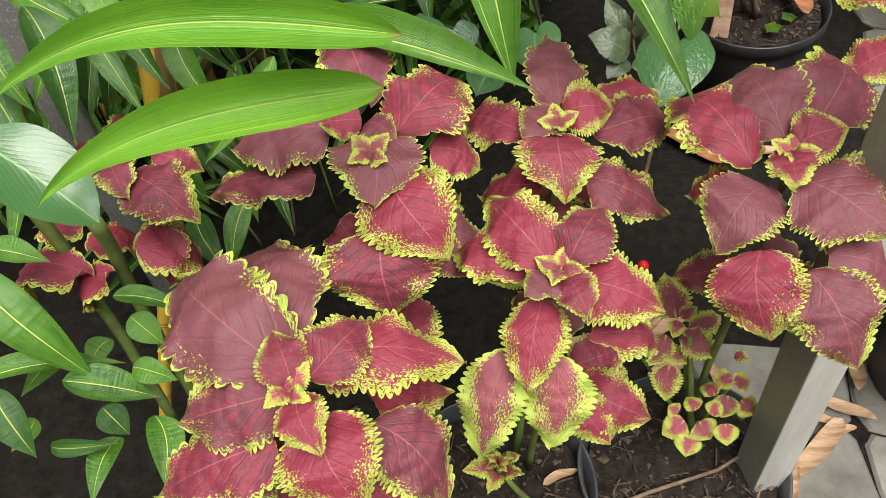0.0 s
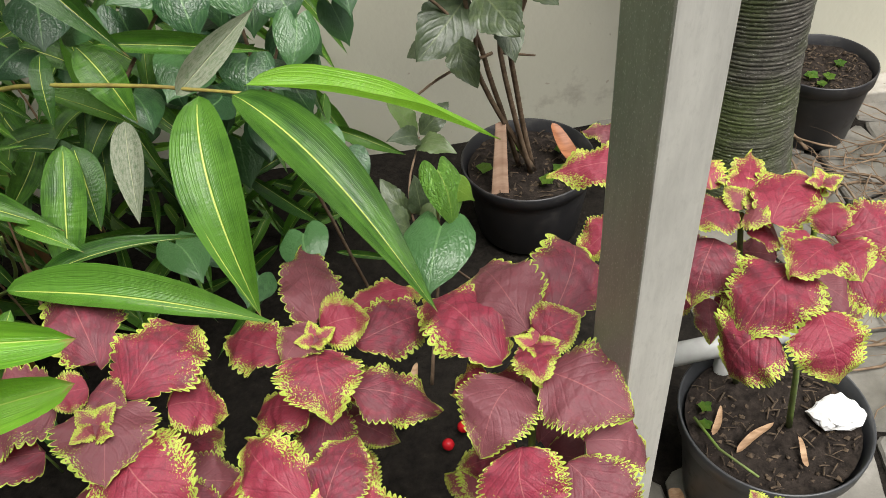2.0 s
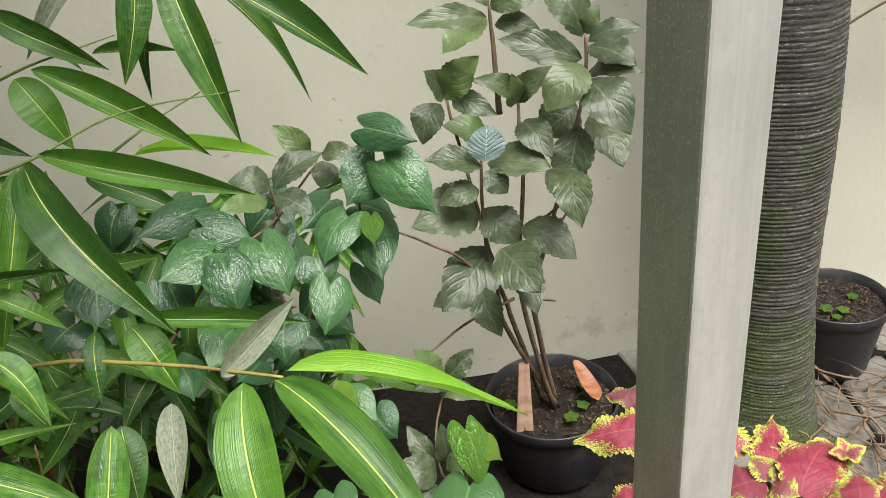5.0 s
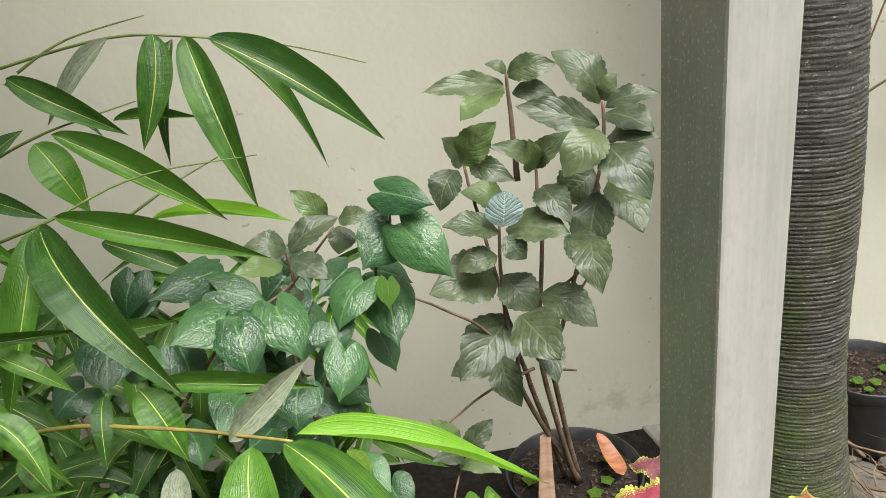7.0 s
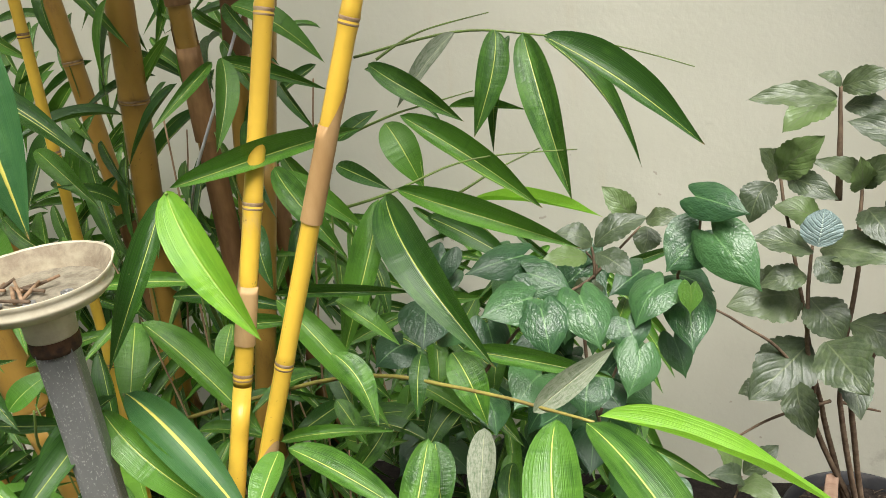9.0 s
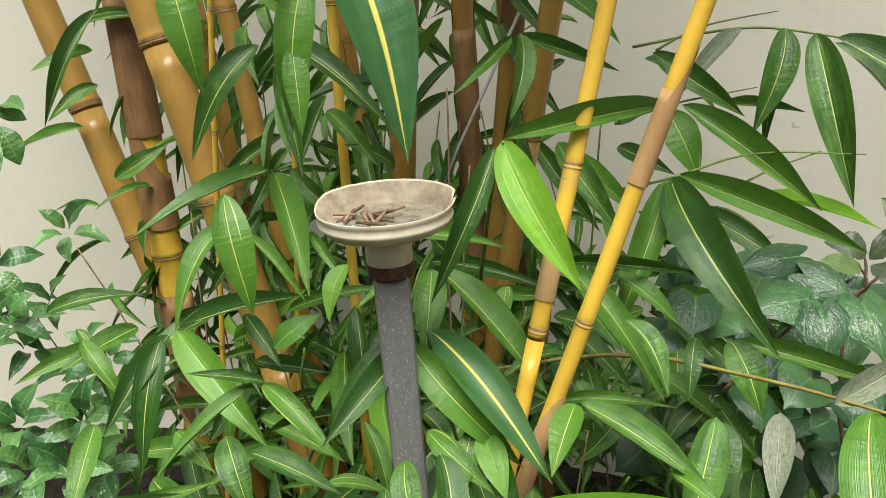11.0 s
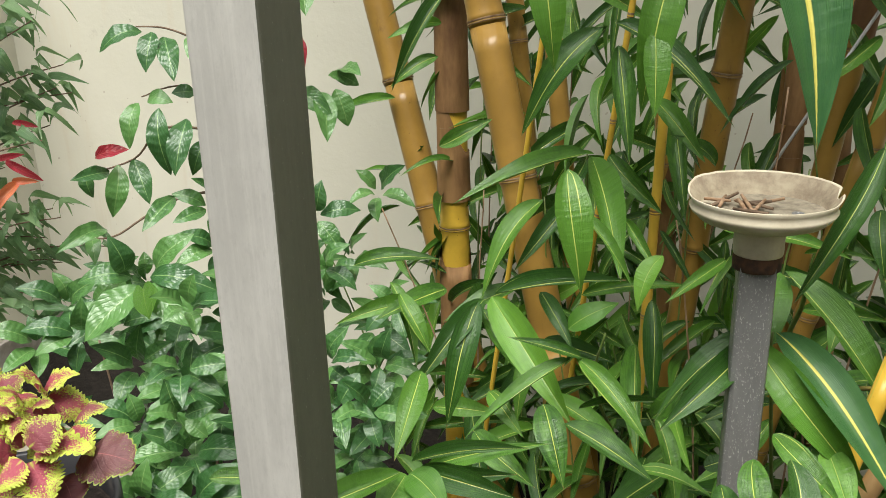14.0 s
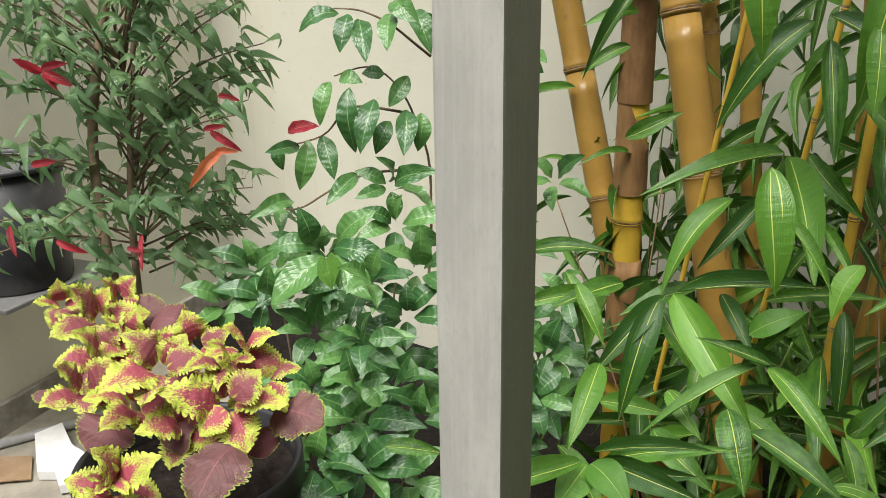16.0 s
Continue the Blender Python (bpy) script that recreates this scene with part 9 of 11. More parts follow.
leaf(COFFEE, QUILT, -1.164, 0.871, 0.839, -1.075, 0.876, 0.846, 0.032, -0.03, -0.57, 0.82)
leaf(COFFEE, QUILT, -1.245, 0.519, 1.045, -1.222, 0.468, 1.049, 0.023, 0.34, 0.23, 0.91)
leaf(COFFEE, QUILT, -1.220, 0.505, 1.063, -1.195, 0.442, 1.106, 0.029, 0.49, 0.62, 0.62)
leaf(COFFEE, QUILT, -1.218, 0.513, 1.067, -1.200, 0.516, 1.117, 0.030, 0.37, -0.92, -0.08)
leaf(COFFEE, QUILT, -1.222, 0.521, 1.057, -1.154, 0.540, 1.077, 0.028, -0.18, -0.34, 0.92)
leaf(COFFEE, QUILT, -1.235, 0.520, 1.044, -1.191, 0.504, 1.024, 0.025, 0.40, -0.04, 0.92)
leaf(COFFEE, QUILT, -1.199, 0.478, 0.960, -1.135, 0.435, 0.951, 0.031, 0.12, -0.03, 0.99)
leaf(COFFEE, QUILT, -1.219, 0.481, 0.958, -1.194, 0.413, 0.975, 0.032, 0.41, 0.36, 0.84)
leaf(COFFEE, QUILT, -1.208, 0.478, 0.969, -1.198, 0.431, 1.005, 0.024, 0.43, 0.61, 0.67)
leaf(COFFEE, QUILT, -1.227, 0.496, 0.962, -1.185, 0.485, 1.023, 0.028, -0.35, -0.93, 0.07)
leaf(COFFEE, QUILT, -1.191, 0.485, 0.972, -1.149, 0.527, 0.980, 0.032, 0.46, -0.59, 0.66)
leaf(COFFEE, QUILT, -1.226, 0.500, 0.945, -1.148, 0.512, 0.931, 0.035, 0.23, -0.63, 0.74)
leaf(COFFEE, QUILT, -1.201, 0.460, 0.887, -1.176, 0.421, 0.881, 0.025, 0.50, 0.19, 0.84)
leaf(COFFEE, QUILT, -1.180, 0.448, 0.909, -1.171, 0.399, 0.941, 0.025, 0.82, 0.41, 0.40)
leaf(COFFEE, QUILT, -1.187, 0.456, 0.912, -1.188, 0.441, 0.973, 0.036, 0.97, -0.25, -0.05)
leaf(COFFEE, QUILT, -1.186, 0.464, 0.902, -1.150, 0.496, 0.920, 0.027, 0.31, -0.71, 0.64)
leaf(COFFEE, QUILT, -1.168, 0.453, 0.905, -1.139, 0.472, 0.879, 0.024, 0.74, -0.37, 0.56)
leaf(COFFEE, QUILT, -1.629, 0.943, 0.491, -1.556, 0.895, 0.482, 0.033, 0.05, -0.11, 0.99)
leaf(COFFEE, QUILT, -1.653, 0.947, 0.483, -1.609, 0.829, 0.506, 0.039, 0.23, 0.27, 0.94)
leaf(COFFEE, QUILT, -1.635, 0.941, 0.511, -1.663, 0.924, 0.557, 0.031, 0.87, -0.14, 0.48)
leaf(COFFEE, QUILT, -1.624, 0.944, 0.515, -1.604, 0.970, 0.568, 0.032, 0.03, -0.90, 0.43)
leaf(COFFEE, QUILT, -1.610, 0.941, 0.508, -1.493, 0.938, 0.543, 0.033, -0.25, -0.58, 0.77)
leaf(COFFEE, QUILT, -1.538, 1.057, 0.819, -1.485, 1.072, 0.793, 0.030, 0.48, -0.65, 0.60)
leaf(COFFEE, QUILT, -1.528, 1.033, 0.827, -1.488, 0.953, 0.816, 0.030, 0.42, 0.09, 0.90)
leaf(COFFEE, QUILT, -1.513, 1.016, 0.847, -1.494, 0.919, 0.890, 0.029, 0.45, 0.43, 0.78)
leaf(COFFEE, QUILT, -1.509, 1.022, 0.856, -1.493, 0.991, 0.933, 0.038, 0.98, -0.00, -0.20)
leaf(COFFEE, QUILT, -1.503, 1.028, 0.848, -1.428, 1.029, 0.893, 0.026, -0.36, -0.69, 0.62)
leaf(COFFEE, QUILT, -1.567, 1.058, 0.866, -1.600, 0.982, 0.846, 0.038, 0.22, -0.34, 0.92)
leaf(COFFEE, QUILT, -1.535, 1.034, 0.890, -1.535, 0.957, 0.930, 0.029, 0.51, 0.40, 0.76)
leaf(COFFEE, QUILT, -1.533, 1.045, 0.895, -1.526, 1.049, 0.953, 0.033, 0.69, -0.72, -0.03)
leaf(COFFEE, QUILT, -1.520, 1.046, 0.890, -1.431, 1.070, 0.921, 0.035, -0.19, -0.43, 0.88)
leaf(COFFEE, QUILT, -1.544, 1.058, 0.868, -1.471, 1.031, 0.845, 0.032, 0.03, -0.59, 0.80)
leaf(COFFEE, QUILT, -1.700, 0.651, 0.330, -1.680, 0.568, 0.344, 0.035, 0.48, 0.26, 0.84)
leaf(COFFEE, QUILT, -1.657, 0.629, 0.377, -1.650, 0.550, 0.449, 0.038, 0.67, 0.53, 0.52)
leaf(COFFEE, QUILT, -1.658, 0.640, 0.378, -1.634, 0.627, 0.464, 0.037, 0.91, -0.28, -0.30)
leaf(COFFEE, QUILT, -1.699, 0.670, 0.332, -1.612, 0.693, 0.380, 0.029, -0.11, -0.80, 0.59)
leaf(COFFEE, QUILT, -1.697, 0.663, 0.320, -1.619, 0.646, 0.299, 0.041, 0.27, 0.07, 0.96)
leaf(COFFEE, QUILT, -1.781, 0.762, 0.811, -1.751, 0.697, 0.781, 0.037, 0.50, -0.17, 0.85)
leaf(COFFEE, QUILT, -1.798, 0.769, 0.818, -1.765, 0.686, 0.863, 0.028, 0.27, 0.54, 0.80)
leaf(COFFEE, QUILT, -1.806, 0.784, 0.821, -1.787, 0.779, 0.890, 0.036, 0.74, -0.62, -0.25)
leaf(COFFEE, QUILT, -1.807, 0.795, 0.809, -1.692, 0.811, 0.851, 0.033, -0.28, -0.34, 0.90)
leaf(COFFEE, QUILT, -1.792, 0.784, 0.806, -1.730, 0.818, 0.775, 0.036, 0.54, -0.27, 0.80)
leaf(COFFEE, QUILT, -1.574, 0.579, 0.529, -1.513, 0.593, 0.499, 0.037, 0.48, -0.32, 0.82)
leaf(COFFEE, QUILT, -1.586, 0.571, 0.531, -1.565, 0.509, 0.538, 0.027, 0.07, 0.13, 0.99)
leaf(COFFEE, QUILT, -1.612, 0.581, 0.524, -1.600, 0.503, 0.577, 0.033, 0.38, 0.56, 0.74)
leaf(COFFEE, QUILT, -1.606, 0.592, 0.530, -1.582, 0.604, 0.593, 0.032, 0.36, -0.93, 0.04)
leaf(COFFEE, QUILT, -1.593, 0.591, 0.526, -1.522, 0.618, 0.555, 0.026, -0.24, -0.35, 0.91)
leaf(COFFEE, QUILT, -1.586, 0.968, 0.566, -1.597, 0.883, 0.586, 0.034, 0.81, 0.03, 0.59)
leaf(COFFEE, QUILT, -1.606, 0.986, 0.561, -1.631, 0.927, 0.616, 0.038, 0.80, 0.19, 0.57)
leaf(COFFEE, QUILT, -1.575, 0.984, 0.576, -1.481, 0.987, 0.665, 0.040, -0.54, -0.60, 0.59)
leaf(COFFEE, QUILT, -1.565, 0.977, 0.571, -1.488, 0.997, 0.589, 0.029, 0.05, -0.76, 0.65)
leaf(COFFEE, QUILT, -1.579, 0.974, 0.558, -1.531, 0.919, 0.543, 0.030, 0.38, 0.08, 0.92)
leaf(COFFEE, QUILT, -1.802, 0.625, 0.867, -1.734, 0.674, 0.860, 0.035, 0.33, -0.33, 0.88)
leaf(COFFEE, QUILT, -1.789, 0.611, 0.866, -1.727, 0.608, 0.832, 0.034, 0.46, -0.21, 0.86)
leaf(COFFEE, QUILT, -1.796, 0.601, 0.871, -1.743, 0.508, 0.879, 0.034, 0.54, 0.37, 0.75)
leaf(COFFEE, QUILT, -1.837, 0.622, 0.864, -1.855, 0.576, 0.894, 0.027, 0.78, 0.09, 0.61)
leaf(COFFEE, QUILT, -1.824, 0.631, 0.871, -1.786, 0.670, 0.920, 0.035, 0.16, -0.83, 0.54)
leaf(COFFEE, QUILT, -1.845, 0.749, 0.874, -1.793, 0.637, 0.904, 0.035, 0.58, 0.45, 0.68)
leaf(COFFEE, QUILT, -1.830, 0.746, 0.890, -1.797, 0.675, 0.961, 0.036, 0.68, 0.65, 0.33)
leaf(COFFEE, QUILT, -1.820, 0.754, 0.890, -1.728, 0.746, 0.957, 0.029, -0.56, -0.39, 0.73)
leaf(COFFEE, QUILT, -1.832, 0.767, 0.873, -1.707, 0.791, 0.892, 0.038, -0.03, -0.51, 0.86)
leaf(COFFEE, QUILT, -1.794, 0.733, 0.883, -1.755, 0.703, 0.847, 0.031, 0.42, -0.43, 0.80)
leaf(COFFEE, QUILT, -1.531, 1.123, 0.896, -1.456, 1.061, 0.883, 0.028, -0.05, -0.27, 0.96)
leaf(COFFEE, QUILT, -1.545, 1.121, 0.899, -1.537, 1.014, 0.912, 0.034, 0.36, 0.14, 0.92)
leaf(COFFEE, QUILT, -1.561, 1.139, 0.903, -1.573, 1.077, 0.963, 0.038, 0.81, 0.32, 0.49)
leaf(COFFEE, QUILT, -1.575, 1.168, 0.894, -1.521, 1.157, 0.960, 0.032, -0.38, -0.91, 0.16)
leaf(COFFEE, QUILT, -1.547, 1.150, 0.890, -1.439, 1.146, 0.895, 0.035, -0.06, -0.56, 0.82)
leaf(COFFEE, QUILT, -1.533, 0.819, 0.659, -1.494, 0.724, 0.682, 0.029, 0.06, 0.26, 0.96)
leaf(COFFEE, QUILT, -1.573, 0.852, 0.644, -1.593, 0.820, 0.685, 0.027, 0.92, -0.07, 0.39)
leaf(COFFEE, QUILT, -1.559, 0.854, 0.653, -1.552, 0.890, 0.707, 0.037, 0.53, -0.74, 0.42)
leaf(COFFEE, QUILT, -1.566, 0.866, 0.632, -1.485, 0.907, 0.635, 0.037, 0.31, -0.67, 0.67)
leaf(COFFEE, QUILT, -1.527, 0.828, 0.653, -1.492, 0.818, 0.616, 0.031, 0.72, -0.05, 0.69)
leaf(COFFEE, QUILT, -1.614, 1.043, 0.898, -1.563, 1.069, 0.877, 0.028, 0.53, -0.45, 0.72)
leaf(COFFEE, QUILT, -1.608, 1.030, 0.898, -1.531, 0.974, 0.885, 0.028, -0.09, -0.34, 0.94)
leaf(COFFEE, QUILT, -1.598, 1.009, 0.912, -1.579, 0.908, 0.926, 0.031, 0.20, 0.17, 0.97)
leaf(COFFEE, QUILT, -1.616, 1.031, 0.915, -1.607, 0.998, 0.974, 0.031, 0.94, 0.34, 0.04)
leaf(COFFEE, QUILT, -1.612, 1.041, 0.912, -1.559, 1.070, 0.957, 0.033, 0.15, -0.90, 0.40)
leaf(COFFEE, QUILT, -1.468, 1.005, 0.619, -1.454, 0.916, 0.603, 0.039, 0.65, -0.03, 0.76)
leaf(COFFEE, QUILT, -1.456, 0.997, 0.642, -1.462, 0.942, 0.688, 0.026, 0.64, 0.45, 0.62)
leaf(COFFEE, QUILT, -1.486, 1.033, 0.621, -1.471, 1.035, 0.675, 0.027, 0.16, -0.99, -0.01)
leaf(COFFEE, QUILT, -1.472, 1.033, 0.620, -1.418, 1.091, 0.636, 0.036, 0.31, -0.51, 0.80)
leaf(COFFEE, QUILT, -1.448, 1.001, 0.629, -1.364, 0.949, 0.633, 0.028, -0.27, -0.36, 0.89)
leaf(COFFEE, QUILT, -1.401, 0.950, 0.458, -1.419, 0.881, 0.438, 0.036, 0.23, -0.32, 0.92)
leaf(COFFEE, QUILT, -1.424, 0.974, 0.455, -1.456, 0.945, 0.506, 0.036, 0.87, -0.09, 0.49)
leaf(COFFEE, QUILT, -1.424, 0.988, 0.448, -1.396, 1.011, 0.498, 0.030, 0.06, -0.92, 0.39)
leaf(COFFEE, QUILT, -1.390, 0.967, 0.464, -1.330, 1.024, 0.467, 0.037, 0.23, -0.29, 0.93)
leaf(COFFEE, QUILT, -1.399, 0.959, 0.451, -1.348, 0.905, 0.441, 0.033, 0.30, 0.11, 0.95)
leaf(COFFEE, QUILT, -1.858, 0.711, 0.895, -1.808, 0.751, 0.885, 0.028, 0.55, -0.53, 0.64)
leaf(COFFEE, QUILT, -1.803, 0.676, 0.910, -1.707, 0.641, 0.897, 0.029, 0.16, 0.08, 0.98)
leaf(COFFEE, QUILT, -1.862, 0.693, 0.897, -1.862, 0.614, 0.901, 0.033, 0.80, 0.03, 0.60)
leaf(COFFEE, QUILT, -1.838, 0.684, 0.915, -1.846, 0.633, 0.959, 0.031, 0.92, 0.17, 0.36)
leaf(COFFEE, QUILT, -1.866, 0.713, 0.904, -1.833, 0.748, 0.949, 0.033, 0.22, -0.84, 0.49)
leaf(COFFEE, QUILT, -1.595, 0.801, 0.674, -1.527, 0.771, 0.662, 0.028, 0.23, 0.12, 0.97)
leaf(COFFEE, QUILT, -1.583, 0.782, 0.685, -1.536, 0.689, 0.690, 0.034, 0.55, 0.32, 0.77)
leaf(COFFEE, QUILT, -1.555, 0.764, 0.715, -1.560, 0.704, 0.761, 0.029, 0.70, 0.40, 0.60)
leaf(COFFEE, QUILT, -1.569, 0.784, 0.709, -1.535, 0.777, 0.781, 0.033, 0.44, -0.85, -0.29)
leaf(COFFEE, QUILT, -1.538, 0.775, 0.715, -1.486, 0.831, 0.725, 0.034, 0.36, -0.48, 0.80)
leaf(COFFEE, QUILT, -1.566, 0.619, 0.546, -1.585, 0.549, 0.556, 0.032, 0.77, -0.12, 0.63)
leaf(COFFEE, QUILT, -1.591, 0.635, 0.538, -1.581, 0.569, 0.612, 0.036, 0.50, 0.68, 0.54)
leaf(COFFEE, QUILT, -1.589, 0.650, 0.532, -1.572, 0.697, 0.565, 0.031, 0.32, -0.62, 0.72)
leaf(COFFEE, QUILT, -1.571, 0.643, 0.530, -1.489, 0.671, 0.536, 0.033, 0.01, -0.23, 0.97)
leaf(COFFEE, QUILT, -1.544, 0.616, 0.549, -1.468, 0.560, 0.558, 0.029, -0.15, -0.04, 0.99)
leaf(COFFEE, QUILT, -1.475, 0.996, 0.388, -1.394, 1.003, 0.388, 0.034, 0.05, -0.62, 0.78)
leaf(COFFEE, QUILT, -1.491, 0.993, 0.380, -1.437, 0.907, 0.397, 0.030, 0.22, 0.32, 0.92)
leaf(COFFEE, QUILT, -1.496, 0.989, 0.394, -1.510, 0.906, 0.446, 0.037, 0.84, 0.17, 0.51)
leaf(COFFEE, QUILT, -1.472, 0.979, 0.415, -1.486, 0.969, 0.467, 0.031, 0.85, -0.51, 0.13)
leaf(COFFEE, QUILT, -1.462, 0.986, 0.410, -1.400, 1.018, 0.445, 0.031, -0.07, -0.67, 0.74)
leaf(COFFEE, QUILT, -1.747, 0.692, 0.830, -1.697, 0.596, 0.863, 0.029, 0.06, 0.35, 0.93)
leaf(COFFEE, QUILT, -1.728, 0.686, 0.847, -1.747, 0.651, 0.889, 0.030, 0.88, 0.08, 0.47)
leaf(COFFEE, QUILT, -1.710, 0.688, 0.854, -1.630, 0.682, 0.931, 0.033, -0.49, -0.75, 0.45)
leaf(COFFEE, QUILT, -1.733, 0.702, 0.829, -1.637, 0.705, 0.835, 0.026, -0.03, -0.66, 0.75)
leaf(COFFEE, QUILT, -1.688, 0.671, 0.845, -1.664, 0.659, 0.800, 0.032, 0.83, -0.24, 0.51)
leaf(COFFEE, QUILT, -1.357, 1.002, 0.561, -1.282, 0.931, 0.574, 0.027, -0.06, 0.12, 0.99)
leaf(COFFEE, QUILT, -1.360, 0.993, 0.569, -1.391, 0.931, 0.558, 0.031, 0.61, -0.42, 0.67)
leaf(COFFEE, QUILT, -1.355, 0.988, 0.585, -1.399, 0.939, 0.627, 0.038, 0.58, 0.16, 0.80)
leaf(COFFEE, QUILT, -1.362, 1.014, 0.574, -1.321, 1.029, 0.641, 0.035, 0.14, -0.98, 0.13)
leaf(COFFEE, QUILT, -1.336, 0.995, 0.582, -1.267, 1.021, 0.606, 0.030, -0.16, -0.41, 0.90)
leaf(COFFEE, QUILT, -1.577, 0.782, 0.413, -1.510, 0.799, 0.392, 0.036, 0.37, -0.55, 0.74)
leaf(COFFEE, QUILT, -1.538, 0.739, 0.453, -1.516, 0.659, 0.460, 0.033, 0.55, 0.22, 0.80)
leaf(COFFEE, QUILT, -1.576, 0.761, 0.436, -1.612, 0.694, 0.465, 0.036, 0.67, -0.04, 0.74)
leaf(COFFEE, QUILT, -1.587, 0.779, 0.431, -1.546, 0.742, 0.525, 0.033, 0.69, 0.72, -0.02)
leaf(COFFEE, QUILT, -1.574, 0.785, 0.428, -1.475, 0.813, 0.495, 0.039, -0.08, -0.87, 0.48)
leaf(COFFEE, QUILT, -1.411, 1.116, 0.783, -1.415, 1.016, 0.792, 0.035, 0.69, 0.04, 0.72)
leaf(COFFEE, QUILT, -1.433, 1.146, 0.780, -1.410, 1.073, 0.850, 0.030, 0.77, 0.55, 0.32)
leaf(COFFEE, QUILT, -1.414, 1.140, 0.788, -1.389, 1.162, 0.835, 0.030, 0.40, -0.89, 0.21)
leaf(COFFEE, QUILT, -1.411, 1.144, 0.776, -1.338, 1.167, 0.778, 0.032, 0.22, -0.75, 0.63)
leaf(COFFEE, QUILT, -1.428, 1.146, 0.764, -1.402, 1.107, 0.737, 0.027, 0.36, -0.35, 0.86)
leaf(COFFEE, QUILT, -1.350, 0.931, 0.529, -1.337, 0.839, 0.541, 0.033, 0.41, 0.17, 0.90)
leaf(COFFEE, QUILT, -1.333, 0.918, 0.556, -1.355, 0.876, 0.605, 0.031, 0.75, 0.30, 0.59)
leaf(COFFEE, QUILT, -1.337, 0.934, 0.551, -1.288, 0.908, 0.639, 0.031, -0.36, -0.93, -0.07)
leaf(COFFEE, QUILT, -1.337, 0.943, 0.535, -1.269, 0.970, 0.548, 0.031, 0.16, -0.72, 0.68)
leaf(COFFEE, QUILT, -1.322, 0.917, 0.544, -1.301, 0.902, 0.507, 0.029, 0.76, -0.32, 0.56)
leaf(COFFEE, QUILT, -1.351, 1.100, 0.682, -1.272, 1.077, 0.668, 0.035, 0.13, -0.15, 0.98)
leaf(COFFEE, QUILT, -1.391, 1.126, 0.662, -1.394, 1.079, 0.636, 0.027, 0.11, -0.49, 0.87)
leaf(COFFEE, QUILT, -1.356, 1.085, 0.703, -1.368, 1.020, 0.756, 0.033, 0.77, 0.31, 0.56)
leaf(COFFEE, QUILT, -1.388, 1.130, 0.678, -1.340, 1.090, 0.757, 0.028, -0.88, -0.26, 0.40)
leaf(COFFEE, QUILT, -1.380, 1.134, 0.674, -1.283, 1.121, 0.730, 0.030, -0.45, -0.64, 0.62)
leaf(COFFEE, QUILT, -1.424, 1.087, 0.523, -1.312, 1.073, 0.571, 0.032, -0.40, -0.38, 0.83)
leaf(COFFEE, QUILT, -1.452, 1.103, 0.496, -1.400, 1.068, 0.477, 0.031, 0.25, -0.15, 0.96)
leaf(COFFEE, QUILT, -1.446, 1.083, 0.507, -1.463, 1.017, 0.479, 0.037, 0.35, -0.44, 0.83)
leaf(COFFEE, QUILT, -1.423, 1.061, 0.541, -1.455, 1.012, 0.581, 0.032, 0.73, 0.07, 0.68)
leaf(COFFEE, QUILT, -1.422, 1.076, 0.540, -1.384, 1.073, 0.612, 0.032, 0.05, -1.00, -0.07)
leaf(COFFEE, QUILT, -1.761, 0.746, 0.795, -1.747, 0.717, 0.759, 0.028, 0.74, -0.35, 0.57)
leaf(COFFEE, QUILT, -1.775, 0.746, 0.801, -1.756, 0.661, 0.834, 0.030, 0.66, 0.39, 0.64)
leaf(COFFEE, QUILT, -1.746, 0.741, 0.820, -1.704, 0.722, 0.885, 0.028, 0.35, -0.82, -0.46)
leaf(COFFEE, QUILT, -1.717, 0.737, 0.825, -1.667, 0.797, 0.847, 0.036, 0.37, -0.58, 0.73)
leaf(COFFEE, QUILT, -1.711, 0.730, 0.817, -1.612, 0.735, 0.813, 0.032, 0.06, -0.66, 0.75)
leaf(COFFEE, QUILT, -1.824, 0.702, 0.532, -1.725, 0.645, 0.526, 0.039, 0.17, 0.20, 0.97)
leaf(COFFEE, QUILT, -1.801, 0.682, 0.557, -1.744, 0.586, 0.590, 0.031, 0.09, 0.37, 0.92)
leaf(COFFEE, QUILT, -1.803, 0.690, 0.568, -1.756, 0.645, 0.654, 0.031, 0.23, 0.91, 0.35)
leaf(COFFEE, QUILT, -1.776, 0.688, 0.578, -1.730, 0.735, 0.625, 0.036, 0.38, -0.81, 0.44)
leaf(COFFEE, QUILT, -1.778, 0.693, 0.565, -1.674, 0.732, 0.585, 0.039, 0.13, -0.71, 0.69)
leaf(COFFEE, QUILT, -1.737, 0.491, 0.671, -1.692, 0.401, 0.716, 0.033, 0.40, 0.56, 0.72)
leaf(COFFEE, QUILT, -1.708, 0.486, 0.695, -1.659, 0.440, 0.781, 0.033, 0.36, 0.89, 0.27)
leaf(COFFEE, QUILT, -1.702, 0.494, 0.694, -1.645, 0.515, 0.758, 0.032, 0.16, -0.97, 0.18)
leaf(COFFEE, QUILT, -1.690, 0.491, 0.689, -1.607, 0.517, 0.703, 0.028, 0.11, -0.71, 0.69)
leaf(COFFEE, QUILT, -1.703, 0.484, 0.676, -1.639, 0.434, 0.661, 0.036, 0.36, 0.18, 0.92)
leaf(COFFEE, QUILT, -1.631, 0.729, 0.594, -1.563, 0.765, 0.614, 0.030, 0.16, -0.69, 0.71)
leaf(COFFEE, QUILT, -1.652, 0.730, 0.571, -1.616, 0.704, 0.533, 0.035, 0.37, -0.57, 0.74)
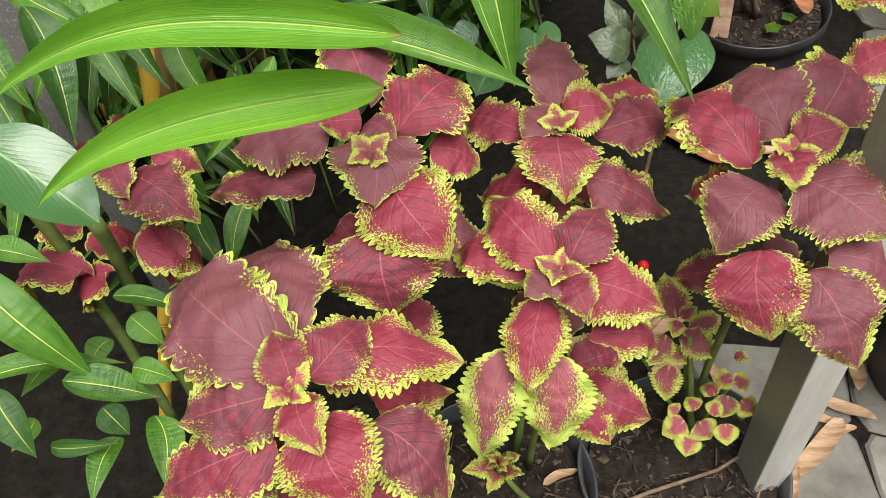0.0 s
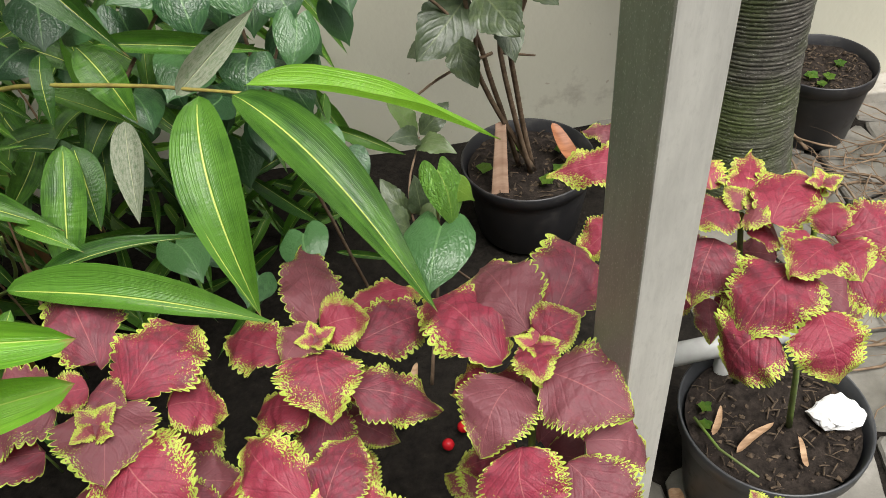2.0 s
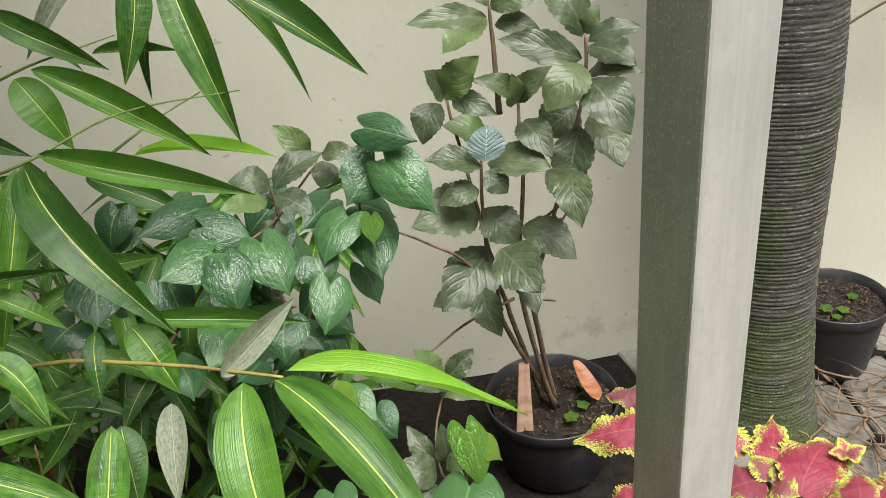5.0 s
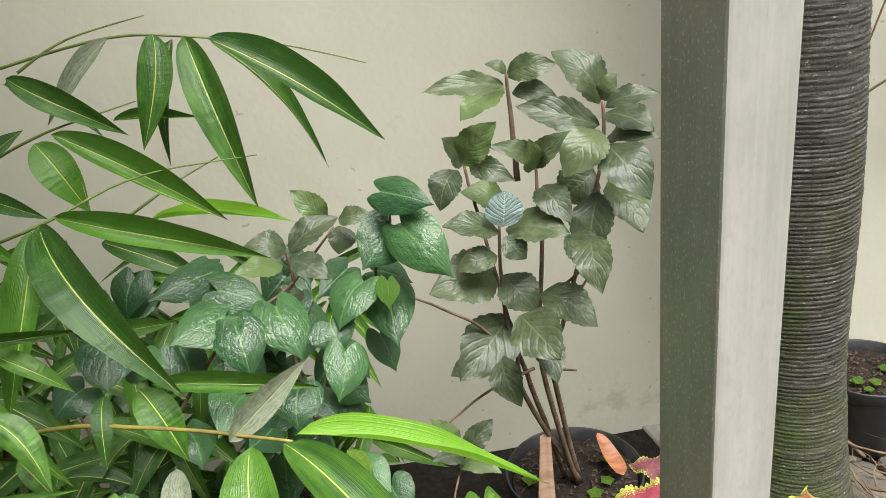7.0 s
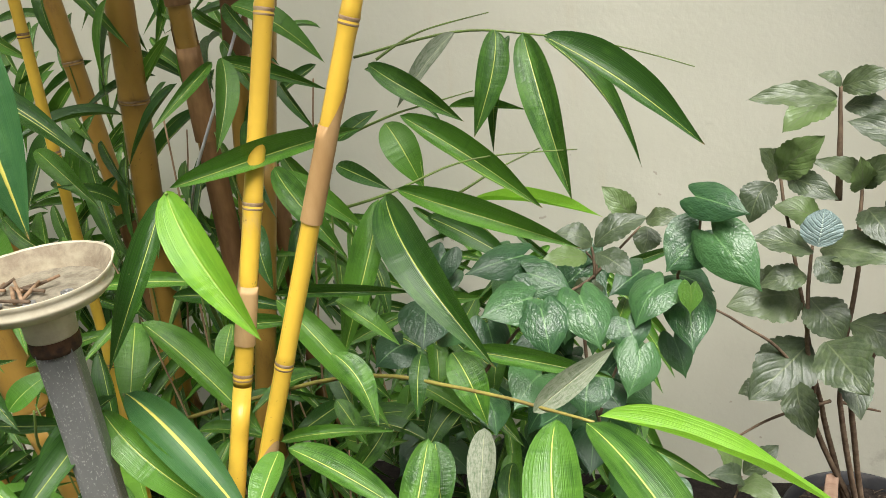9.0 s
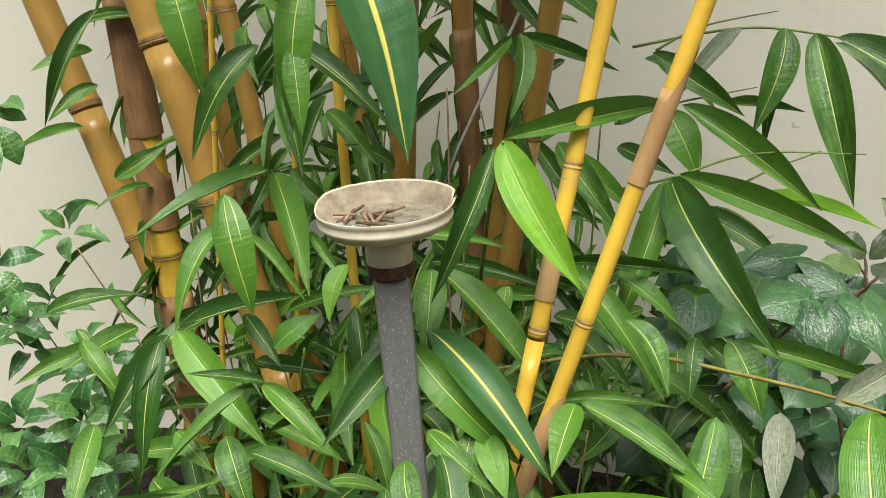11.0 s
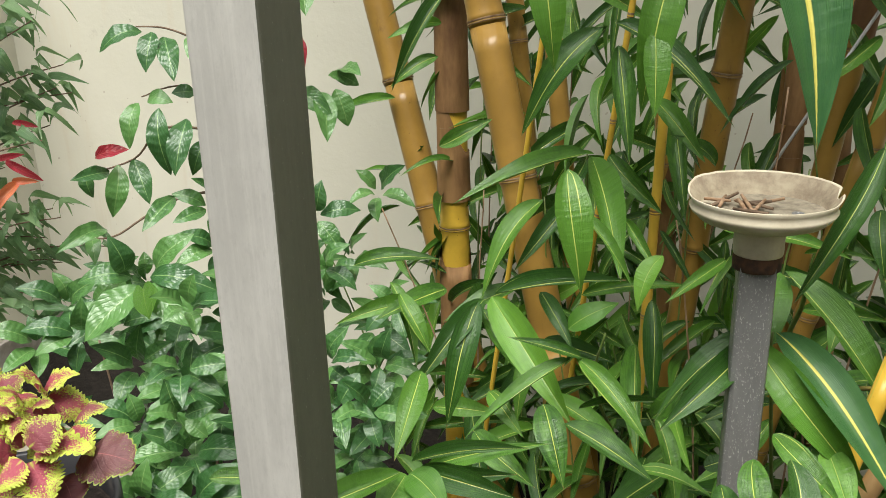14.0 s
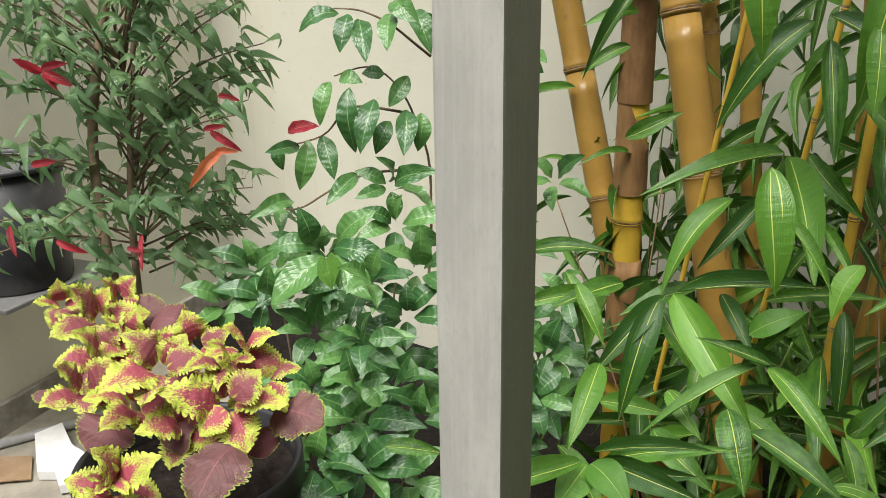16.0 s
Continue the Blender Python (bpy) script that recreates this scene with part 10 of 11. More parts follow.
leaf(COFFEE, QUILT, -1.651, 0.721, 0.582, -1.660, 0.663, 0.572, 0.028, 0.47, -0.22, 0.85)
leaf(COFFEE, QUILT, -1.631, 0.709, 0.609, -1.620, 0.639, 0.682, 0.037, 0.83, 0.46, 0.31)
leaf(COFFEE, QUILT, -1.638, 0.729, 0.600, -1.592, 0.752, 0.664, 0.034, 0.17, -0.96, 0.22)
leaf(COFFEE, QUILT, -1.835, 0.759, 0.881, -1.821, 0.698, 0.845, 0.037, 0.69, -0.24, 0.68)
leaf(COFFEE, QUILT, -1.872, 0.775, 0.881, -1.846, 0.679, 0.922, 0.035, 0.62, 0.44, 0.65)
leaf(COFFEE, QUILT, -1.875, 0.788, 0.884, -1.884, 0.792, 0.936, 0.032, 0.94, -0.28, 0.18)
leaf(COFFEE, QUILT, -1.871, 0.797, 0.875, -1.767, 0.821, 0.908, 0.033, -0.01, -0.79, 0.61)
leaf(COFFEE, QUILT, -1.875, 0.793, 0.864, -1.835, 0.805, 0.829, 0.029, 0.67, -0.10, 0.73)
leaf(COFFEE, QUILT, -1.811, 0.804, 0.791, -1.722, 0.815, 0.782, 0.032, 0.11, -0.06, 0.99)
leaf(COFFEE, QUILT, -1.847, 0.814, 0.771, -1.804, 0.779, 0.728, 0.038, 0.65, -0.13, 0.75)
leaf(COFFEE, QUILT, -1.855, 0.807, 0.781, -1.834, 0.700, 0.799, 0.039, 0.71, 0.25, 0.66)
leaf(COFFEE, QUILT, -1.852, 0.816, 0.792, -1.844, 0.796, 0.850, 0.030, 0.99, -0.07, -0.16)
leaf(COFFEE, QUILT, -1.799, 0.797, 0.809, -1.755, 0.829, 0.847, 0.029, 0.04, -0.79, 0.62)
leaf(COFFEE, QUILT, -1.585, 0.746, 0.493, -1.558, 0.720, 0.464, 0.029, 0.65, -0.16, 0.74)
leaf(COFFEE, QUILT, -1.592, 0.739, 0.499, -1.613, 0.665, 0.501, 0.034, 0.76, -0.20, 0.63)
leaf(COFFEE, QUILT, -1.625, 0.764, 0.487, -1.631, 0.714, 0.556, 0.037, 0.99, 0.07, 0.14)
leaf(COFFEE, QUILT, -1.593, 0.758, 0.502, -1.533, 0.761, 0.571, 0.028, -0.58, -0.62, 0.53)
leaf(COFFEE, QUILT, -1.597, 0.768, 0.484, -1.521, 0.815, 0.481, 0.039, 0.40, -0.61, 0.68)
leaf(COFFEE, QUILT, -1.599, 0.644, 0.679, -1.543, 0.634, 0.659, 0.028, 0.30, -0.21, 0.93)
leaf(COFFEE, QUILT, -1.618, 0.643, 0.670, -1.597, 0.579, 0.647, 0.036, 0.31, -0.23, 0.92)
leaf(COFFEE, QUILT, -1.626, 0.646, 0.680, -1.591, 0.564, 0.738, 0.028, 0.23, 0.63, 0.74)
leaf(COFFEE, QUILT, -1.610, 0.649, 0.691, -1.605, 0.664, 0.732, 0.025, 0.71, -0.68, 0.16)
leaf(COFFEE, QUILT, -1.640, 0.674, 0.662, -1.557, 0.704, 0.690, 0.031, 0.01, -0.69, 0.72)
leaf(COFFEE, QUILT, -1.689, 0.833, 0.820, -1.645, 0.874, 0.809, 0.027, 0.62, -0.50, 0.60)
leaf(COFFEE, QUILT, -1.678, 0.814, 0.821, -1.621, 0.758, 0.799, 0.032, 0.13, -0.24, 0.96)
leaf(COFFEE, QUILT, -1.694, 0.813, 0.826, -1.737, 0.739, 0.828, 0.038, 0.42, -0.22, 0.88)
leaf(COFFEE, QUILT, -1.690, 0.820, 0.838, -1.662, 0.769, 0.919, 0.038, 0.84, 0.54, 0.05)
leaf(COFFEE, QUILT, -1.699, 0.837, 0.825, -1.633, 0.849, 0.873, 0.027, -0.39, -0.60, 0.69)
stem(COFFEE, TWIG, 0.004, 0.002, (-1.572, 0.606, 0.0), (-1.580, 0.523, 0.895))
stem(COFFEE, TWIG, 0.004, 0.002, (-1.542, 0.606, 0.0), (-1.504, 0.605, 0.824))
stem(COFFEE, TWIG, 0.004, 0.002, (-1.512, 0.606, 0.0), (-1.478, 0.729, 0.923))
stem(COFFEE, TWIG, 0.004, 0.002, (-1.482, 0.606, 0.0), (-1.425, 0.574, 0.665))
stem(COFFEE, TWIG, 0.004, 0.002, (-1.452, 0.606, 0.0), (-1.376, 0.706, 0.716))

VINE = thing("slender_shrub", (-1.612, 0.910, 0), "slender shrub with paired dark green drooping leaves", "shrub")
leaf(VINE, QUILT, -1.776, 0.804, 1.435, -1.811, 0.720, 1.404, 0.046, 0.56, -0.48, 0.68)
leaf(VINE, QUILT, -1.767, 0.819, 1.435, -1.732, 0.773, 1.361, 0.043, 0.49, -0.62, 0.62)
leaf(VINE, QUILT, -1.754, 0.839, 1.423, -1.669, 0.800, 1.345, 0.046, 0.53, -0.38, 0.76)
leaf(VINE, QUILT, -1.718, 0.897, 1.433, -1.652, 0.842, 1.366, 0.046, 0.38, -0.49, 0.78)
leaf(VINE, QUILT, -1.675, 0.926, 1.439, -1.585, 0.906, 1.362, 0.048, 0.51, -0.48, 0.72)
leaf(VINE, QUILT, -1.760, 0.764, 1.296, -1.739, 0.718, 1.210, 0.040, 0.68, -0.57, 0.47)
leaf(VINE, QUILT, -1.722, 0.788, 1.286, -1.696, 0.778, 1.147, 0.050, 0.74, -0.65, 0.18)
leaf(VINE, QUILT, -1.691, 0.830, 1.260, -1.646, 0.759, 1.160, 0.050, 0.48, -0.60, 0.64)
leaf(VINE, QUILT, -1.688, 0.919, 1.301, -1.686, 0.864, 1.239, 0.041, 0.84, -0.40, 0.38)
leaf(VINE, QUILT, -1.666, 0.898, 1.231, -1.598, 0.841, 1.151, 0.048, 0.63, -0.28, 0.73)
leaf(VINE, QUILT, -1.647, 0.922, 1.225, -1.629, 0.899, 1.145, 0.043, 0.87, -0.39, 0.31)
leaf(VINE, QUILT, -1.700, 0.875, 1.205, -1.689, 0.827, 1.140, 0.041, 0.83, -0.37, 0.42)
leaf(VINE, QUILT, -1.831, 0.667, 1.162, -1.816, 0.661, 1.105, 0.033, 0.70, -0.67, 0.25)
leaf(VINE, QUILT, -1.787, 0.714, 1.171, -1.768, 0.675, 1.067, 0.046, 0.83, -0.46, 0.32)
leaf(VINE, QUILT, -1.774, 0.743, 1.179, -1.709, 0.731, 1.095, 0.043, 0.69, -0.41, 0.59)
leaf(VINE, QUILT, -1.721, 0.796, 1.093, -1.681, 0.692, 1.050, 0.041, 0.65, -0.06, 0.75)
leaf(VINE, QUILT, -1.778, 0.664, 1.040, -1.742, 0.539, 1.036, 0.036, 0.64, 0.16, 0.75)
leaf(VINE, QUILT, -1.806, 0.642, 1.024, -1.747, 0.614, 0.987, 0.031, 0.53, -0.01, 0.85)
leaf(VINE, QUILT, -1.712, 0.908, 1.462, -1.615, 0.897, 1.420, 0.051, 0.22, -0.68, 0.70)
leaf(VINE, QUILT, -1.718, 0.876, 1.308, -1.736, 0.829, 1.311, 0.036, 0.68, -0.21, 0.71)
leaf(VINE, QUILT, -1.667, 0.964, 1.390, -1.649, 0.922, 1.440, 0.051, 0.94, -0.00, -0.34)
leaf(VINE, QUILT, -1.811, 0.704, 1.153, -1.782, 0.608, 1.159, 0.033, 0.83, 0.28, 0.48)
leaf(VINE, QUILT, -1.769, 0.791, 1.299, -1.712, 0.813, 1.296, 0.038, 0.31, -0.72, 0.62)
leaf(VINE, QUILT, -1.545, 0.961, 1.505, -1.493, 0.929, 1.438, 0.051, 0.49, -0.58, 0.65)
leaf(VINE, QUILT, -1.529, 0.984, 1.519, -1.508, 0.972, 1.441, 0.053, 0.70, -0.65, 0.29)
leaf(VINE, QUILT, -1.513, 1.006, 1.528, -1.440, 0.964, 1.468, 0.048, 0.49, -0.31, 0.81)
leaf(VINE, QUILT, -1.504, 1.079, 1.340, -1.457, 1.108, 1.314, 0.035, 0.64, -0.57, 0.52)
leaf(VINE, QUILT, -1.489, 1.093, 1.321, -1.478, 1.044, 1.340, 0.032, 0.77, 0.37, 0.51)
leaf(VINE, QUILT, -1.530, 0.989, 1.306, -1.532, 0.920, 1.251, 0.049, 0.48, -0.56, 0.68)
leaf(VINE, QUILT, -1.527, 0.993, 1.306, -1.532, 0.945, 1.206, 0.051, 0.83, -0.52, 0.21)
leaf(VINE, QUILT, -1.524, 0.999, 1.311, -1.437, 1.010, 1.269, 0.046, 0.40, -0.65, 0.65)
leaf(VINE, QUILT, -1.501, 1.028, 1.307, -1.424, 0.984, 1.218, 0.049, 0.64, -0.30, 0.70)
leaf(VINE, QUILT, -1.477, 1.058, 1.310, -1.452, 1.067, 1.232, 0.049, 0.87, -0.43, 0.23)
leaf(VINE, QUILT, -1.496, 1.089, 1.345, -1.412, 1.073, 1.344, 0.037, -0.05, -0.32, 0.94)
leaf(VINE, RED, -1.512, 0.968, 1.436, -1.451, 0.944, 1.342, 0.041, 0.79, -0.22, 0.57)
leaf(VINE, RED, -1.810, 0.679, 1.192, -1.743, 0.716, 1.210, 0.028, 0.30, -0.80, 0.52)
stem(VINE, TWIG, 0.0035, 0.0015, (-1.612, 0.910, 0.838), (-1.657, 0.949, 1.091), (-1.700, 0.922, 1.243), (-1.749, 0.867, 1.318), (-1.776, 0.781, 1.305))
stem(VINE, TWIG, 0.0035, 0.0015, (-1.657, 0.949, 1.091), (-1.715, 0.804, 1.090), (-1.764, 0.684, 1.030), (-1.806, 0.642, 1.022))
stem(VINE, TWIG, 0.0035, 0.0015, (-1.681, 0.908, 1.222), (-1.733, 0.795, 1.241), (-1.774, 0.743, 1.179), (-1.838, 0.648, 1.150))
stem(VINE, TWIG, 0.0035, 0.0015, (-1.680, 0.973, 1.340), (-1.710, 0.905, 1.403), (-1.751, 0.846, 1.440), (-1.783, 0.794, 1.447))


# ---- bamboo twigs ----
for pts in (((-0.75, 1.30, 0.75), (-0.30, 1.10, 0.98), (-0.05, 0.95, 1.055), (0.089, 0.862, 1.08)),
            ((-0.50, 1.10, 0.60), (-0.45, 0.90, 0.90), (-0.427, 0.79, 1.142)),
            ((-0.90, 1.30, 0.55), (-0.80, 1.02, 0.85), (-0.76, 0.98, 0.98)),
            ((-1.00, 1.35, 0.90), (-0.95, 1.22, 1.10), (-0.918, 1.159, 1.222)),
            ((-0.55, 1.20, 0.95), (-0.42, 0.98, 1.25), (-0.331, 0.82, 1.367)),
            ((-0.50, 1.25, 0.50), (-0.30, 1.00, 0.75), (-0.20, 0.85, 0.95))):
    stem(CLUMP, OLIVE if pts[0][0] == -0.75 else GREEN_STEM, 0.0042, 0.0016, *pts)


def undergrowth():
    """Leaves deeper in the clump."""
    r = random.Random(21)
    for n in range(680):
        x = r.uniform(-1.7, 0.10)
        y = 1.15 + 0.12 * math.sin(3 * x) + r.uniform(0.05, 0.85)
        z = r.uniform(0.12, 1.12) * (1.0 - 0.25 * max(0, x + 0.6))
        if x > -0.6:
            y, z = min(y + 0.30, 2.02), z * 0.85
        a = r.uniform(0, 2 * math.pi)
        length = r.uniform(0.13, 0.24)
        d = Vector((math.cos(a), math.sin(a) - 0.35, r.uniform(-1.1, 0.1))).normalized() * length
        leaf(CLUMP, BAMBOO_FRESH if r.random() < 0.12 else BAMBOO, x, y, z, x + d.x, y + d.y, z + d.z, length * r.uniform(0.12, 0.18), r.uniform(-0.4, 0.4), -0.7, r.uniform(0.3, 0.9))


undergrowth()


def upper_leaves():
    r = random.Random(77)
    for n in range(430):
        x = r.uniform(-1.65, -0.52)
        y = 1.38 + r.uniform(0.0, 0.6)
        z = 0.35 + 1.25 * r.random() ** 1.4
        a = r.uniform(-2.6, -0.5)
        length = r.uniform(0.14, 0.24)
        d = Vector((math.cos(a), 0.5 * math.sin(a), r.uniform(-1.2, 0.0))).normalized() * length
        leaf(CLUMP, BAMBOO_FRESH if r.random() < 0.12 else BAMBOO, x, y, z, x + d.x, y + d.y, z + d.z, length * r.uniform(0.13, 0.19), r.uniform(-0.4, 0.4), -0.8, r.uniform(0.3, 0.8))
    for n in range(26):
        x, y = r.uniform(-1.5, -0.4), r.uniform(1.2, 1.7)
        top = Vector((x + r.uniform(-0.25, 0.25), y + r.uniform(-0.2, 0.1), r.uniform(0.7, 1.4)))
        stem(CLUMP, GREEN_STEM if n % 2 else DRY, 0.003, 0.0015, (x, y, 0.0), ((x + top.x) / 2 + r.uniform(-0.05, 0.05), (y + top.y) / 2, top.z * 0.55), top)


upper_leaves()


def shade_leaves():
    """Unseen leaves added above the path's view, as cane tops, to shade the clump."""
    r = random.Random(55)
    for n in range(160):
        x, y = r.uniform(-1.75, -0.20), r.uniform(0.85, 1.85)
        z = r.uniform(2.05, 3.1)
        a = r.uniform(0, 2 * math.pi)
        length = r.uniform(0.20, 0.30)
        d = Vector((math.cos(a), math.sin(a), r.uniform(-0.9, 0.1))).normalized() * length
        leaf(CLUMP, BAMBOO, x, y, z, x + d.x, y + d.y, z + d.z, length * r.uniform(0.18, 0.26), r.uniform(-0.4, 0.4), -0.4, 1)
    for n in range(105):
        x, y, z = r.uniform(-0.75, 0.0), r.uniform(0.72, 1.30), r.uniform(1.85, 2.6)
        a = r.uniform(0, 2 * math.pi)
        length = r.uniform(0.20, 0.28)
        d = Vector((math.cos(a), math.sin(a), r.uniform(-0.5, 0.2))).normalized() * length
        leaf(CLUMP, BAMBOO, x, y, z, x + d.x, y + d.y, max(z + d.z, 1.82), length * r.uniform(0.18, 0.26), r.uniform(-0.4, 0.4), -0.4, 1)


shade_leaves()


BARKY = make_plain("grey_brown_bark", (0.24, 0.17, 0.11), (0.14, 0.10, 0.065), 30, 0.85)


def big_bush():
    """The bush of small narrow leaves beside the side wall."""
    r = random.Random(8)
    c = Vector((-2.12, 0.43, 1.20))
    bush = thing("bush", (c.x, c.y, 0), "dense bush of small narrow dark leaves with red young shoots", "bush")
    stem(bush, BARKY, 0.016, 0.010, (c.x + 0.02, c.y - 0.08, 0.0), (c.x + 0.03, c.y - 0.09, 0.75), (c.x - 0.02, c.y - 0.08, 1.15), (c.x + 0.03, c.y, 1.55))
    stem(bush, BARKY, 0.011, 0.006, (c.x + 0.05, c.y - 0.05, 0.6), (c.x, c.y - 0.02, 1.0), (c.x - 0.06, c.y + 0.06, 1.4))
    for n in range(84):
        a, h = r.uniform(0, 2 * math.pi), r.uniform(-0.36, 0.62)
        out = 0.40 * (1 - 0.30 * max(0, h)) * r.uniform(0.45, 1.05)
        root = Vector((c.x, c.y, c.z + h * 0.7 - 0.12))
        end = Vector((c.x + out * math.cos(a), c.y + out * math.sin(a), c.z + h + r.uniform(-0.05, 0.1)))
        mid = (root + end) / 2 + Vector((0, 0, 0.04))
        stem(bush, TWIG, 0.003, 0.0012, root, mid, end)
        red = r.random() < 0.05
        for k in range(12):
            t = 0.25 + 0.75 * k / 11
            p = root.lerp(mid, t * 2) if t < 0.5 else mid.lerp(end, t * 2 - 1)
            b = a + (1.1 if k % 2 else -1.1) + r.uniform(-0.8, 0.8)
            length = r.uniform(0.045, 0.085)
            d = Vector((math.cos(b), math.sin(b), r.uniform(-0.8, 0.55))).normalized() * length
            leaf(bush, RED if red and k > 9 else SMALL, p.x, p.y, p.z, p.x + d.x, p.y + d.y, p.z + d.z, length * r.uniform(0.24, 0.32), r.uniform(-0.7, 0.9), -0.5, 0.7)
    leaf(bush, RED, -1.869, 0.213, 1.355, -1.851, 0.162, 1.385, 0.017, 0.8, -0.5, 0.4)
    leaf(bush, RED, -1.850, 0.208, 1.357, -1.807, 0.247, 1.333, 0.017, 0.8, -0.5, 0.4)
    leaf(bush, RED, -1.870, 0.210, 1.359, -1.832, 0.249, 1.372, 0.015, 0.8, -0.5, 0.4)
    leaf(bush, RED, -1.859, 0.213, 1.356, -1.822, 0.222, 1.326, 0.014, 0.8, -0.5, 0.4)
    leaf(bush, RED, -1.786, 0.493, 1.220, -1.729, 0.532, 1.182, 0.016, 0.8, -0.5, 0.4)
    leaf(bush, RED, -1.791, 0.481, 1.223, -1.748, 0.512, 1.234, 0.012, 0.8, -0.5, 0.4)
    leaf(bush, ORANGE, -1.734, 0.495, 1.188, -1.719, 0.412, 1.129, 0.020, 0.8, -0.5, 0.4)
    leaf(bush, ORANGE, -1.740, 0.479, 1.185, -1.696, 0.509, 1.190, 0.014, 0.8, -0.5, 0.4)
    leaf(bush, RED, -1.793, 0.332, 1.030, -1.746, 0.308, 0.968, 0.012, 0.8, -0.5, 0.4)
    leaf(bush, RED, -1.794, 0.299, 1.007, -1.754, 0.322, 1.003, 0.010, 0.8, -0.5, 0.4)
    leaf(bush, RED, -1.872, 0.166, 1.184, -1.835, 0.202, 1.192, 0.014, 0.8, -0.5, 0.4)
    leaf(bush, RED, -1.833, 0.180, 1.040, -1.784, 0.222, 1.017, 0.014, 0.8, -0.5, 0.4)
    leaf(bush, RED, -1.856, 0.108, 1.078, -1.811, 0.101, 1.029, 0.012, 0.8, -0.5, 0.4)
    leaf(bush, RED, -1.834, 0.535, 1.281, -1.788, 0.564, 1.274, 0.012, 0.8, -0.5, 0.4)


big_bush()


# ---- hearts and lower leaves of the red coleus ----
def fill_coleus(plant, top, seed, lower=7):
    r = random.Random(seed)
    for k in range(4):
        a = seed + k * 1.57
        leaf(plant, COLEUS_LIME, *top, top[0] + 0.022 * math.cos(a), top[1] + 0.022 * math.sin(a), top[2] + 0.012, 0.017, 0, -0.5, 1)
    for k in range(lower):
        a, q = seed + k * 2.4, r.uniform(0.055, 0.095)
        z = top[2] - r.uniform(0.10, 0.24)
        x, y = top[0] + 0.015 * math.cos(a), top[1] + 0.015 * math.sin(a) + 0.02
        leaf(plant, COLEUS, x, y, z, x + q * math.cos(a), y + q * math.sin(a), z - 0.03, q * 0.75, 0.1 * math.cos(a), -0.45, 1)


for plant, top in ((COL_F, (-0.060, 0.332, 0.975)), (COL_D, (0.127, 0.482, 0.918)), (COL_B, (0.123, 0.710, 0.868)), (COL_C, (0.338, 0.632, 0.903)), (COL_A, (-0.028, 0.536, 1.000)), (COL_H, (0.704, 0.804, 0.896)), (COL_I, (0.62, 0.84, 0.88))):
    fill_coleus(plant, top, round(top[0] * 100) % 7)


# ---- broken lamp ----
GRIME = make_plain("grey_brown_grime", (0.20, 0.17, 0.12), (0.34, 0.30, 0.22), 60, 0.9)

RUST = make_plain("dark_brown_rust", (0.11, 0.055, 0.028), (0.045, 0.028, 0.020), 60, 0.9)
DISH_DIRT = make_plain("grimy_ivory_plastic", (0.42, 0.36, 0.25), (0.24, 0.19, 0.13), 34, 0.8)


